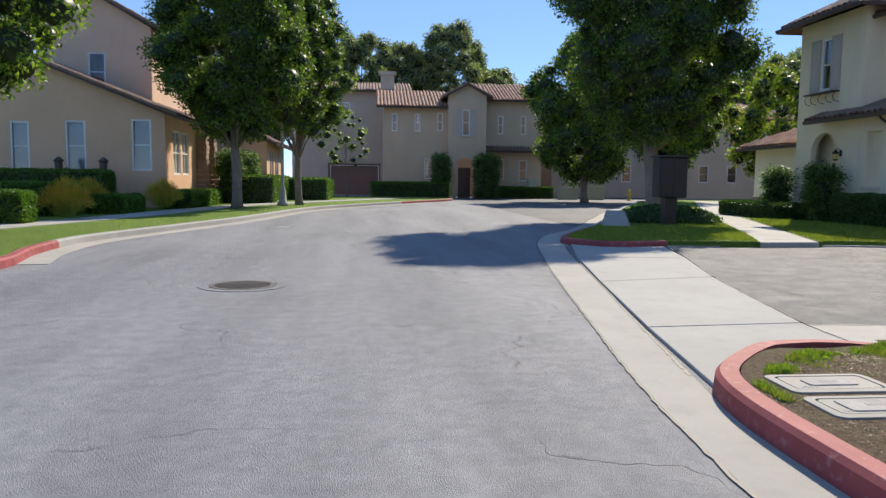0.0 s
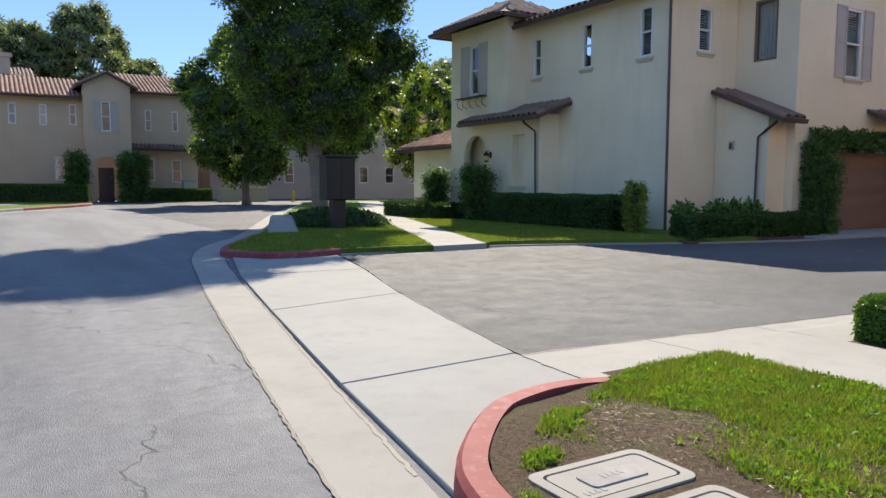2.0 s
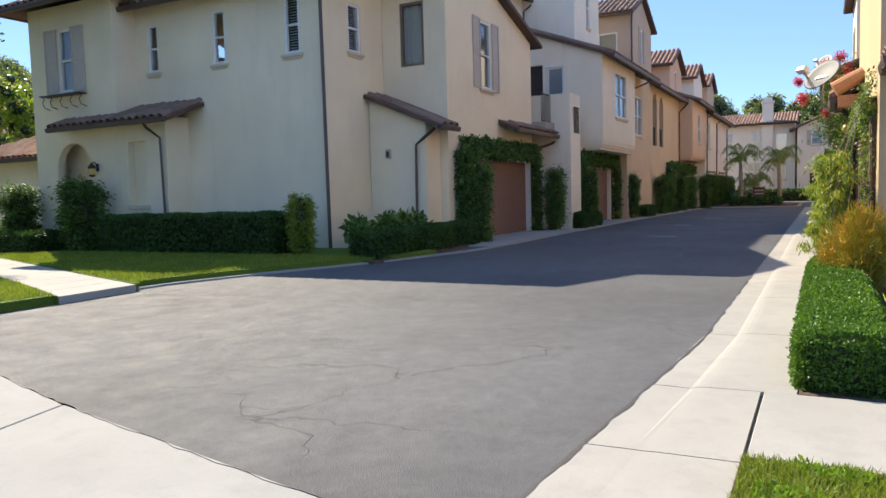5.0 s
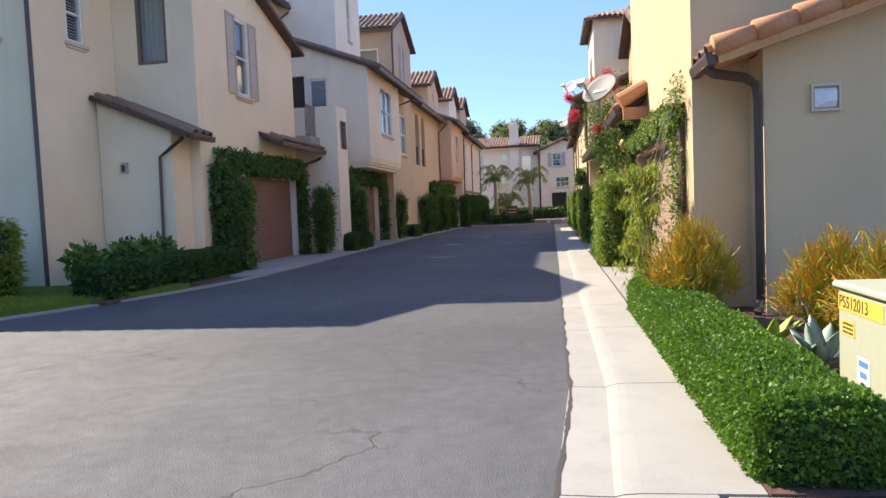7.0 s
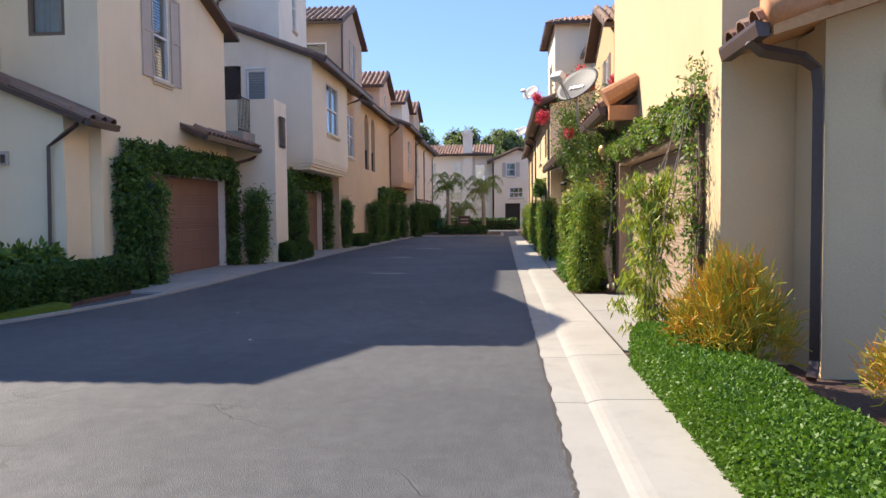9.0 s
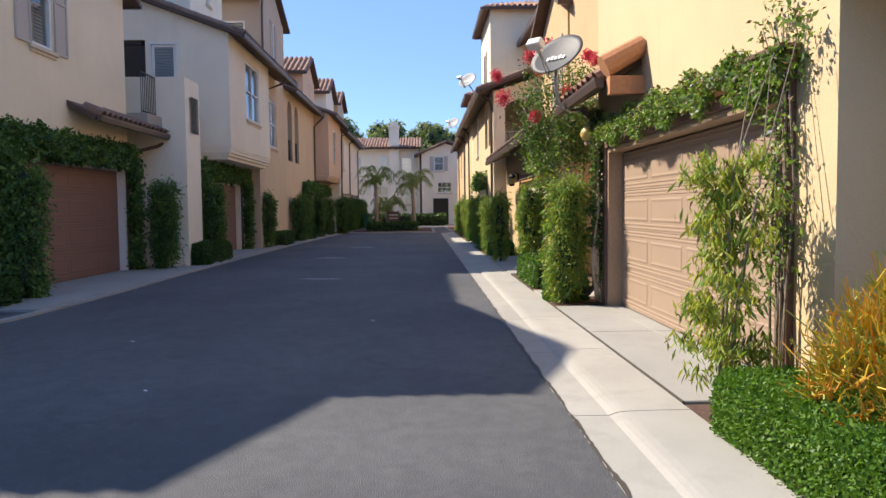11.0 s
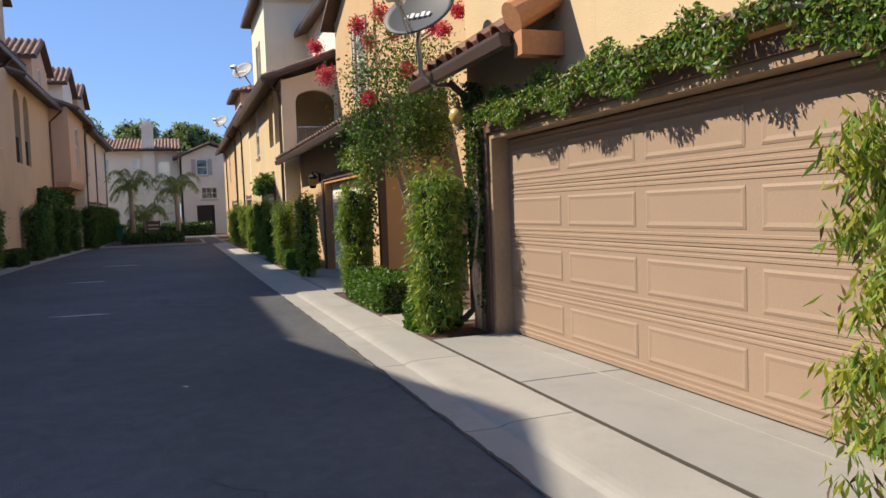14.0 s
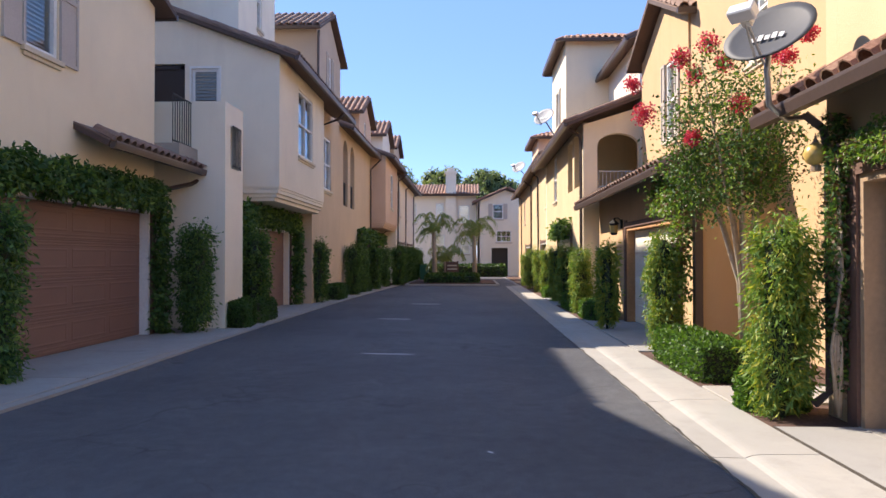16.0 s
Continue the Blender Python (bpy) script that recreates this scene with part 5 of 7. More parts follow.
# ---- south row ----
hr = thing("house", "sunlit yellow stucco house with a tan garage door", "house", "houses", (13.95, 6.3, 0))
c = MAT["stucco_yellow"]
volume(hr, 13.95, 20.3, -4.0, 6.3, -0.05, 7.4, c, N=[(14.7, 19.62, -0.06, 2.24), (16.9, 17.8, 5.0, 6.5)])
window(hr, "y", 6.3, 1, 16.9, 17.8, 5.0, 6.5)
garage_door(hr, 1, 6.3, 14.72, 19.6, 0.06, 2.2, MAT["door_tan"], jamb=MAT["tan_metal"], dark=0.18)
hip_roof(hr, 13.4, 20.85, -4.5, 6.8, 7.35, 1.4, TILE_C, MAT["tile_clay"])
s = Shape()
s.box(14.45, 6.302, 2.402, 19.9, 6.4, 2.54)
part("lintel", s, MAT["trim_orange"], hr, "weathered orange stucco lintel", bevel=0.02)
s = Shape()
s.box(14.4, 6.302, 2.541, 19.8, 6.46, 2.57)
part("planter_ledge", s, MAT["trim_brown"], hr)
wall(hr, "x", 13.35, -1, -4.0, 5.65, -0.05, 2.95, c, slope=(5.9, 2.98))
wall(hr, "y", 5.65, 1, 13.571, 13.94, -0.05, 2.95, c)
wall(hr, "y", -4.0, -1, 13.571, 13.94, -0.05, 5.9, c)
roof_plane(hr, (13.94, 6.22, 2.9), (12.98, 6.22, 2.9), (0, -9.6, 2.95), TILE_C, MAT["tile_clay"], single=True, under=MAT["trim_orange"])
s = Shape()
s.prism([(12.95, 6.2, 2.78), (12.95, 6.2, 2.9), (12.95, -3.4, 5.85), (12.95, -3.4, 5.66)], (0.05, 0, 0))
part("verge_board", s, MAT["trim_orange"], hr)
for k in range(23):
    y0 = 6.24 - 0.42 * k
    s = Shape()
    s.tube([(13.0, y0, 2.965 + 0.129 * k), (13.0, y0 - 0.44, 3.085 + 0.129 * k)], [0.125, 0.1], 10)
    part("verge_tile", s, MAT["terracotta"], hr, smooth=True)
downspout(hr, [(13.2, 6.3, 2.8), (13.22, 6.2, 2.72), (13.28, 5.85, 2.66), (13.3, 5.74, 2.58), (13.3, 5.72, 2.4), (13.3, 5.72, 0.2), (13.22, 5.78, 0.06)], 0.055)
# shed roof past the garage
roof_plane(hr, (20.8, 6.75, 3.0), (18.15, 6.75, 3.0), (0, -0.75, 0.42), TILE_C, MAT["tile_clay"], single=True)
s = Shape()
s.tube([(18.05, 6.78, 3.1), (18.06, 6.3, 3.36)], [0.14, 0.12], 12)
s.box(17.98, 6.3, 2.78, 18.14, 6.72, 2.99)
part("roof_verge", s, MAT["terracotta"], hr, "clay verge tile and bracket")
downspout(hr, [(20.1, 6.6, 2.9), (20.05, 6.45, 2.75), (20.05, 6.4, 2.5), (20.05, 6.4, 0.3), (20.12, 6.52, 0.16)], 0.05)

hs = thing("house", "orange stucco row house with a projecting garage", "house", "houses", (24.9, 6.1, 0))
c = MAT["stucco_orange"]
volume(hs, 20.31, 29.4, -4.0, 4.9, -0.05, 8.2, c, N=[(21.6, 22.5, 4.9, 6.6), (25.2, 26.1, 4.9, 6.6)])
window(hs, "y", 4.9, 1, 21.6, 22.5, 4.9, 6.6, cols=2)
window(hs, "y", 4.9, 1, 25.2, 26.1, 4.9, 6.6, cols=2)
hip_roof(hs, 19.9, 29.8, -4.5, 5.4, 8.1, 1.5, TILE_C, MAT["tile_clay"])
volume(hs, 24.9, 34.1, -2.0, 6.1, -0.05, 3.3, c, N=[(26.1, 30.3, -0.06, 2.2)])
garage_door(hs, 1, 6.1, 26.12, 30.28, 0.06, 2.16, MAT["stucco_white"], jamb=MAT["trim_orange"])
s = Shape()
s.box(24.82, 6.08, -0.05, 24.98, 6.2, 3.05)
part("corner_post", s, MAT["brown_metal"], hs)
roof_plane(hs, (34.3, 6.7, 3.02), (24.85, 6.7, 3.02), (0, -1.9, 0.75), TILE_B, MAT["tile_brown"], single=True)
volume(hs, 29.41, 33.8, -2.0, 4.95, 3.2, 7.0, c, N=[(30.4, 31.3, 4.4, 6.3)], slopes={"N": (7.0, 7.0, (31.6, 7.9))})
window(hs, "y", 4.95, 1, 30.4, 31.3, 4.4, 6.3, shutters=0.3)
gable_roof(hs, 29.05, 34.15, -2.0, 5.3, 6.95, 1.1, TILE_B, MAT["tile_brown"])
lantern("black iron lantern beside a garage door", (30.9, 6.11, 2.35), (0, 1, 0))

ht = thing("house", "cream stucco row house with an arched balcony and tower", "house", "houses", (34.4, 6.5, 0))
c, y_ = MAT["stucco_cream"], MAT["stucco_yellow"]
wall(ht, "x", 34.4, -1, 0, 6.5, -0.05, 5.35, c, [(4.9, 6.1, 3.55, 5.15, 0.35)], slope=(7.4, 5.4))
wall(ht, "y", 6.5, 1, 34.621, 44.779, -0.05, 5.5, y_, [(35.2, 36.3, 3.7, 5.35), (36.7, 37.8, 3.7, 5.35), (37.0, 40.4, -0.05, 2.3), (41.0, 42.0, 3.7, 5.4)])
wall(ht, "x", 45.0, 1, 0, 6.5, -0.05, 5.5, c)
wall(ht, "y", 4.1, 1, 34.63, 38.4, 3.4, 6.4, y_, [(35.2, 36.1, 3.5, 5.1), (36.7, 38.0, 4.0, 5.2)])
window(ht, "y", 4.1, 1, 36.7, 38.0, 4.0, 5.2, cols=2)
s = Shape()
s.box(34.65, 4.1, 3.38, 38.5, 6.28, 3.5)
part("balcony_floor", s, MAT["concrete"], ht)
s = Shape()
s.box(38.4, 4.1, 3.4, 38.55, 6.28, 6.2)
part("balcony_wall", s, y_, ht)
s = Shape()
s.box(35.2, 3.95, 3.5, 36.1, 4.0, 5.1)
part("balcony_door", s, MAT["door_dark"], ht)
railing(ht, (34.45, 4.95, 0), (34.45, 6.05, 0), 3.55, 4.05, MAT["white_rail_sun_fleck"])
window(ht, "y", 6.5, 1, 41.0, 42.0, 3.7, 5.4)
garage_door(ht, 1, 6.5, 37.02, 40.38, 0.06, 2.2, MAT["stucco_white"])
roof_plane(ht, (45.3, 7.0, 5.42), (34.1, 7.0, 5.42), (0, -3.6, 1.35), TILE_B, MAT["tile_brown"])
downspout(ht, [(34.5, 6.9, 5.3), (34.5, 6.6, 5.1), (34.5, 6.56, 4.9), (34.5, 6.56, 0.1)])
volume(ht, 40.0, 46.0, -2, 3.6, 5.0, 9.6, MAT["stucco_white"], W=[(1.6, 2.4, 7.0, 8.8)])
window(ht, "x", 40.0, -1, 1.6, 2.4, 7.0, 8.8)
roof_plane(ht, (46.5, 4.1, 9.5), (39.6, 4.1, 9.5), (0, -3, 1.2), TILE_B, MAT["tile_brown"])
volume(ht, 46.01, 51.5, 1.0, 5.5, 5.0, 11.3, c, N=[(48.3, 49.2, 7.9, 9.6)])
window(ht, "y", 5.5, 1, 48.3, 49.2, 7.9, 9.6, shutters=0.35)
hip_roof(ht, 45.6, 51.9, 0.6, 5.9, 11.25, 0.9, TILE_C, MAT["tile_clay"])

hu = thing("house", "yellow stucco row house further down the alley", "house", "houses", (45.01, 6.2, 0))
volume(hu, 45.23, 56.0, -2, 6.2, -0.05, 6.2, y_, N=[(47.0, 48.0, 3.9, 5.6), (52.0, 53.0, 3.9, 5.6), (46.5, 50.4, -0.05, 2.3)])
for x0 in (47.0, 52.0):
    window(hu, "y", 6.2, 1, x0, x0 + 1, 3.9, 5.6)
garage_door(hu, 1, 6.2, 46.5, 50.4, 0.06, 2.2, MAT["door_tan"])
roof_plane(hu, (56.3, 6.7, 6.1), (45.1, 6.7, 6.1), (0, -3.5, 1.3), TILE_B, MAT["tile_brown"])
for x in (45.6, 51.2, 55.7):
    downspout(hu, [(x, 6.7, 6.0), (x, 6.3, 5.7), (x, 6.27, 0.1)])
hv = thing("house", "orange stucco row house at the alley's end", "house", "houses", (56.01, 6.0, 0))
volume(hv, 56.02, 71.0, -2, 6.0, -0.05, 6.3, MAT["stucco_orange"], N=[(58, 59, 3.9, 5.6), (64, 65, 3.9, 5.6), (59.5, 63.3, -0.05, 2.3)])
for x0 in (58, 64):
    window(hv, "y", 6.0, 1, x0, x0 + 1, 3.9, 5.6)
garage_door(hv, 1, 6.0, 59.5, 63.3, 0.06, 2.2, MAT["door_tan"])
roof_plane(hv, (71.3, 6.5, 6.2), (55.8, 6.5, 6.2), (0, -3.5, 1.3), TILE_C, MAT["tile_clay"])
volume(hv, 58.5, 63.0, 1.0, 5.6, 6.2, 9.0, MAT["stucco_peach"])
hip_roof(hv, 58.1, 63.4, 0.6, 6.0, 8.95, 0.9, TILE_C, MAT["tile_clay"])
for x in (57.4, 66.8):
    downspout(hv, [(x, 6.5, 6.1), (x, 6.1, 5.8), (x, 6.07, 0.1)])

# house closing the alley
hw = thing("house", "pale two-storey stucco house closing the alley's end", "house", "houses", (78, 10, 0))
c = MAT["stucco_white"]
wn = [(12.2, 12.9, 4.6, 6.4), (14.6, 15.6, 4.6, 6.4), (12.1, 13.4, 1.9, 3.6), (16.5, 17.5, 4.4, 6.3), (9.9, 10.7, 1.9, 3.4), (9.9, 10.9, 4.6, 6.2)]
volume(hw, 78, 88, 9.3, 24, -0.05, 7.2, c, W=wn)
for w in wn:
    window(hw, "x", 78, -1, *w, blind="none", cols=2 if w[1] - w[0] > 1 else 1)
roof_plane(hw, (77.4, 24.5, 7.1), (77.4, 9.0, 7.1), (5, 0, 1.3), TILE_C, MAT["tile_clay"])
s = Shape()
s.box(77.6, 11.1, 0, 78.4, 12.0, 9.0).box(77.5, 11.0, 9.0, 78.5, 12.1, 9.2).box(77.7, 11.2, 9.2, 78.3, 11.9, 9.5)
part("chimney", s, c, hw)
c = MAT["stucco_pale"]
wall(hw, "x", 76.5, -1, 4.0, 9.2, -0.05, 6.4, c, [(6.6, 8.0, -0.05, 2.4), (7.0, 7.9, 4.9, 6.2), (6.3, 7.6, 2.9, 3.9)], slope=(6.4, 6.4, (6.9, 7.4)))
window(hw, "x", 76.5, -1, 7.0, 7.9, 4.9, 6.2, shutters=0.35)
window(hw, "x", 76.5, -1, 6.3, 7.6, 2.9, 3.9, cols=3, blind="none")
wall(hw, "y", 9.25, 1, 76.5, 78.2, -0.05, 6.4, c)
wall(hw, "y", 4.0, -1, 76.721, 84, -0.05, 6.4, c)
s = Shape()
s.box(76.9, 6.4, 0, 76.95, 8.2, 2.5)
part("entry_door", s, MAT["iron"], hw)
gable_roof(hw, 76.1, 84, 3.7, 9.6, 6.3, 1.25, TILE_C, MAT["tile_clay"], along="x")
wall(hw, "x", 79.5, -1, -30, 3.9, -0.05, 6.5, MAT["stucco_pale"], [(-1, 0.2, 4, 5.6), (1.5, 2.6, 4, 5.6)])
wall(hw, "x", 79.5, -1, 24.3, 50, -0.05, 6.5, MAT["stucco_pale"])

# houses across the street
hx = thing("house", "peach single-storey stucco house with a two-storey gable behind", "house", "houses", (-7.4, 33, 0))
c = MAT["stucco_apricot"]
wn = [(-13.5, -12.75, 1.55, 3.6), (-11.35, -10.55, 1.6, 3.65), (-8.75, -7.95, 1.65, 3.75)]
wall(hx, "y", 33.0, -1, -22, -7.4, 0, 4.0, c, wn, slope=(4.0, 4.0, (-13.5, 6.4)))
for w in wn:
    window(hx, "y", 33.0, -1, *w, blind="slats", sill=False)
wall(hx, "x", -7.4, 1, 33.221, 46, 0, 4.0, c, [(34.2, 35.4, 1.5, 3.4), (35.7, 36.9, 1.5, 3.4), (42.5, 43.3, 1.7, 3.5), (44.2, 45.0, 1.7, 3.5)])
for a in (34.2, 35.7):
    window(hx, "x", -7.4, 1, a, a + 1.2, 1.5, 3.4, blind="slats", cols=2, sill=False)
for a in (42.5, 44.2):
    window(hx, "x", -7.4, 1, a, a + 0.8, 1.7, 3.5, blind="none", shutters=0.3)
wall(hx, "y", 46.2, 1, -21.7, -7.4, 0, 4, c, slope=(4.0, 4.0, (-13.5, 6.4)))
wall(hx, "x", -22, -1, 33.221, 46, 0, 4, c)
roof_plane(hx, (-6.9, 32.6, 3.9), (-6.9, 46.4, 3.9), (-6.6, 0, 2.6), TILE_B, MAT["tile_brown"])
roof_plane(hx, (-22, 46.4, 3.9), (-22, 32.6, 3.9), (8.5, 0, 2.6), TILE_B, MAT["tile_brown"])
wall(hx, "y", 38.0, -1, -14.5, -9.3, 3.9, 8.4, MAT["stucco_peach"], [(-12.2, -11.4, 5.4, 7.2)], slope=(8.4, 8.4, (-11.9, 9.9)))
window(hx, "y", 38.0, -1, -12.2, -11.4, 5.4, 7.2, blind="none")
wall(hx, "x", -9.3, 1, 38.221, 45, 3.9, 8.4, MAT["stucco_peach"])
wall(hx, "x", -14.5, -1, 38.221, 45, 3.9, 8.4, MAT["stucco_peach"])
wall(hx, "y", 45.2, 1, -14.5, -9.3, 3.9, 8.4, MAT["stucco_peach"], slope=(8.4, 8.4, (-11.9, 9.9)))
gable_roof(hx, -14.9, -8.9, 37.7, 45, 8.35, 1.6, TILE_B, MAT["tile_brown"])
volume(hx, -12.0, -5.2, 46.6, 55.0, 0, 3.6, MAT["stucco_apricot"], E=[(48.2, 49.0, 1.5, 3.0), (50.6, 51.4, 1.5, 3.0)], slopes={"S": (3.6, 3.6, (-8.6, 5.2)), "N": (3.6, 3.6, (-8.6, 5.2))})
for a in (48.2, 50.6):
    window(hx, "x", -5.2, 1, a, a + 0.8, 1.5, 3.0, blind="none", shutters=0.3)
gable_roof(hx, -12.5, -4.7, 46.45, 55.4, 3.5, 1.85, TILE_B, MAT["tile_brown"])
for y in (38.5, 40.3):
    pier = Shape()
    for k in range(14):
        pier.box(-7.38, y - 0.33 + 0.01 * (k % 2), 0.1 + k * 0.24, -6.9 + 0.015 * (k % 3), y + 0.33, 0.325 + k * 0.24)
    part("brick_pier", pier, MAT["brick_red"], hx, bevel=0.012)

hy = thing("house", "two-storey tan stucco house across the street's end", "house", "houses", (2, 60, 0))
c = MAT["stucco_tan"]
wn = [(2.6, 3.05, 5.2, 6.6), (4.4, 4.85, 5.2, 6.6), (6.2, 6.65, 5.3, 6.7), (5.2, 6.3, 1.5, 3.1)]
wall(hy, "y", 60, -1, 2.0, 6.98, 0, 7.2, c, wn)
for w in wn:
    window(hy, "y", 60, -1, *w, blind="none", cols=2 if w[1] - w[0] > 1 else 1, sill=False)
wall(hy, "x", 2.0, -1, 60.221, 70, 0, 7.2, c)
wall(hy, "y", 59.2, -1, 7.0, 10.0, 0, 8.0, c, [(7.7, 9.0, 0, 3.2, True), (8.1, 8.7, 4.9, 6.9)], slope=(8.0, 8.0, (8.5, 8.9)))
window(hy, "y", 59.2, -1, 8.1, 8.7, 4.9, 6.9, shutters=0.45, blind="none")
wall(hy, "x", 10.0, 1, 59.421, 62, 0, 8.0, c)
wall(hy, "x", 7.0, -1, 59.421, 60, 0, 8.0, c)
wn = [(11.3, 11.75, 5.2, 6.7), (13.2, 13.65, 5.2, 6.7), (10.9, 11.9, 1.5, 3.2), (13.1, 13.8, 1.4, 3.1)]
wall(hy, "y", 61.5, -1, 10.01, 15.0, 0, 8.0, c, wn)
for w in wn:
    window(hy, "y", 61.5, -1, *w, blind="none", sill=False)
wall(hy, "x", 15.0, 1, 61.721, 72, 0, 8.0, c)
wall(hy, "y", 72.3, 1, 2.0, 15, 0, 8.0, c)
roof_plane(hy, (1.4, 59.4, 7.1), (7.2, 59.4, 7.1), (0, 5, 1.7), TILE_C, MAT["tile_clay"])
gable_roof(hy, 6.6, 10.4, 58.8, 66, 7.9, 1.0, TILE_C, MAT["tile_clay"])
roof_plane(hy, (9.6, 61.0, 7.9), (15.5, 61.0, 7.9), (0, 5, 1.8), TILE_C, MAT["tile_clay"])
roof_plane(hy, (10.0, 60.7, 3.8), (15.4, 60.7, 3.8), (0, 0.9, 0.4), TILE_B, MAT["tile_brown"])
s = Shape()
s.box(7.9, 60.1, 0, 8.9, 60.15, 2.4)
part("front_door", s, MAT["door_dark"], hy)
hz = thing("house", "tall taupe stucco house behind the garden", "house", "houses", (-5, 68, 0))
c = MAT["stucco_taupe"]
wn = [(-1.9, -0.9, 6.6, 8.2)]
wall(hz, "y", 68, -1, -6, 4, 0, 9.3, c, wn + [(-2.6, 1.6, 0, 2.8)])
window(hz, "y", 68, -1, *wn[0], shutters=0.45, blind="none")
garage_door(hz, -1, 68, -2.6, 1.6, 0.05, 2.6, MAT["door_brown"])
wall(hz, "x", -6, -1, 68.221, 78, 0, 9.3, c)
wall(hz, "x", 4, 1, 68.221, 78, 0, 9.3, c)
wall(hz, "y", 78.2, 1, -6, 4, 0, 9.3, c)
roof_plane(hz, (-6.6, 67.4, 9.2), (4.6, 67.4, 9.2), (0, 5, 1.2), TILE_B, MAT["tile_brown"])
s = Shape()
s.box(1.8, 67.5, 0, 3.0, 68, 10.6).box(1.65, 67.4, 10.6, 3.15, 68.1, 10.9)
part("chimney", s, c, hz)
for x0, x1, y, z, cc in ((17, 27, 66, 6.8, "stucco_taupe"), (28.5, 40, 64, 7.0, "stucco_tan"), (41, 56, 58, 7.0, "stucco_taupe")):
    hq = thing("house", "shaded two-storey stucco house beyond the trees", "house", "houses", (x0, y, 0))
    wn = [(x0 + 1.2 + 2.6 * k, x0 + 2.1 + 2.6 * k, z_, z_ + 1.5) for k in range(int((x1 - x0 - 1) / 2.6)) for z_ in (1.4, 4.6)]
    volume(hq, x0, x1, y, y + 9, 0, z, MAT[cc], S=wn)
    for w in wn:
        window(hq, "y", y, -1, *w, blind="none", sill=False)
    hip_roof(hq, x0 - 0.5, x1 + 0.5, y - 0.5, y + 9.5, z - 0.05, 1.8, TILE_C, MAT["tile_clay"])
# ---- trees ----
def tree(label, x, y, z, trunk_r, clear, top, rad, seed, per=420, size=0.2, mats=None, share=None, n=90, lean=(0, 0), bark="bark", egg=0.42):
    """A tapered trunk with limbs and a crown of many leafy clumps inside an egg-shaped, uneven envelope."""
    rng = random.Random(seed)
    t = thing("tree", label, "tree", "trees", (x, y, z))
    s = Shape()
    h = top - z
    path = [(x + lean[0] * k + 0.05 * rng.uniform(-1, 1), y + lean[1] * k + 0.05 * rng.uniform(-1, 1), z - 0.1 + (h * 0.75) * k) for k in (0, 0.06, 0.2, 0.4, 0.65, 1.0)]
    s.tube(path, [trunk_r * 1.5, trunk_r * 1.08, trunk_r, trunk_r * 0.8, trunk_r * 0.5, 0.03], 10)
    trunk = part("trunk", s, MAT[bark], t, smooth=True)
    clumps = []
    for k in range(n):
        f = (k + rng.random()) / n
        zz = clear + (top - clear) * f
        w = math.sin(math.pi * min(1.0, (f + 0.12) ** egg * 0.98)) ** 0.6 if f < 0.98 else 0.2
        prof = max(0.18, (1 - abs((f - egg) / (1 - egg if f > egg else egg)) ** 2.2)) ** 0.5
        a = k * 2.39996 + rng.uniform(-0.5, 0.5)
        d = rad * prof * (0.5 + 0.5 * rng.random() ** 0.4) * (1 + 0.2 * math.sin(3 * a + f * 9))
        r = rad * rng.uniform(0.12, 0.3) * (0.72 + 0.4 * prof)
        d = max(0.0, d - r * 0.3)
        cx, cy = x + lean[0] * f + d * math.cos(a), y + lean[1] * f + d * math.sin(a)
        clumps.append((cx, cy, zz, r))
        if k % 5 == 0:
            zb = z + h * 0.72 * max(0.28, f * 0.8)
            limb = Shape()
            limb.tube([(x, y, zb), ((x + cx) / 2, (y + cy) / 2, (zb + zz) / 2 + 0.15), (cx, cy, zz)], [trunk_r * 0.32, trunk_r * 0.2, 0.015], 6)
            part("limb", limb, MAT[bark], trunk, smooth=True)
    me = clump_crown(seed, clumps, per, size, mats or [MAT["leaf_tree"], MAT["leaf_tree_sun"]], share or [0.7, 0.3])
    link("crown", me, t)
    return t


tree("tall dense green street tree on the lawn island", 11.3, 27.2, 0.12, 0.27, 3.0, 12.5, 3.2, 3, per=1000, size=0.115, n=190, lean=(-1.1, -0.2), egg=0.47)
tree("dense green street tree with a pale slim trunk beside the sidewalk", -4.5, 32.6, 0.13, 0.2, 3.3, 11.5, 2.9, 5, per=1000, size=0.14, n=160)
tree("slender dense green street tree on the lawn strip", -2.4, 37.2, 0.13, 0.16, 3.6, 10.5, 2.3, 6, per=1000, size=0.14, n=120)
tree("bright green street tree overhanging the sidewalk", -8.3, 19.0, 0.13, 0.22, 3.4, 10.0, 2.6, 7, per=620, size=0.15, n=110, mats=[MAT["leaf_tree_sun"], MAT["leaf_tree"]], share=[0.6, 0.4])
tree("green street tree further along the curved sidewalk", 22.0, 51.0, 0.1, 0.24, 2.8, 11.5, 3.6, 8, per=300, size=0.26, n=90)
tree("dark green street tree beyond the lawn island", 15.5, 50.5, 0.1, 0.22, 1.7, 10.8, 3.7, 9, per=420, size=0.22, n=120)
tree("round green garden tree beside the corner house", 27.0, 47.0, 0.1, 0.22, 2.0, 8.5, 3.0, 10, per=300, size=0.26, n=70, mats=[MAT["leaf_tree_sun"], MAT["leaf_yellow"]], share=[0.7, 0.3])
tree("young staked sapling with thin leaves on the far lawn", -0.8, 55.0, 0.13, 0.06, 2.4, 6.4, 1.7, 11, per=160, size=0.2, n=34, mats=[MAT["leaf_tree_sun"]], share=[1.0])
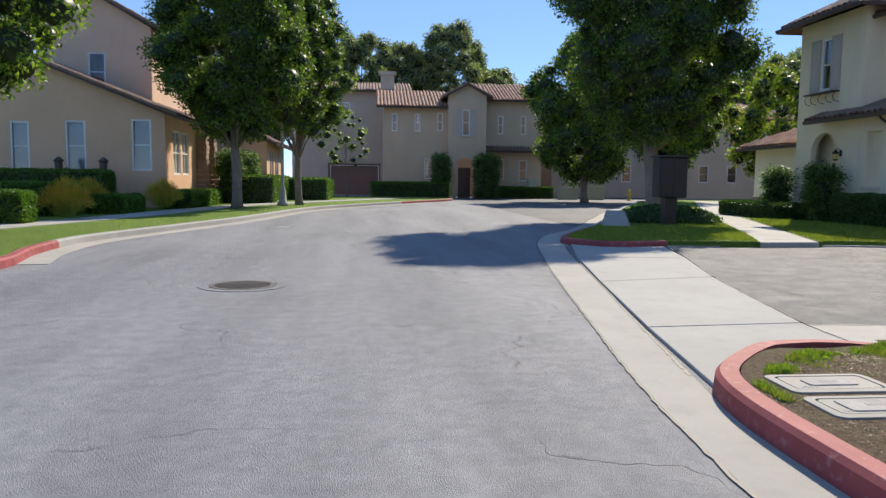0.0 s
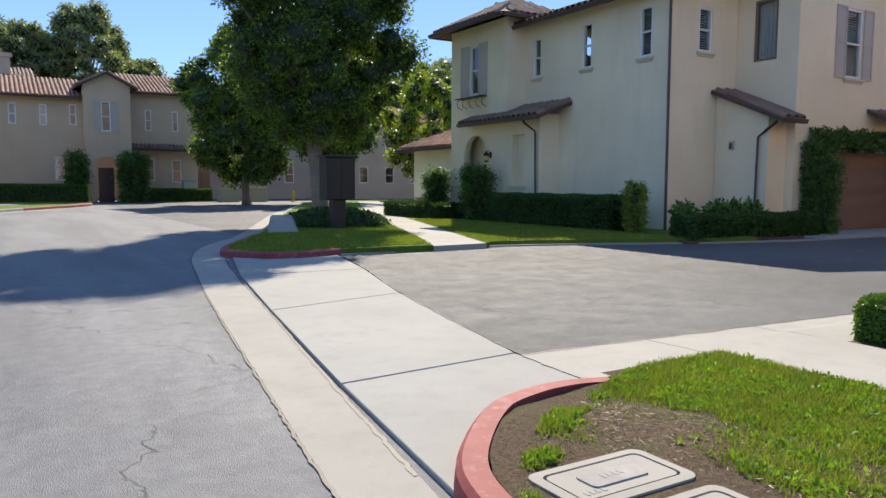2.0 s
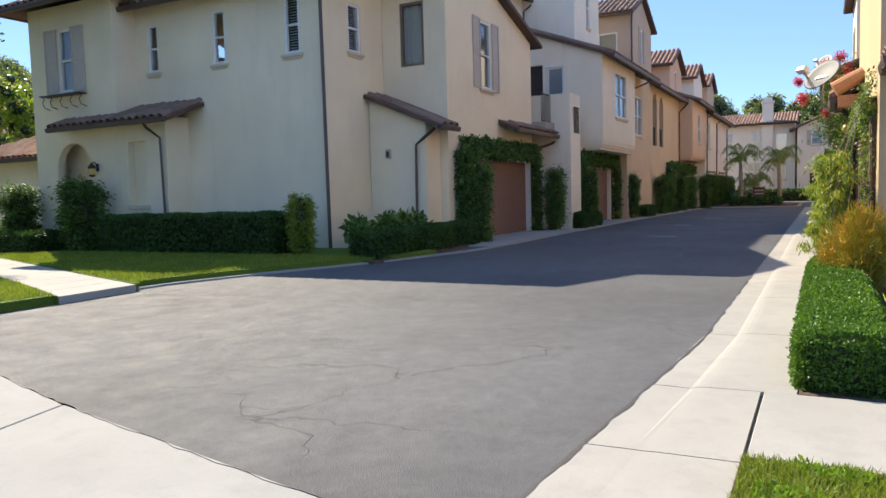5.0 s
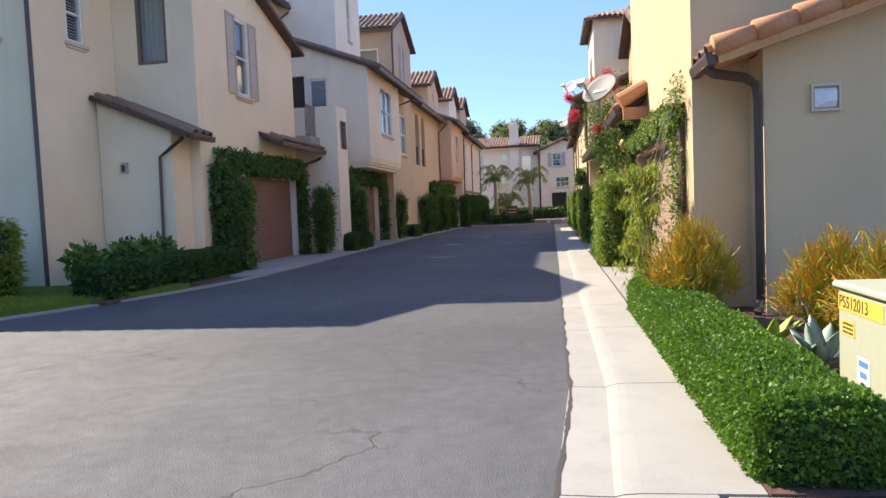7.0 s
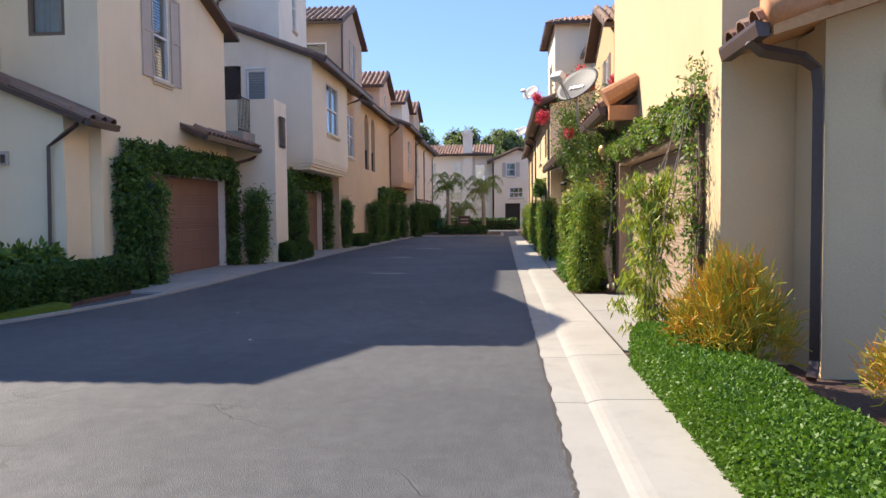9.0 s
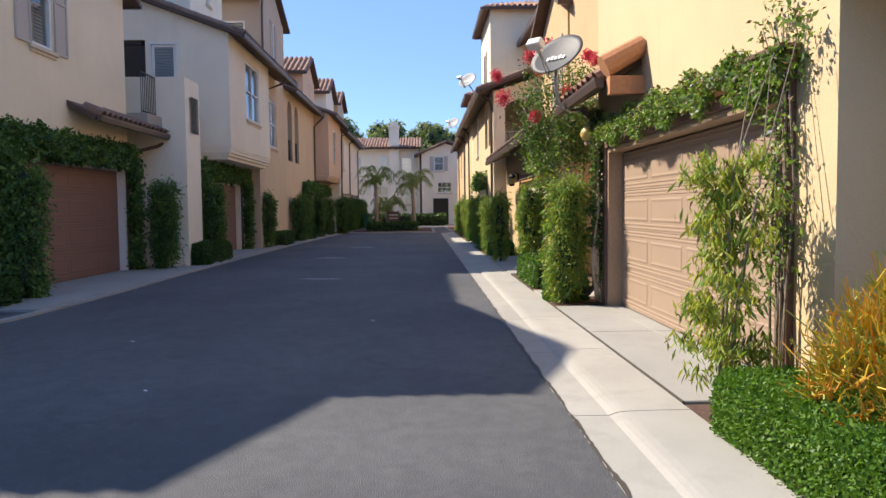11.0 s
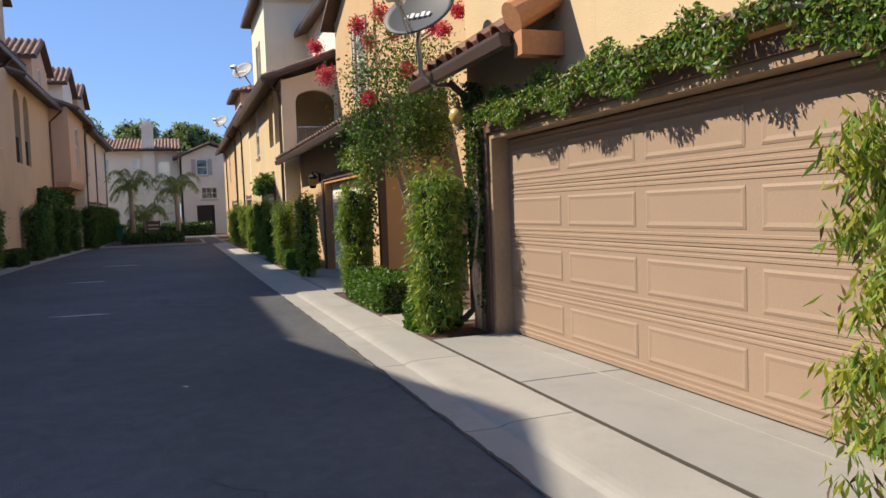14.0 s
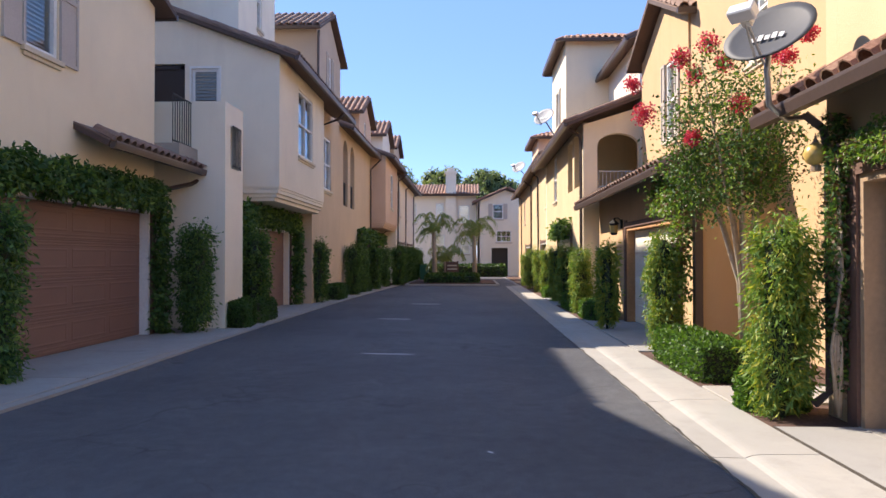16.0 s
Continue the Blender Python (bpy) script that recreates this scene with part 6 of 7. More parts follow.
far = [(-24, 92, 16, 6), (-14, 96, 17, 5.5), (-6, 98, 18.5, 5), (-0.5, 97, 19.5, 5), (5, 99, 18.5, 4.5), (11, 98, 21, 5), (17, 100, 16, 4.5), (34, 90, 16, 6), (46, 78, 15, 6), (58, 74, 16, 6), (-34, 88, 14, 6),
       (96, 8, 11.2, 3.6), (99, 13.0, 11.5, 3.6), (94, 20, 12, 4.5), (92, 28, 12, 5), (103, 2, 10, 4)]
for k, (x, y, top, r) in enumerate(far):
    tree("tall grey-green eucalyptus rising behind the roofs", x, y, 0, 0.35, top * 0.3, top, r, 40 + k, per=210, size=0.34, n=130, mats=[MAT["leaf_far"], MAT["leaf_tree"]], share=[0.9, 0.1])

# ---- hedges and shrubs ----
hedge("low clipped bright green hedge along the alley walk", (8.2, 6.5, 0.02), (13.95, 7.1, 0.42), 85000, [MAT["leaf_hedge"]], 0.027, 21)
hedge("clipped dark hedge below the corner house wall", (16.0, 18.3, 0.1), (17.0, 24.2, 1.05), 22000, [MAT["leaf_box"]], 0.07, 22)
hedge("low clipped hedge in the notch beside the garage", (15.9, 15.3, 0.05), (21.1, 16.0, 0.62), 15000, [MAT["leaf_box"]], 0.07, 23)
hedge("low green hedge beside the curving sidewalk", (15.3, 26.2, 0.1), (16.5, 30.5, 0.65), 9000, [MAT["leaf_box"]], 0.08, 24)
for k, (lo, hi) in enumerate((((-12.5, 21.3, 0.13), (-7.9, 22.3, 0.95)), ((-14.0, 25.3, 0.13), (-8.2, 26.3, 1.15)), ((-8.6, 27.2, 0.13), (-7.3, 29.6, 0.7)), ((-7.4, 32.0, 0.13), (-6.2, 38.0, 0.8)),
                              ((-15.0, 30.5, 0.13), (-9.0, 31.8, 1.6)), ((-5.8, 39.5, 0.13), (-3.9, 47.0, 1.5)), ((-4.0, 46, 0.13), (-1.6, 53.0, 1.4)), ((1.0, 57.6, 0.05), (7.0, 59.0, 1.2)), ((10.4, 59.0, 0.05), (15.4, 60.4, 0.9)))):
    hedge("clipped green garden hedge across the street", lo, hi, 16000, [MAT["leaf_tree"], MAT["leaf_hedge"]], 0.085, 30 + k, [0.3, 0.7], "garden hedges")
for k, (lo, hi) in enumerate((((22.0, 6.35, 0.02), (24.2, 7.0, 0.5)), ((20.35, 6.45, 0.02), (20.72, 7.05, 0.42)), ((30.6, 6.3, 0.02), (32.4, 6.95, 0.47)), ((33.4, 6.3, 0.02), (36.2, 6.95, 0.47)), ((40.6, 6.4, 0.02), (41.6, 7.0, 0.42)))):
    hedge("small clipped box hedge in the planting bed", lo, hi, 6500, [MAT["leaf_hedge"], MAT["leaf_box"]], 0.05, 50 + k, [0.6, 0.4], "low box hedges")
for k, (lo, hi) in enumerate((((28.6, 14.62, 0.03), (29.5, 15.0, 0.6)), ((29.7, 14.62, 0.03), (31.2, 15.3, 0.55)), ((39.2, 14.5, 0.03), (41.0, 15.0, 0.55)), ((45.6, 14.35, 0.03), (46.6, 15.0, 0.5)))):
    hedge("small shaded box hedge beside the garages", lo, hi, 4000, [MAT["leaf_box"]], 0.06, 60 + k, [1.0], "low box hedges")


def column_bush(seed, r, h, mats, share, n, size, slim=0.4, hang=0.35):
    """An upright clipped shrub: a lumpy column of leaves round a short stem and a dark heart painted as inner shade."""
    rng = np.random.default_rng(seed)
    m = 62
    z = (np.arange(m) + rng.random(m)) / m
    a = np.arange(m) * 2.39996 + rng.normal(0, 0.5, m)
    wide = r * np.clip(0.62 + 1.6 * z, 0, 1) * np.clip((1 - z) * 7 + 0.45, 0, 1) * rng.uniform(0.62, 1.0, m)
    mid = np.stack([wide * np.cos(a), wide * np.sin(a), 0.12 + z * (h - 0.16) + rng.normal(0, 0.04, m)], 1)
    pick = rng.integers(0, m, n)
    p = mid[pick] + rng.normal(size=(n, 3)) * np.array((0.25, 0.25, 0.34)) * r
    p[:, 2] = np.maximum(p[:, 2], 0.06)
    d = np.stack([np.cos(a[pick]), np.sin(a[pick]), 0.15 + 0.7 * (z[pick] > 0.9)], 1)
    # short stem and filler heart in one mesh, coloured as inner shade
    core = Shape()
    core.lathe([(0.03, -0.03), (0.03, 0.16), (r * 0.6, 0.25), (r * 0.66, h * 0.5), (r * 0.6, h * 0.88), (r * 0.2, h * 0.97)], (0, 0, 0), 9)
    return leaves("foliage", mats, p, d, size, slim, 0.5, hang, seed, share), core.mesh("stem", MAT["leaf_core_shade"])


COL = [column_bush(70 + k, 0.27, 1.8, [MAT["leaf_column"], MAT["leaf_yellow"]], [0.75, 0.25], 9000, 0.088, 0.22, 0.6) for k in range(2)]
DARK = [column_bush(80 + k, 0.32, 2.1, [MAT["leaf_ivy"], MAT["leaf_column"]], [0.65, 0.35], 8200, 0.09, 0.36, 0.5) for k in range(2)]
YEL = column_bush(90, 0.2, 1.75, [MAT["leaf_column"], MAT["leaf_yellow"]], [0.5, 0.5], 5200, 0.095, 0.26, 0.55)


def shrub(me, label, x, y, z, sx, sz, group):
    t = thing("column_shrub", label, "shrub", group, (x, y, z))
    m = Matrix.LocRotScale((x, y, z), Euler((0, 0, x * 3.1 + y)), (sx, sx, sz))
    link("foliage", me[0], t, m=m)
    link("stem", me[1], t, m=m)
    return t


SOUTH = "clipped shrubs along the south walk"
shrub(COL[0], "tall feathery green column shrub beside the garage", 20.15, 6.8, 0.02, 0.95, 1.03, SOUTH)
shrub(COL[1], "tall green column shrub beside a white garage door", 25.2, 6.6, 0.02, 0.85, 1.04, SOUTH)
shrub(YEL, "slim yellowish-green column shrub at the kerb", 28.6, 6.9, 0.02, 0.95, 1.03, SOUTH)
for k, x in enumerate((33.2, 36.4, 38.6, 41.8, 45.4, 49.2, 53.2)):
    shrub(COL[k % 2], "clipped green column shrub by the garages", x, 6.75, 0.02, 0.9, 0.97 + 0.04 * (k % 3), SOUTH)
NORTH = "clipped shrubs along the north walk"
for k, (x, y, sx, sz) in enumerate(((21.7, 15.55, 1.0, 1.05), (27.75, 15.35, 0.95, 1.0), (30.6, 15.0, 0.95, 1.0), (37.6, 14.95, 1.0, 0.95), (43.0, 14.6, 0.9, 0.95), (45.2, 14.6, 0.85, 0.9), (48.2, 14.4, 0.9, 0.95), (51.2, 14.3, 0.9, 0.95),
                                    (53.4, 13.8, 1.0, 1.0), (56.8, 13.7, 1.0, 1.0), (60.0, 13.7, 1.0, 1.0), (63.6, 13.7, 1.0, 1.0), (67.0, 13.7, 1.0, 1.0))):
    shrub(DARK[k % 2], "dark clipped column shrub beside a garage door", x, y, 0.04, sx, sz, NORTH)
shrub(DARK[0], "tall dark clipped shrub beside the arched entry", 16.4, 25.3, 0.1, 1.45, 0.92, "entry shrubs")
shrub(DARK[1], "tall dark clipped shrub beside the arched entry", 16.5, 28.3, 0.1, 1.35, 0.88, "entry shrubs")
for x, y in ((6.4, 58.6), (10.3, 58.4), (9.6, 58.0)):
    shrub(DARK[0], "dark clipped shrub before the far house", x, y, 0.0, 1.9, 1.6, "far entry shrubs")
for x, y in ((-6.0, 39.4), (-5.6, 41.2)):
    shrub(DARK[1], "dark clipped shrub beside brick piers", x, y, 0.1, 1.9, 1.25, "far entry shrubs")


def vine_band(label, boxes, mats, share, n, size, seed, hang=0.3, group="garage vines", slim=0.5, stems=()):
    """Climbing foliage that follows blocks along a wall."""
    rng = np.random.default_rng(seed)
    t = thing("climbing_vine", label, "vine", group, tuple(boxes[0][:3]))
    P = []
    vol = [(b[3] - b[0]) * (b[4] - b[1]) * (b[5] - b[2]) + 0.02 for b in boxes]
    for b, v in zip(boxes, vol):
        k = int(n * v / sum(vol))
        q = np.array(b[:3]) + rng.random((k, 3)) * (np.array(b[3:]) - np.array(b[:3]))
        w = np.sin(q[:, 0] * 6.3 + q[:, 2] * 5) * 0.06 + np.sin(q[:, 0] * 13) * 0.03
        q[:, 2] += w
        P.append(q)
    P = np.concatenate(P)
    d = rng.normal(size=P.shape)
    link("foliage", leaves("foliage", mats, P, d, size, slim, 0.7, hang, seed, share), t)
    if not stems:
        b = boxes[0]
        stems = [[(b[0] + (b[3] - b[0]) * k / 8, (b[1] + b[4]) / 2, (b[2] + b[5]) / 2 + 0.05 * math.sin(k * 2.1 + seed)) for k in range(9)]]
    if stems:
        s = Shape()
        for path in stems:
            s.tube(path, [0.028] + [0.016] * (len(path) - 2) + [0.007], 6)
        part("stem", s, MAT["bark_pale"], t, smooth=True)
    return t


iv = [MAT["leaf_ivy"], MAT["leaf_column"]]
vine_band("dark ivy trained over and beside the brown garage door", [(21.5, 15.7, 2.5, 27.3, 16.08, 3.0), (21.2, 15.6, 0.1, 22.1, 16.05, 2.6), (27.2, 15.75, 0.1, 27.6, 16.05, 2.7)], iv, [0.7, 0.3], 15000, 0.11, 101)
vine_band("dark ivy trained over a garage door below the bay", [(30.6, 15.2, 2.45, 36.6, 15.55, 2.9), (30.4, 15.1, 0.5, 31.2, 15.5, 2.5), (36.35, 15.2, 0.1, 36.8, 15.5, 2.5)], iv, [0.7, 0.3], 8000, 0.13, 102)
vine_band("dark ivy arch over a garage in the tan house", [(46.5, 14.6, 2.4, 50.6, 14.95, 2.85), (46.3, 14.6, 0.1, 46.8, 14.95, 2.6), (50.4, 14.6, 0.1, 50.8, 14.95, 2.6)], iv, [0.7, 0.3], 4000, 0.18, 103)
vine_band("dark ivy arch over a garage near the alley's end", [(51.9, 14.8, 2.4, 56.4, 15.15, 2.85)], iv, [0.7, 0.3], 1800, 0.2, 104)
vine_band("green vine hanging along the ledge over the tan garage door", [(15.2, 6.4, 2.42, 19.6, 6.52, 2.62), (14.4, 6.38, 2.26, 15.3, 6.5, 2.58), (15.8, 6.42, 2.32, 19.6, 6.5, 2.46)],
          [MAT["leaf_vine"], MAT["leaf_ivy"], MAT["leaf_dry"], MAT["flower_white"]], [0.55, 0.27, 0.14, 0.04], 12500, 0.048, 105, hang=0.5, slim=0.42)
vine_band("dark ivy climbing the garage's corner post", [(19.76, 6.34, 0.9, 19.98, 6.5, 2.8), (19.8, 6.34, 0.3, 19.93, 6.46, 1.0)], [MAT["leaf_ivy"], MAT["leaf_dry"], MAT["leaf_vine"]], [0.6, 0.25, 0.15], 3200, 0.06, 106,
          stems=[[(19.85 + 0.05 * math.sin(k), 6.42, 0.1), (19.8, 6.42 + 0.03 * k, 0.7), (19.9 - 0.04 * k, 6.42, 1.4), (19.84, 6.42, 2.5)] for k in range(4)])
vine_band("thin vine beside the white garage door", [(24.9, 6.2, 0.9, 25.35, 6.5, 2.6), (24.95, 6.25, 2.3, 26.6, 6.55, 2.85)], [MAT["leaf_column"], MAT["leaf_dry"]], [0.75, 0.25], 2200, 0.09, 107,
          stems=[[(25.3, 6.3, 0.1), (25.2 + 0.05 * k, 6.35, 1.0), (25.1, 6.3, 2.2)] for k in range(3)])
vine_band("green vine over a garage further along", [(36.8, 6.55, 2.25, 40.6, 6.85, 2.75)], [MAT["leaf_column"], MAT["leaf_ivy"]], [0.7, 0.3], 1500, 0.14, 108)
# drooping shrub trained against the wall by the near garage
rng = np.random.default_rng(5)
t = thing("climbing_shrub", "drooping yellow-green shrub trained up beside the tan garage", "shrub", "", (14.2, 6.92, 0.1))
s = Shape()
for k in range(4):
    a = k * 1.6
    s.tube([(14.2 + 0.03 * math.cos(a), 6.92 + 0.03 * math.sin(a), 0.08), (14.2 + 0.08 * math.cos(a), 6.85 + 0.06 * math.sin(a), 0.9), (14.28 + 0.2 * math.cos(a), 6.72 + 0.1 * math.sin(a), 1.7), (14.4 + 0.3 * math.cos(a), 6.5, 2.5)], [0.011, 0.008, 0.006, 0.003], 5)
part("stem", s, MAT["bark"], t, smooth=True)
P, D = [], []
for k in range(44):
    f = (k / 43) ** 0.9
    c0 = np.array([14.26 + rng.normal(0, 0.16) + 0.32 * max(0.0, f - 0.7) * (k % 3), 6.86 + rng.normal(0, 0.1), 0.28 + 1.5 * f + rng.normal(0, 0.05)])
    m = int(rng.integers(40, 120))
    P.append(c0 + rng.normal(size=(m, 3)) * np.array([0.065, 0.055, 0.045]))
    a = rng.uniform(0, 2 * np.pi, m)
    D.append(np.stack([0.55 * np.cos(a), 0.55 * np.sin(a), np.full(m, -0.75)], 1))
P, D = np.concatenate(P), np.concatenate(D)
link("foliage", leaves("foliage", [MAT["leaf_vine"], MAT["leaf_yellow"], MAT["leaf_dry"]], P, D, 0.09, 0.19, 0.22, 0.15, 6, [0.35, 0.57, 0.08]), t)
s = Shape()
for k in range(26):
    z0 = 0.5 + 1.25 * k / 25
    x1, y1 = 14.3 + rng.normal(0, 0.2), 6.86 + rng.normal(0, 0.12)
    s.tube([(14.3, 6.84, z0 - 0.25), ((14.3 + x1) / 2, (6.84 + y1) / 2, z0 + 0.05), (x1, y1, z0 - 0.06)], [0.006, 0.004, 0.002], 4)
part("twig_base", s, MAT["twig_green"], t)["kind"] = "stuff"
P = []
for k in range(30):
    zz = 0.9 + 1.95 * k / 29
    wide = 0.11 + 0.14 * max(0.0, zz - 2.0)
    P.append(np.array([14.5 + rng.normal(0, wide), 6.4 + rng.normal(0, 0.03), zz]) + rng.normal(size=(40, 3)) * np.array([0.075, 0.045, 0.075]))
P = np.concatenate(P)
link("upper_foliage", leaves("upper_foliage", [MAT["leaf_vine"], MAT["leaf_ivy"], MAT["leaf_dry"], MAT["flower_white"]], P, np.tile((0, 0.6, -0.3), (len(P), 1)), 0.055, 0.42, 0.6, 0.2, 7, [0.52, 0.3, 0.15, 0.03]), t)
s = Shape()
for k in range(7):
    x0 = 14.42 + 0.03 * k
    s.tube([(x0, 6.4, 0.05), (x0 + 0.06 * math.sin(k * 2.3), 6.38, 0.8), (x0 - 0.07 * math.cos(k * 1.7), 6.37, 1.6), (x0 + 0.1 * math.sin(k), 6.38, 2.3), (x0 + 0.15 * math.cos(k), 6.42, 2.75)], [0.012, 0.01, 0.009, 0.007, 0.004], 5)
part("vine_stem", s, MAT["bark"], t, smooth=True)

# crape myrtle
t = thing("flowering_tree", "crape myrtle with pink blossom clusters in the planting bed", "tree", "", (23.3, 6.0, 0.1))
s = Shape()
tips = []
rg = random.Random(4)
for k in range(9):
    a = k * 2 * math.pi / 9 + rg.uniform(-0.3, 0.3)
    e = (22.95 + 0.95 * math.cos(a), 6.35 + 0.75 * math.sin(a), 3.2 + rg.uniform(-0.4, 1.1))
    s.tube([(23.3, 6.0, 0.05), (23.28 + 0.05 * math.cos(a), 6.02 + 0.05 * math.sin(a), 1.2), (23.2 + 0.3 * math.cos(a), 6.1 + 0.25 * math.sin(a), 2.1), e], [0.045, 0.035, 0.024, 0.008], 7)
    tips.append(e)
part("trunk", s, MAT["bark_pale"], t, smooth=True)
rng = np.random.default_rng(14)
P = []
for k in range(70):
    e = tips[k % 9]
    f = rng.uniform(0.35, 1.0)
    c0 = np.array([23.15 * (1 - f) + e[0] * f, 6.15 * (1 - f) + e[1] * f, 2.1 * (1 - f) + e[2] * f]) + rng.normal(0, 0.16, 3)
    P.append(c0 + rng.normal(size=(190, 3)) * 0.17)
P = np.concatenate(P)
link("foliage", leaves("foliage", [MAT["leaf_ivy"], MAT["leaf_dry"], MAT["leaf_vine"]], P, np.tile((0, 0, 0.2), (len(P), 1)), 0.06, 0.5, 0.85, 0.0, 15, [0.7, 0.12, 0.18]), t)
for k, (x, y, z, r) in enumerate(((23.12, 7.4, 3.5, 0.17), (22.5, 6.33, 3.5, 0.13), (22.65, 6.89, 3.1, 0.11), (23.1, 6.9, 4.25, 0.15), (22.9, 6.6, 4.4, 0.16), (22.75, 6.45, 4.1, 0.13), (23.3, 7.5, 3.95, 0.13), (22.3, 6.0, 4.1, 0.12), (22.1, 5.9, 4.0, 0.12), (23.0, 6.75, 4.0, 0.14), (22.0, 5.7, 4.25, 0.12))):
    q, d = ball_points(rng, 520, (x, y, z), (r * 1.05, r * 1.05, r * 1.1), 0.1)
    link("blossom", leaves("blossom", [MAT["flower_pink"]], q, d, 0.034, 0.85, 0.75, 0.0, 200 + k), t)

# pencil bushes
def pencil_bush(label, x, y, z, r, h, seed):
    """Thin upright twigs fanning out, gold and rust at the tips."""
    rg = random.Random(seed)
    t = thing("pencil_bush", label, "shrub", "pencil bushes", (x, y, z))
    s1, s2, s3 = Shape(), Shape(), Shape()
    for k in range(330):
        a, f = rg.uniform(0, 2 * math.pi), rg.random() ** 0.6
        b = (x + r * 0.4 * f * math.cos(a), y + r * 0.4 * f * math.sin(a), z + h * rg.uniform(0.05, 0.3))
        e = (x + r * f * math.cos(a) * rg.uniform(0.8, 1.1), y + r * f * math.sin(a) * rg.uniform(0.8, 1.1), z + h * (1.0 - 0.55 * f * f) * rg.uniform(0.6, 1.0))
        m = tuple((p + q) / 2 + rg.uniform(-0.05, 0.05) for p, q in zip(b, e))
        s1.tube([b, m], [0.006, 0.005], 3, False)
        for j in range(7):
            e2 = tuple(q + rg.uniform(-0.11, 0.11) for q in e)
            u = rg.random()
            sh = s2 if u < 0.45 else (s1 if u < 0.8 else s3)
            st = tuple(p + (q - p) * rg.uniform(0.3, 0.85) for p, q in zip(m, e))
            bend = tuple((p + q) / 2 + rg.uniform(-0.035, 0.035) for p, q in zip(st, e2))
            sh.tube([st, bend, e2], [0.0048, 0.0044, 0.0036], 3, False)
    for nm, sh, mt in (("twig_base", s1, "twig_green"), ("gold_growth", s2, "twig_gold"), ("rust_growth", s3, "twig_rust")):
        me = bpy.data.meshes.new(nm)
        me.from_pydata(sh.v, [], sh.f)
        me.materials.append(MAT[mt])
        link(nm, me, t)
pencil_bush("golden pencil bush against the yellow wall", 12.95, 6.5, 0.02, 0.52, 1.15, 1)
pencil_bush("rust-tipped pencil bush in the mulch bed", 11.75, 5.5, 0.02, 0.5, 1.0, 2)
pencil_bush("rust-tipped pencil bush behind the utility cabinet", 10.75, 5.35, 0.02, 0.55, 1.1, 3)
shrub(YEL, "small olive-gold shrub at the corner of the house", 16.5, 17.75, 0.06, 1.2, 0.8, "entry shrubs")
for k, (x, y) in enumerate(((-7.8, 24.0), (-8.9, 28.6), (-7.0, 31.0))):
    pencil_bush("yellow shrub in the garden across the street", x, y, 0.13, 0.8, 1.25, 5 + k)


def agave(label, x, y, z, r, mat, n, seed):
    rg = random.Random(seed)
    t = thing("agave", label, "succulent", "agaves", (x, y, z))
    for k in range(n):
        a, up = k * 2.39996, rg.uniform(0.25, 1.15)
        s = Shape()
        d = Vector((math.cos(a), math.sin(a), 0))
        w = Vector((-d.y, d.x, 0))
        rows = []
        for j in range(6):
            f = j / 5
            p = Vector((x, y, z)) + d * r * f * math.cos(up) + Vector((0, 0, r * (f * math.sin(up) - 0.28 * f * f * math.cos(up)) + 0.03))
            hw = r * 0.13 * math.sin(math.pi * min(1.0, 0.25 + f * 0.75)) + 0.003
            rows.append([p - w * hw + Vector((0, 0, hw * 0.35)), p, p + w * hw + Vector((0, 0, hw * 0.35)), p - Vector((0, 0, 0.014 * (1 - f)))])
        s.add([q for r_ in rows for q in r_], [(i * 4 + c_, i * 4 + (c_ + 1) % 4, (i + 1) * 4 + (c_ + 1) % 4, (i + 1) * 4 + c_) for i in range(5) for c_ in range(4)])
        part("leaf", s, mat, t, smooth=True)
agave("lime-green agave rosette in the mulch", 10.95, 6.28, 0.05, 0.42, MAT["agave_lime"], 18, 1)
agave("grey-blue agave rosette beside the hedge", 10.4, 6.08, 0.03, 0.5, MAT["agave_blue"], 15, 2)
for k, (x, r) in enumerate(((17.0, 0.36), (18.3, 0.42), (18.9, 0.36), (19.6, 0.4))):
    t = thing("leafy_shrub", "loose leafy shrub behind the low hedge", "shrub", "shrubs in the notch", (x, 16.5, 0.06))
    q, d = ball_points(np.random.default_rng(300 + k), 420, (x, 16.5, 0.62), (r, r * 0.9, 0.36), 0.3)
    link("foliage", leaves("foliage", [MAT["leaf_column"], MAT["leaf_ivy"]], q, d, 0.17, 0.5, 0.5, 0.1, 310 + k, [0.5, 0.5]), t)
    s = Shape()
    for j in range(5):
        s.tube([(x, 16.5, 0.04), (x + 0.1 * math.cos(j * 1.3), 16.5 + 0.1 * math.sin(j * 1.3), 0.35), (x + 0.26 * math.cos(j * 1.3), 16.5 + 0.22 * math.sin(j * 1.3), 0.75)], [0.015, 0.011, 0.005], 5)
    part("stem", s, MAT["bark"], t)


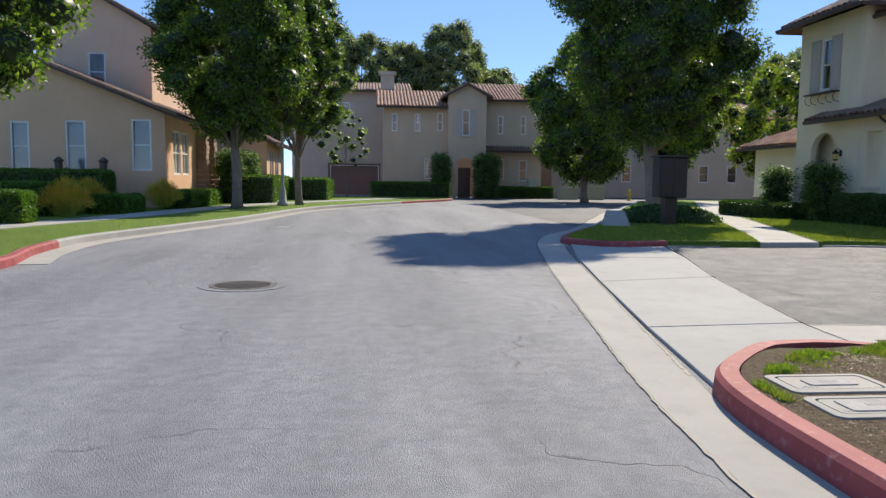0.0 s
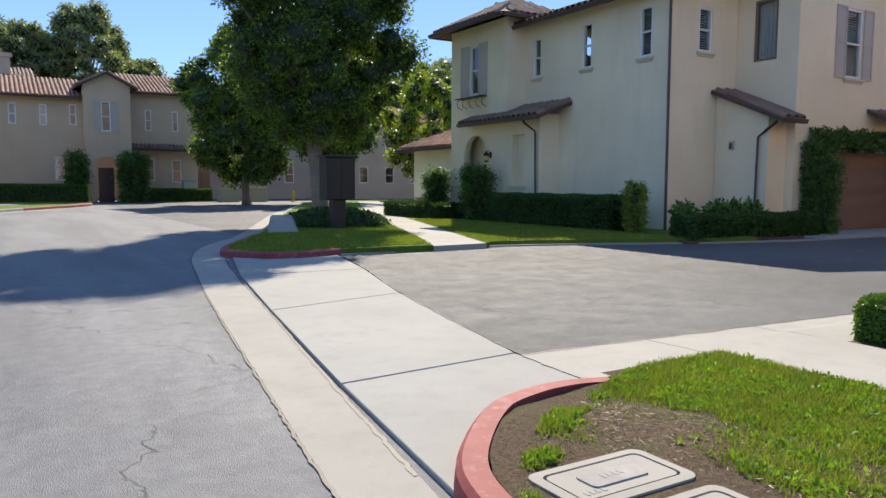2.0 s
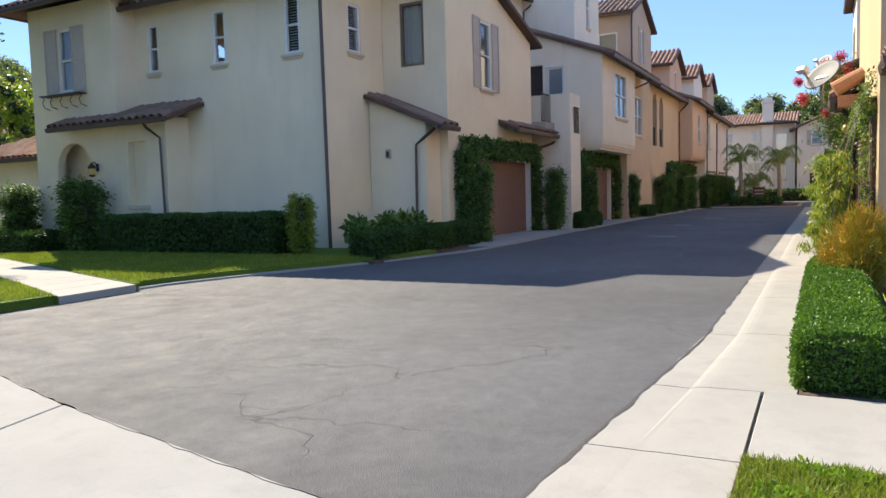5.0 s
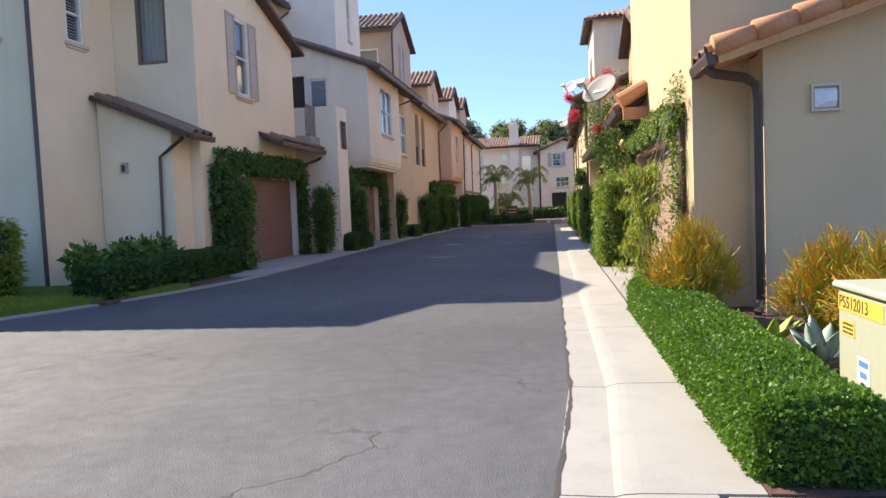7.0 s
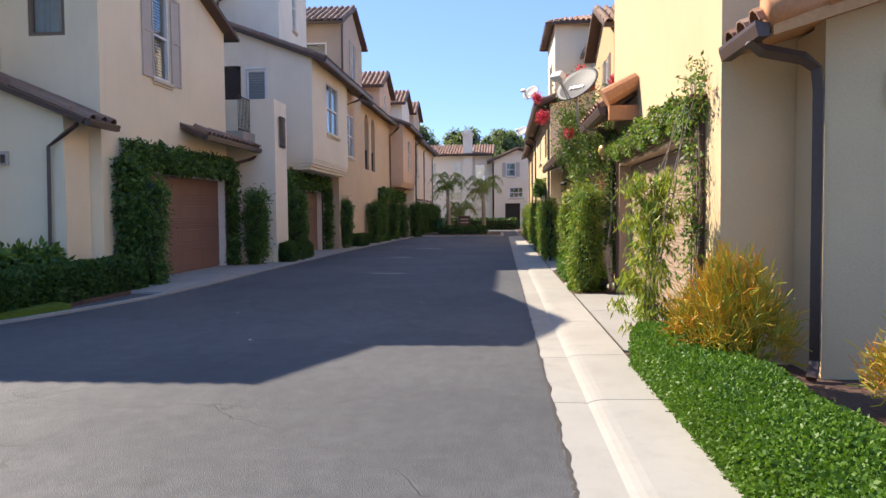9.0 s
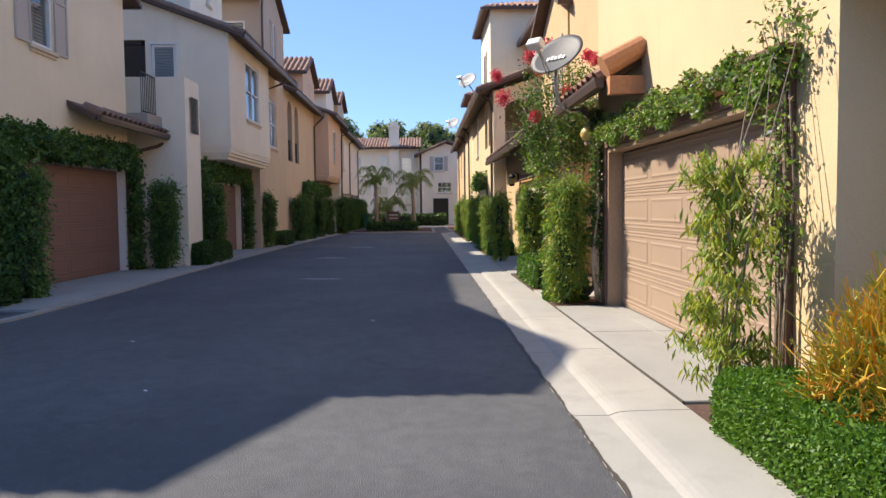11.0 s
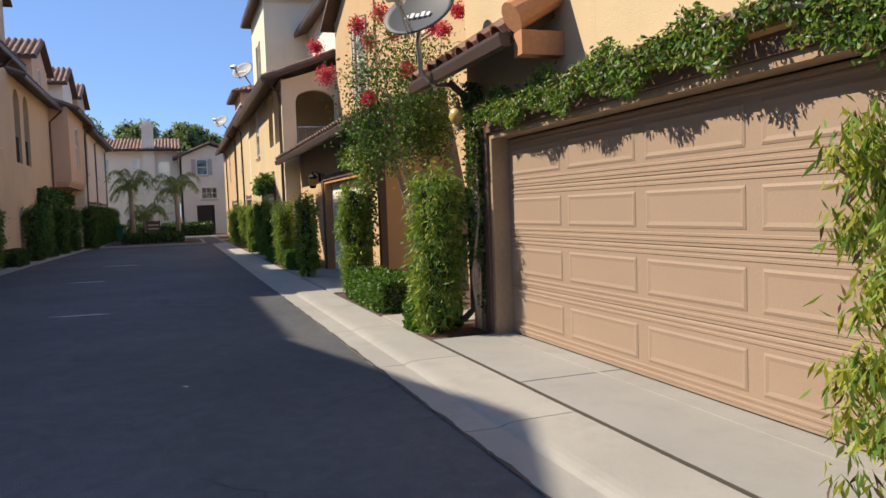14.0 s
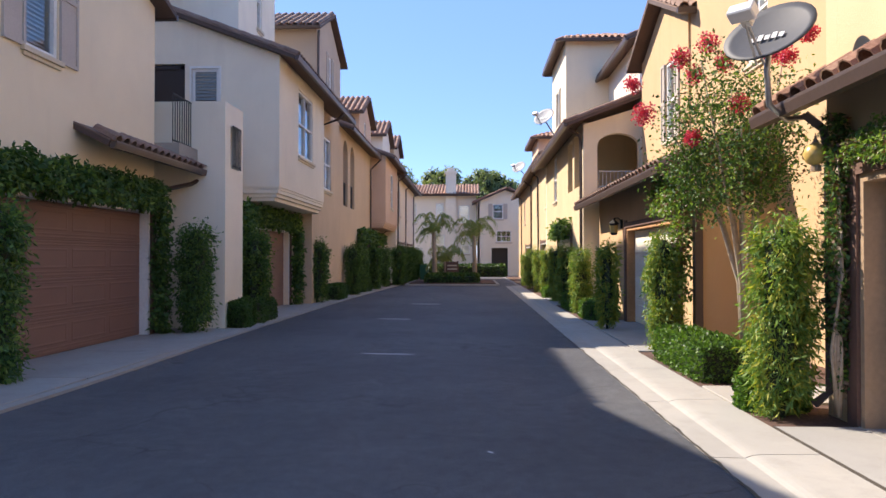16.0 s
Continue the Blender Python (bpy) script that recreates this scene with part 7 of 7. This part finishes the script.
def palm(x, y, h, seed):
    rg = random.Random(seed)
    t = thing("palm", "queen palm with arching fronds in the end planter", "palm", "palms", (x, y, 0.1))
    s = Shape()
    s.tube([(x, y, 0.05), (x + 0.05, y, h * 0.5), (x, y + 0.05, h)], [0.17, 0.13, 0.1], 9)
    part("trunk", s, MAT["bark_pale"], t, smooth=True)
    P, D = [], []
    rib = Shape()
    for k in range(12):
        a, L = k * 2.39996, rg.uniform(1.9, 2.6)
        pts = []
        for j in range(9):
            f = j / 8
            pts.append(Vector((x + L * 0.6 * f * math.cos(a), y + L * 0.6 * f * math.sin(a), h + L * ((0.75 + 0.5 * (k % 3)) * f - (0.95 + 0.25 * (k % 3)) * f * f))))
        rib.tube(pts, [0.02] * 5 + [0.01] * 4, 4)
        for p, q in zip(pts[1:-1], pts[2:]):
            for _ in range(15):
                c0 = p.lerp(q, rg.random())
                sd = Vector((-math.sin(a), math.cos(a), 0)) * rg.choice((-1, 1))
                P.append(c0), D.append(sd + Vector((0, 0, -0.9)))
    part("fronds_rib", rib, MAT["leaf_palm"], t)
    link("fronds", leaves("fronds", [MAT["leaf_palm"], MAT["leaf_column"]], P, D, 0.42, 0.08, 0.15, 0.0, seed, [0.8, 0.2]), t)
palm(57.6, 9.55, 2.9, 1)
palm(57.9, 12.0, 3.1, 2)
palm(60.5, 11.4, 1.3, 3)
# planter across the alley's end
s = Shape()
s.box(53.4, 8.2, -0.1, 60.5, 13.4, 0.1)
structure("kerb_end", s, MAT["concrete"], "concrete kerb of the planter across the alley's end", bevel=0.02)
s = Shape()
s.box(53.6, 8.4, 0.05, 60.3, 13.2, 0.14)
structure("ground_end_bed", s, MAT["mulch"], "mulch bed of the end planter", category="soil")
hedge("low dark shrubs filling the end planter", (54.2, 9.4, 0.12), (56.6, 12.3, 0.55), 2600, [MAT["leaf_box"]], 0.16, 120)
hedge("low dark hedge along the end house", (72.5, 7.0, 0.0), (73.5, 16.0, 0.9), 2500, [MAT["leaf_box"]], 0.22, 121)

# mounded ground cover under the street tree
rng = np.random.default_rng(77)
q, d = ball_points(rng, 9000, (10.6, 24.6, 0.1), (1.7, 2.2, 0.55), 0.85)
q, d = q[q[:, 2] > 0.1], d[q[:, 2] > 0.1]
# filler mound below the leaves, dark to pass for the shade within
core = Shape()
core.lathe([(1.55, 0.0), (1.4, 0.25), (0.8, 0.45), (0.05, 0.5)], (10.6, 24.6, 0.1), 14)
tagged(link("ground_cover", leaves("ground_cover", [MAT["leaf_box"], MAT["leaf_core_shade"]], q, d, 0.09, 0.6, 0.6, 0.0, 78, [1.0], core)), "low rounded ground cover under the street tree", "shrub")


# ---- grass ----
def grass(label, n, seed, test, x0, x1, y0, y1, z, h, w, rise=None):
    rng = np.random.default_rng(seed)
    p = np.stack([rng.uniform(x0, x1, n), rng.uniform(y0, y1, n)], 1)
    keep = np.array([test(a, b) for a, b in p])
    p = p[keep]
    k = len(p)
    z = np.full(k, z) if rise is None else rise(p[:, 0], p[:, 1])
    a = rng.uniform(0, 2 * np.pi, k)
    tip = rng.normal(0, 0.5, (k, 2)) * h
    hh = h * rng.uniform(0.5, 1.3, k)
    dx, dy = np.cos(a) * w, np.sin(a) * w
    v = np.empty((k, 3, 3))
    v[:, 0] = np.stack([p[:, 0] - dx, p[:, 1] - dy, z], 1)
    v[:, 1] = np.stack([p[:, 0] + dx, p[:, 1] + dy, z], 1)
    v[:, 2] = np.stack([p[:, 0] + tip[:, 0], p[:, 1] + tip[:, 1], z + hh], 1)
    me = bpy.data.meshes.new("grass")
    me.from_pydata(v.reshape(-1, 3).tolist(), [], np.arange(k * 3).reshape(k, 3).tolist())
    me.materials.append(MAT["grass_blade"])
    tagged(link("grass", me), label, "grass", "", "stuff")


def on_corner(x, y):
    edge = 3.42 if y < 5.6 else 3.42 + max(0.0, (y - 5.6)) ** 1.7 * 0.95
    if x < edge + 0.02 or y > 7.28 or (3.52 < x < 4.32 and 4.98 < y < 5.95):
        return False
    bare = noise.noise((x * 1.1, y * 1.1, 3.7)) * 0.6 + (x - 4.95) * 0.42 + (0.25 if y < 5.0 else 0.0) + 0.12 * noise.noise((x * 6, y * 6, 1.0))
    return bare > random.uniform(-0.12, 0.22) or (x < edge + 0.28 and y < 6.6 and noise.noise((x * 3, y * 3, 9.0)) > 0.05)


grass("thick green grass blades in the corner lawn", 150000, 1, on_corner, 3.4, 6.66, 2.2, 7.28, 0.143, 0.042, 0.0045, lawn_z)


rng = np.random.default_rng(91)
pp = np.stack([rng.uniform(3.4, 6.66, 90000), rng.uniform(2.4, 7.2, 90000)], 1)
kk = np.array([on_corner(a, b) and noise.noise((a * 4.3, b * 4.3, 5.0)) > 0.02 for a, b in pp])
q = np.concatenate([pp[kk], lawn_z(pp[kk, 0], pp[kk, 1])[:, None] + 0.018 * rng.random((kk.sum(), 1))], 1)
tagged(link("weeds", leaves("weeds", [MAT["weed"]], q, np.tile((0, 0, 0.5), (len(q), 1)), 0.036, 0.5, 0.75, 0.0, 92)), "broad-leaved clover and weeds among the grass", "grass", "", "stuff")
pp = np.stack([rng.uniform(3.42, 6.4, 9000), rng.uniform(2.4, 7.15, 9000)], 1)
kk = np.array([x > (3.42 if y < 5.6 else 3.42 + max(0.0, (y - 5.6)) ** 1.7 * 0.95) + 0.04 and not (3.55 < x < 4.3 and 5.0 < y < 5.93) for x, y in pp])
q = np.concatenate([pp[kk], lawn_z(pp[kk, 0], pp[kk, 1])[:, None] + 0.004], 1)
d = rng.normal(size=(len(q), 3)) * np.array((1, 1, 0.12))
tagged(link("straw", leaves("straw", [MAT["straw"]], q, d, 0.045, 0.1, 0.0, 0.0, 93)), "dry straw and twigs strewn over bare earth", "straw", "", "stuff")


def inside(poly):
    def test(x, y):
        c, n = False, len(poly)
        for i in range(n):
            (xa, ya), (xb, yb) = poly[i], poly[i - 1]
            if (ya > y) != (yb > y) and x < (xb - xa) * (y - ya) / (yb - ya) + xa:
                c = not c
        return c
    return test


north_poly = edge_in + [(16.0, 15.6), (16.0, 24), (15.4, 27)] + [(p[0] + 0.05, p[1]) for p in WALK_R[::-1] if p[1] < 27]
grass("short sunlit grass before the corner house", 70000, 2, inside(north_poly), 10.8, 16.5, 15.6, 27, 0.118, 0.055, 0.009)
isl_poly = [(9.3, 16.75), (8.2, 16.75), (7.3, 16.8)] + [p for p in isl_in if 16.6 < p[1] < 24 and p[0] < 9] + [(p[0] - 0.06, p[1]) for p in WALK_L[::-1] if p[1] < 24]
grass("short grass on the lawn island", 50000, 3, inside(isl_poly), 5.3, 12.2, 16.4, 24, 0.128, 0.055, 0.009)
# ---- small things ----
def satellite_dish(label, p, aim, r, mat, post):
    """A tilted oval dish with feed arm, receiver and a bent mast."""
    t = thing("satellite_dish", label, "satellite dish", "satellite dishes", post[0])
    q = Vector(aim).normalized().to_track_quat("Z", "Y").to_matrix().to_4x4()
    m = Matrix.Translation(p) @ q
    s = Shape()
    rings, n = 6, 28
    v = [m @ Vector((r * k / rings * math.cos(a) * 1.08, r * k / rings * math.sin(a) * 0.92, 0.16 * r * (k / rings) ** 2)) for k in range(1, rings + 1) for a in (2 * math.pi * j / n for j in range(n))]
    v += [m @ Vector((0, 0, 0))] + [m @ Vector((r * math.cos(a) * 1.08, r * math.sin(a) * 0.92, 0.16 * r - 0.018)) for a in (2 * math.pi * j / n for j in range(n))] + [m @ Vector((0, 0, -0.018))]
    c0, b0 = rings * n, rings * n + 1
    f = [(k * n + j, k * n + (j + 1) % n, (k + 1) * n + (j + 1) % n, (k + 1) * n + j) for k in range(rings - 1) for j in range(n)]
    f += [(c0, j, (j + 1) % n) for j in range(n)] + [((rings - 1) * n + j, (rings - 1) * n + (j + 1) % n, b0 + (j + 1) % n, b0 + j) for j in range(n)] + [(b0 + n, b0 + (j + 1) % n, b0 + j) for j in range(n)]
    s.add(v, f)
    refl = part("reflector", s, mat, t, smooth=True)
    s = Shape()
    for k in range(5):
        x = -0.17 + k * 0.068
        s.box(x * r / 0.4, -0.03, 0.012, (x + 0.045) * r / 0.4, 0.03 + 0.02 * (k % 2), 0.016, m @ Matrix.Translation((0, -r * 0.12, 0.014)))
    part("logo", s, MAT["dish_white"], refl)
    feed = m @ Vector((0, -r * 0.55, r * 1.15))
    s = Shape()
    for d in (-0.035, 0.035):
        s.tube([m @ Vector((d, -r * 0.9, -0.02)), feed + Vector((0, 0, d * 0.3))], 0.012, 6)
    part("feed_arm", s, MAT["galvanized"], t)
    s = Shape()
    s.box(-0.12, -0.06, -0.05, 0.12, 0.06, 0.08, Matrix.Translation(feed) @ q)
    s.box(-0.05, -0.04, -0.13, 0.05, 0.04, -0.05, Matrix.Translation(feed) @ q)
    part("receiver", s, MAT["dish_white"], t, "pale grey receiver box", bevel=0.012)
    s = Shape()
    s.tube([m @ Vector((0, -r * 0.2, -0.03)), *post[1:], post[0]], 0.028, 8)
    part("mast", s, MAT["galvanized"], t, smooth=True)


satellite_dish("grey satellite dish on a bent mast above the shed roof", Vector((20.0, 6.95, 3.62)), (-0.55, 0.62, 0.62), 0.4, MAT["dish_grey"], [(20.2, 6.5, 2.9), (20.02, 6.98, 3.3), (20.05, 6.95, 2.98), (20.15, 6.75, 2.86)])
satellite_dish("small pale satellite dish at the roof edge", Vector((41.6, 6.9, 7.0)), (-0.55, 0.55, 0.5), 0.42, MAT["dish_far"], [(41.7, 6.3, 6.0), (41.65, 6.7, 6.6), (41.7, 6.5, 6.3)])
satellite_dish("small pale satellite dish on a far roof", Vector((56.6, 6.9, 6.9)), (-0.55, 0.55, 0.5), 0.42, MAT["dish_far"], [(56.7, 6.3, 6.2), (56.65, 6.7, 6.6), (56.7, 6.5, 6.4)])

# amber globe lamp on the garage corner post
t = thing("globe_lamp", "amber glass globe lamp on the garage corner post", "lamp", "", (20.1, 6.46, 2.35))
s = Shape()
s.lathe([(0.02, -0.11), (0.085, -0.075), (0.115, 0.0), (0.085, 0.075), (0.03, 0.11)], (20.1, 6.5, 2.52), 14)
part("globe", s, MAT["globe_amber"], t, smooth=True)
s = Shape()
s.lathe([(0.05, -0.16), (0.05, -0.11), (0.03, -0.1)], (20.1, 6.5, 2.52), 10)
s.lathe([(0.035, 0.1), (0.012, 0.15), (0.004, 0.2)], (20.1, 6.5, 2.52), 8)
part("fitting", s, MAT["tan_metal"], t)

# square recessed wall light on the yellow wall
t = thing("wall_light", "square pale recessed wall light on yellow stucco", "wall light", "square lights", (13.35, 5.01, 2.26))
at = frame_at("x", 13.35, -1)
s = Shape()
for a, b, cc, d in ((4.855, 5.165, 2.255, 2.28), (4.855, 5.165, 2.525, 2.55), (4.855, 4.88, 2.28, 2.525), (5.14, 5.165, 2.28, 2.525)):
    slab(s, at, a, b, cc, d, 0.0, 0.05)
part("frame", s, MAT["sill"], t)
s = Shape()
slab(s, at, 4.88, 5.14, 2.28, 2.525, 0.001, 0.008)
part("backplate", s, MAT["stone_grey"], t)
s = Shape()
o, i = [(4.9, 2.3), (5.12, 2.3), (5.12, 2.505), (4.9, 2.505)], [(4.9, 2.36), (5.0, 2.36), (5.0, 2.46), (4.9, 2.46)]
s.add([at(u, v, 0.009) for u, v in o] + [at(u, v, 0.05) for u, v in i], [(k, (k + 1) % 4, 4 + (k + 1) % 4, 4 + k) for k in range(4)] + [(4, 5, 6, 7)])
part("lens", s, MAT["white_sticker"], t)

# utility cabinet
t = thing("utility_cabinet", "pale green steel utility cabinet with printed numbers", "utility box", "", (9.5, 5.7, 0.02))
s = Shape()
s.box(8.95, 5.35, 0.01, 10.0, 6.1, 0.72)
part("body", s, MAT["utility_green"], t, bevel=0.02)
s = Shape()
s.box(8.92, 5.32, 0.72, 10.03, 6.13, 0.77)
part("lid", s, MAT["utility_green"], t, bevel=0.015)


def lettering(text, size, m, mat, parent, name="lettering"):
    cu = bpy.data.curves.new("text", "FONT")
    cu.body, cu.size, cu.extrude = text, size, 0.001
    ob = bpy.data.objects.new("text", cu)
    scene.collection.objects.link(ob)
    me = bpy.data.meshes.new_from_object(ob)
    bpy.data.objects.remove(ob)
    me.materials.clear()
    me.materials.append(mat)
    return link(name, me, parent, m=m)


face = Matrix.Translation((9.97, 6.104, 0.6)) @ Matrix.Rotation(math.pi, 4, "Z") @ Matrix.Rotation(math.pi / 2, 4, "X")
s = Shape()
s.box(9.3, 6.101, 0.58, 9.985, 6.103, 0.69)
plate = part("number_plate", s, MAT["yellow_paint"], t)
lettering("P5512013", 0.115, face, MAT["dark_print"], plate)
s = Shape()
s.box(9.72, 6.101, 0.42, 9.93, 6.103, 0.52)
lab = part("label", s, MAT["yellow_paint"], t)
s = Shape()
for k in range(3):
    s.box(9.74, 6.1035, 0.435 + 0.028 * k, 9.91, 6.1045, 0.447 + 0.028 * k)
part("print_bars", s, MAT["dark_print"], lab)
s = Shape()
s.box(9.5, 6.101, 0.15, 9.68, 6.103, 0.32)
lab = part("sticker", s, MAT["white_sticker"], t)
s = Shape()
s.box(9.52, 6.1035, 0.26, 9.66, 6.1045, 0.3).box(9.54, 6.1035, 0.19, 9.64, 6.1045, 0.23)
part("print_bars", s, MAT["blue_print"], lab)

# mailbox kiosk on the island
t = thing("mailbox_kiosk", "dark metal cluster mailbox on a square pedestal", "mailbox", "", (9.8, 22.4, 0.12))
s = Shape()
s.box(9.62, 22.22, 0.05, 9.98, 22.58, 0.95)
part("pedestal", s, MAT["iron"], t, bevel=0.02)
s = Shape()
s.box(9.38, 22.12, 0.95, 10.22, 22.68, 2.1).box(9.33, 22.07, 2.1, 10.27, 22.73, 2.17)
body = part("body", s, MAT["iron"], t, bevel=0.02)
for k in range(4):
    for x0 in (9.42, 9.81):
        s = Shape()
        s.box(x0, 22.105, 1.0 + k * 0.27, x0 + 0.37, 22.118, 1.24 + k * 0.27)
        part("mailbox_door", s, MAT["iron"], body)
# pale concrete block at the kerb
t = thing("concrete_block", "pale weathered concrete block beside the kerb", "concrete block", "", (8.0, 22.3, 0.12))
s = Shape()
s.add([(7.55, 21.6, 0.1), (8.3, 21.35, 0.1), (8.75, 22.6, 0.1), (7.95, 22.9, 0.1), (7.7, 21.75, 0.5), (8.2, 21.6, 0.5), (8.5, 22.5, 0.55), (8.0, 22.7, 0.55)],
      [(0, 3, 2, 1), (4, 5, 6, 7), (0, 1, 5, 4), (1, 2, 6, 5), (2, 3, 7, 6), (3, 0, 4, 7)])
part("block", s, MAT["concrete"], t, bevel=0.03)

# street lamp post, garden lamps
t = thing("street_lamp", "grey fluted street lamp post on the lawn strip", "street lamp", "", (-3.0, 35.9, 0.13))
s = Shape()
s.lathe([(0.26, 0.0), (0.26, 0.12), (0.17, 0.2), (0.13, 0.75), (0.075, 0.9), (0.06, 4.2), (0.09, 4.3)], (-3.0, 35.9, 0.13), 12)
part("post", s, MAT["stone_grey"], t, smooth=True)
s = Shape()
s.lathe([(0.1, 4.3), (0.18, 4.4), (0.2, 4.8), (0.1, 5.0), (0.02, 5.15)], (-3.0, 35.9, 0.13), 8)
part("head", s, MAT["iron"], t)
for x, y in ((-11.2, 31.9), (-9.5, 31.9)):
    t = thing("garden_lamp", "dark post-top lantern in the front garden", "lamp", "garden lamps", (x, y, 0.13))
    s = Shape()
    s.tube([(x, y, 0.1), (x, y, 1.6)], 0.04, 8)
    part("post", s, MAT["iron"], t)
    s = Shape()
    s.lathe([(0.08, 1.6), (0.15, 1.72), (0.16, 1.95), (0.22, 2.0), (0.05, 2.15)], (x, y, 0), 6)
    part("head", s, MAT["brown_metal"], t)

# hydrant, utility boxes, bin and sign far off
t = thing("fire_hydrant", "yellow fire hydrant at the far kerb", "hydrant", "", (20.8, 56.5, 0))
s = Shape()
s.lathe([(0.16, 0.0), (0.16, 0.08), (0.11, 0.1), (0.11, 0.62), (0.14, 0.64), (0.12, 0.75), (0.03, 0.85)], (20.8, 56.5, 0), 10)
part("body", s, MAT["yellow_paint"], t)
s = Shape()
s.tube([(20.58, 56.5, 0.45), (21.02, 56.5, 0.45)], 0.06, 8)
part("outlets", s, MAT["yellow_paint"], t)
for x, y, w, h in ((13.9, 59.6, 0.9, 1.5), (16.2, 57.5, 1.4, 0.9), (18.4, 57.6, 1.3, 1.0)):
    t = thing("transformer_box", "pale green utility cabinet at the far kerb", "utility box", "far utility boxes", (x, y, 0))
    s = Shape()
    s.box(x - w / 2, y - 0.4, 0, x + w / 2, y + 0.4, h)
    part("body", s, MAT["utility_green"], t, bevel=0.03)
    s = Shape()
    s.box(x - w / 2 - 0.04, y - 0.44, h, x + w / 2 + 0.04, y + 0.44, h + 0.07)
    part("lid", s, MAT["utility_green"], t, bevel=0.02)
t = thing("wheeled_bin", "dark green wheeled bin at the alley's end", "bin", "", (63.5, 13.0, 0))
s = Shape()
s.add([(63.25, 12.75, 0.05), (63.75, 12.75, 0.05), (63.75, 13.25, 0.05), (63.25, 13.25, 0.05), (63.2, 12.7, 1.0), (63.8, 12.7, 1.0), (63.8, 13.3, 1.0), (63.2, 13.3, 1.0)], [(0, 3, 2, 1), (4, 5, 6, 7), (0, 1, 5, 4), (1, 2, 6, 5), (2, 3, 7, 6), (3, 0, 4, 7)])
part("body", s, MAT["bin_green"], t, bevel=0.02)
s = Shape()
s.box(63.15, 12.66, 1.0, 63.85, 13.34, 1.07)
part("lid", s, MAT["bin_green"], t, bevel=0.02)
s = Shape()
s.tube([(63.7, 12.7, 0.12), (63.7, 13.3, 0.12)], 0.12, 12)
part("wheels", s, MAT["iron"], t)
t = thing("wooden_sign", "dark red wooden sign board in the end planter", "sign", "", (59.2, 10.95, 0.14))
for y in (10.6, 11.3):
    s = Shape()
    s.box(59.16, y - 0.04, 0.1, 59.24, y + 0.04, 1.35)
    part("post", s, MAT["trim_brown"], t)
s = Shape()
s.box(59.12, 10.55, 0.55, 59.2, 11.35, 1.3)
part("board", s, MAT["trim_brown"], t, bevel=0.01)
s = Shape()
for k in range(2):
    s.box(59.115, 10.65, 0.8 + k * 0.22, 59.119, 11.25, 0.88 + k * 0.22)
part("lettering", s, MAT["flower_white"], t)
# small sun patches on the asphalt, painted in as pale flecks
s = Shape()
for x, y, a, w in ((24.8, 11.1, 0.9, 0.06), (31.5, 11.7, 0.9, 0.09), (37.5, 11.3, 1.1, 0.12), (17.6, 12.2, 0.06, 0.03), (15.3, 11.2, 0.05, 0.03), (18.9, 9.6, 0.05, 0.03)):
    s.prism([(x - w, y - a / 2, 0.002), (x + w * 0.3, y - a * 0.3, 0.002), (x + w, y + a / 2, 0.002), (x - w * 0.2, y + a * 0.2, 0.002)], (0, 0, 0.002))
structure("trim_paint", s, MAT["white_rail_sun_fleck"], "pale flecks on the asphalt painted in as sun patches", category="paint")
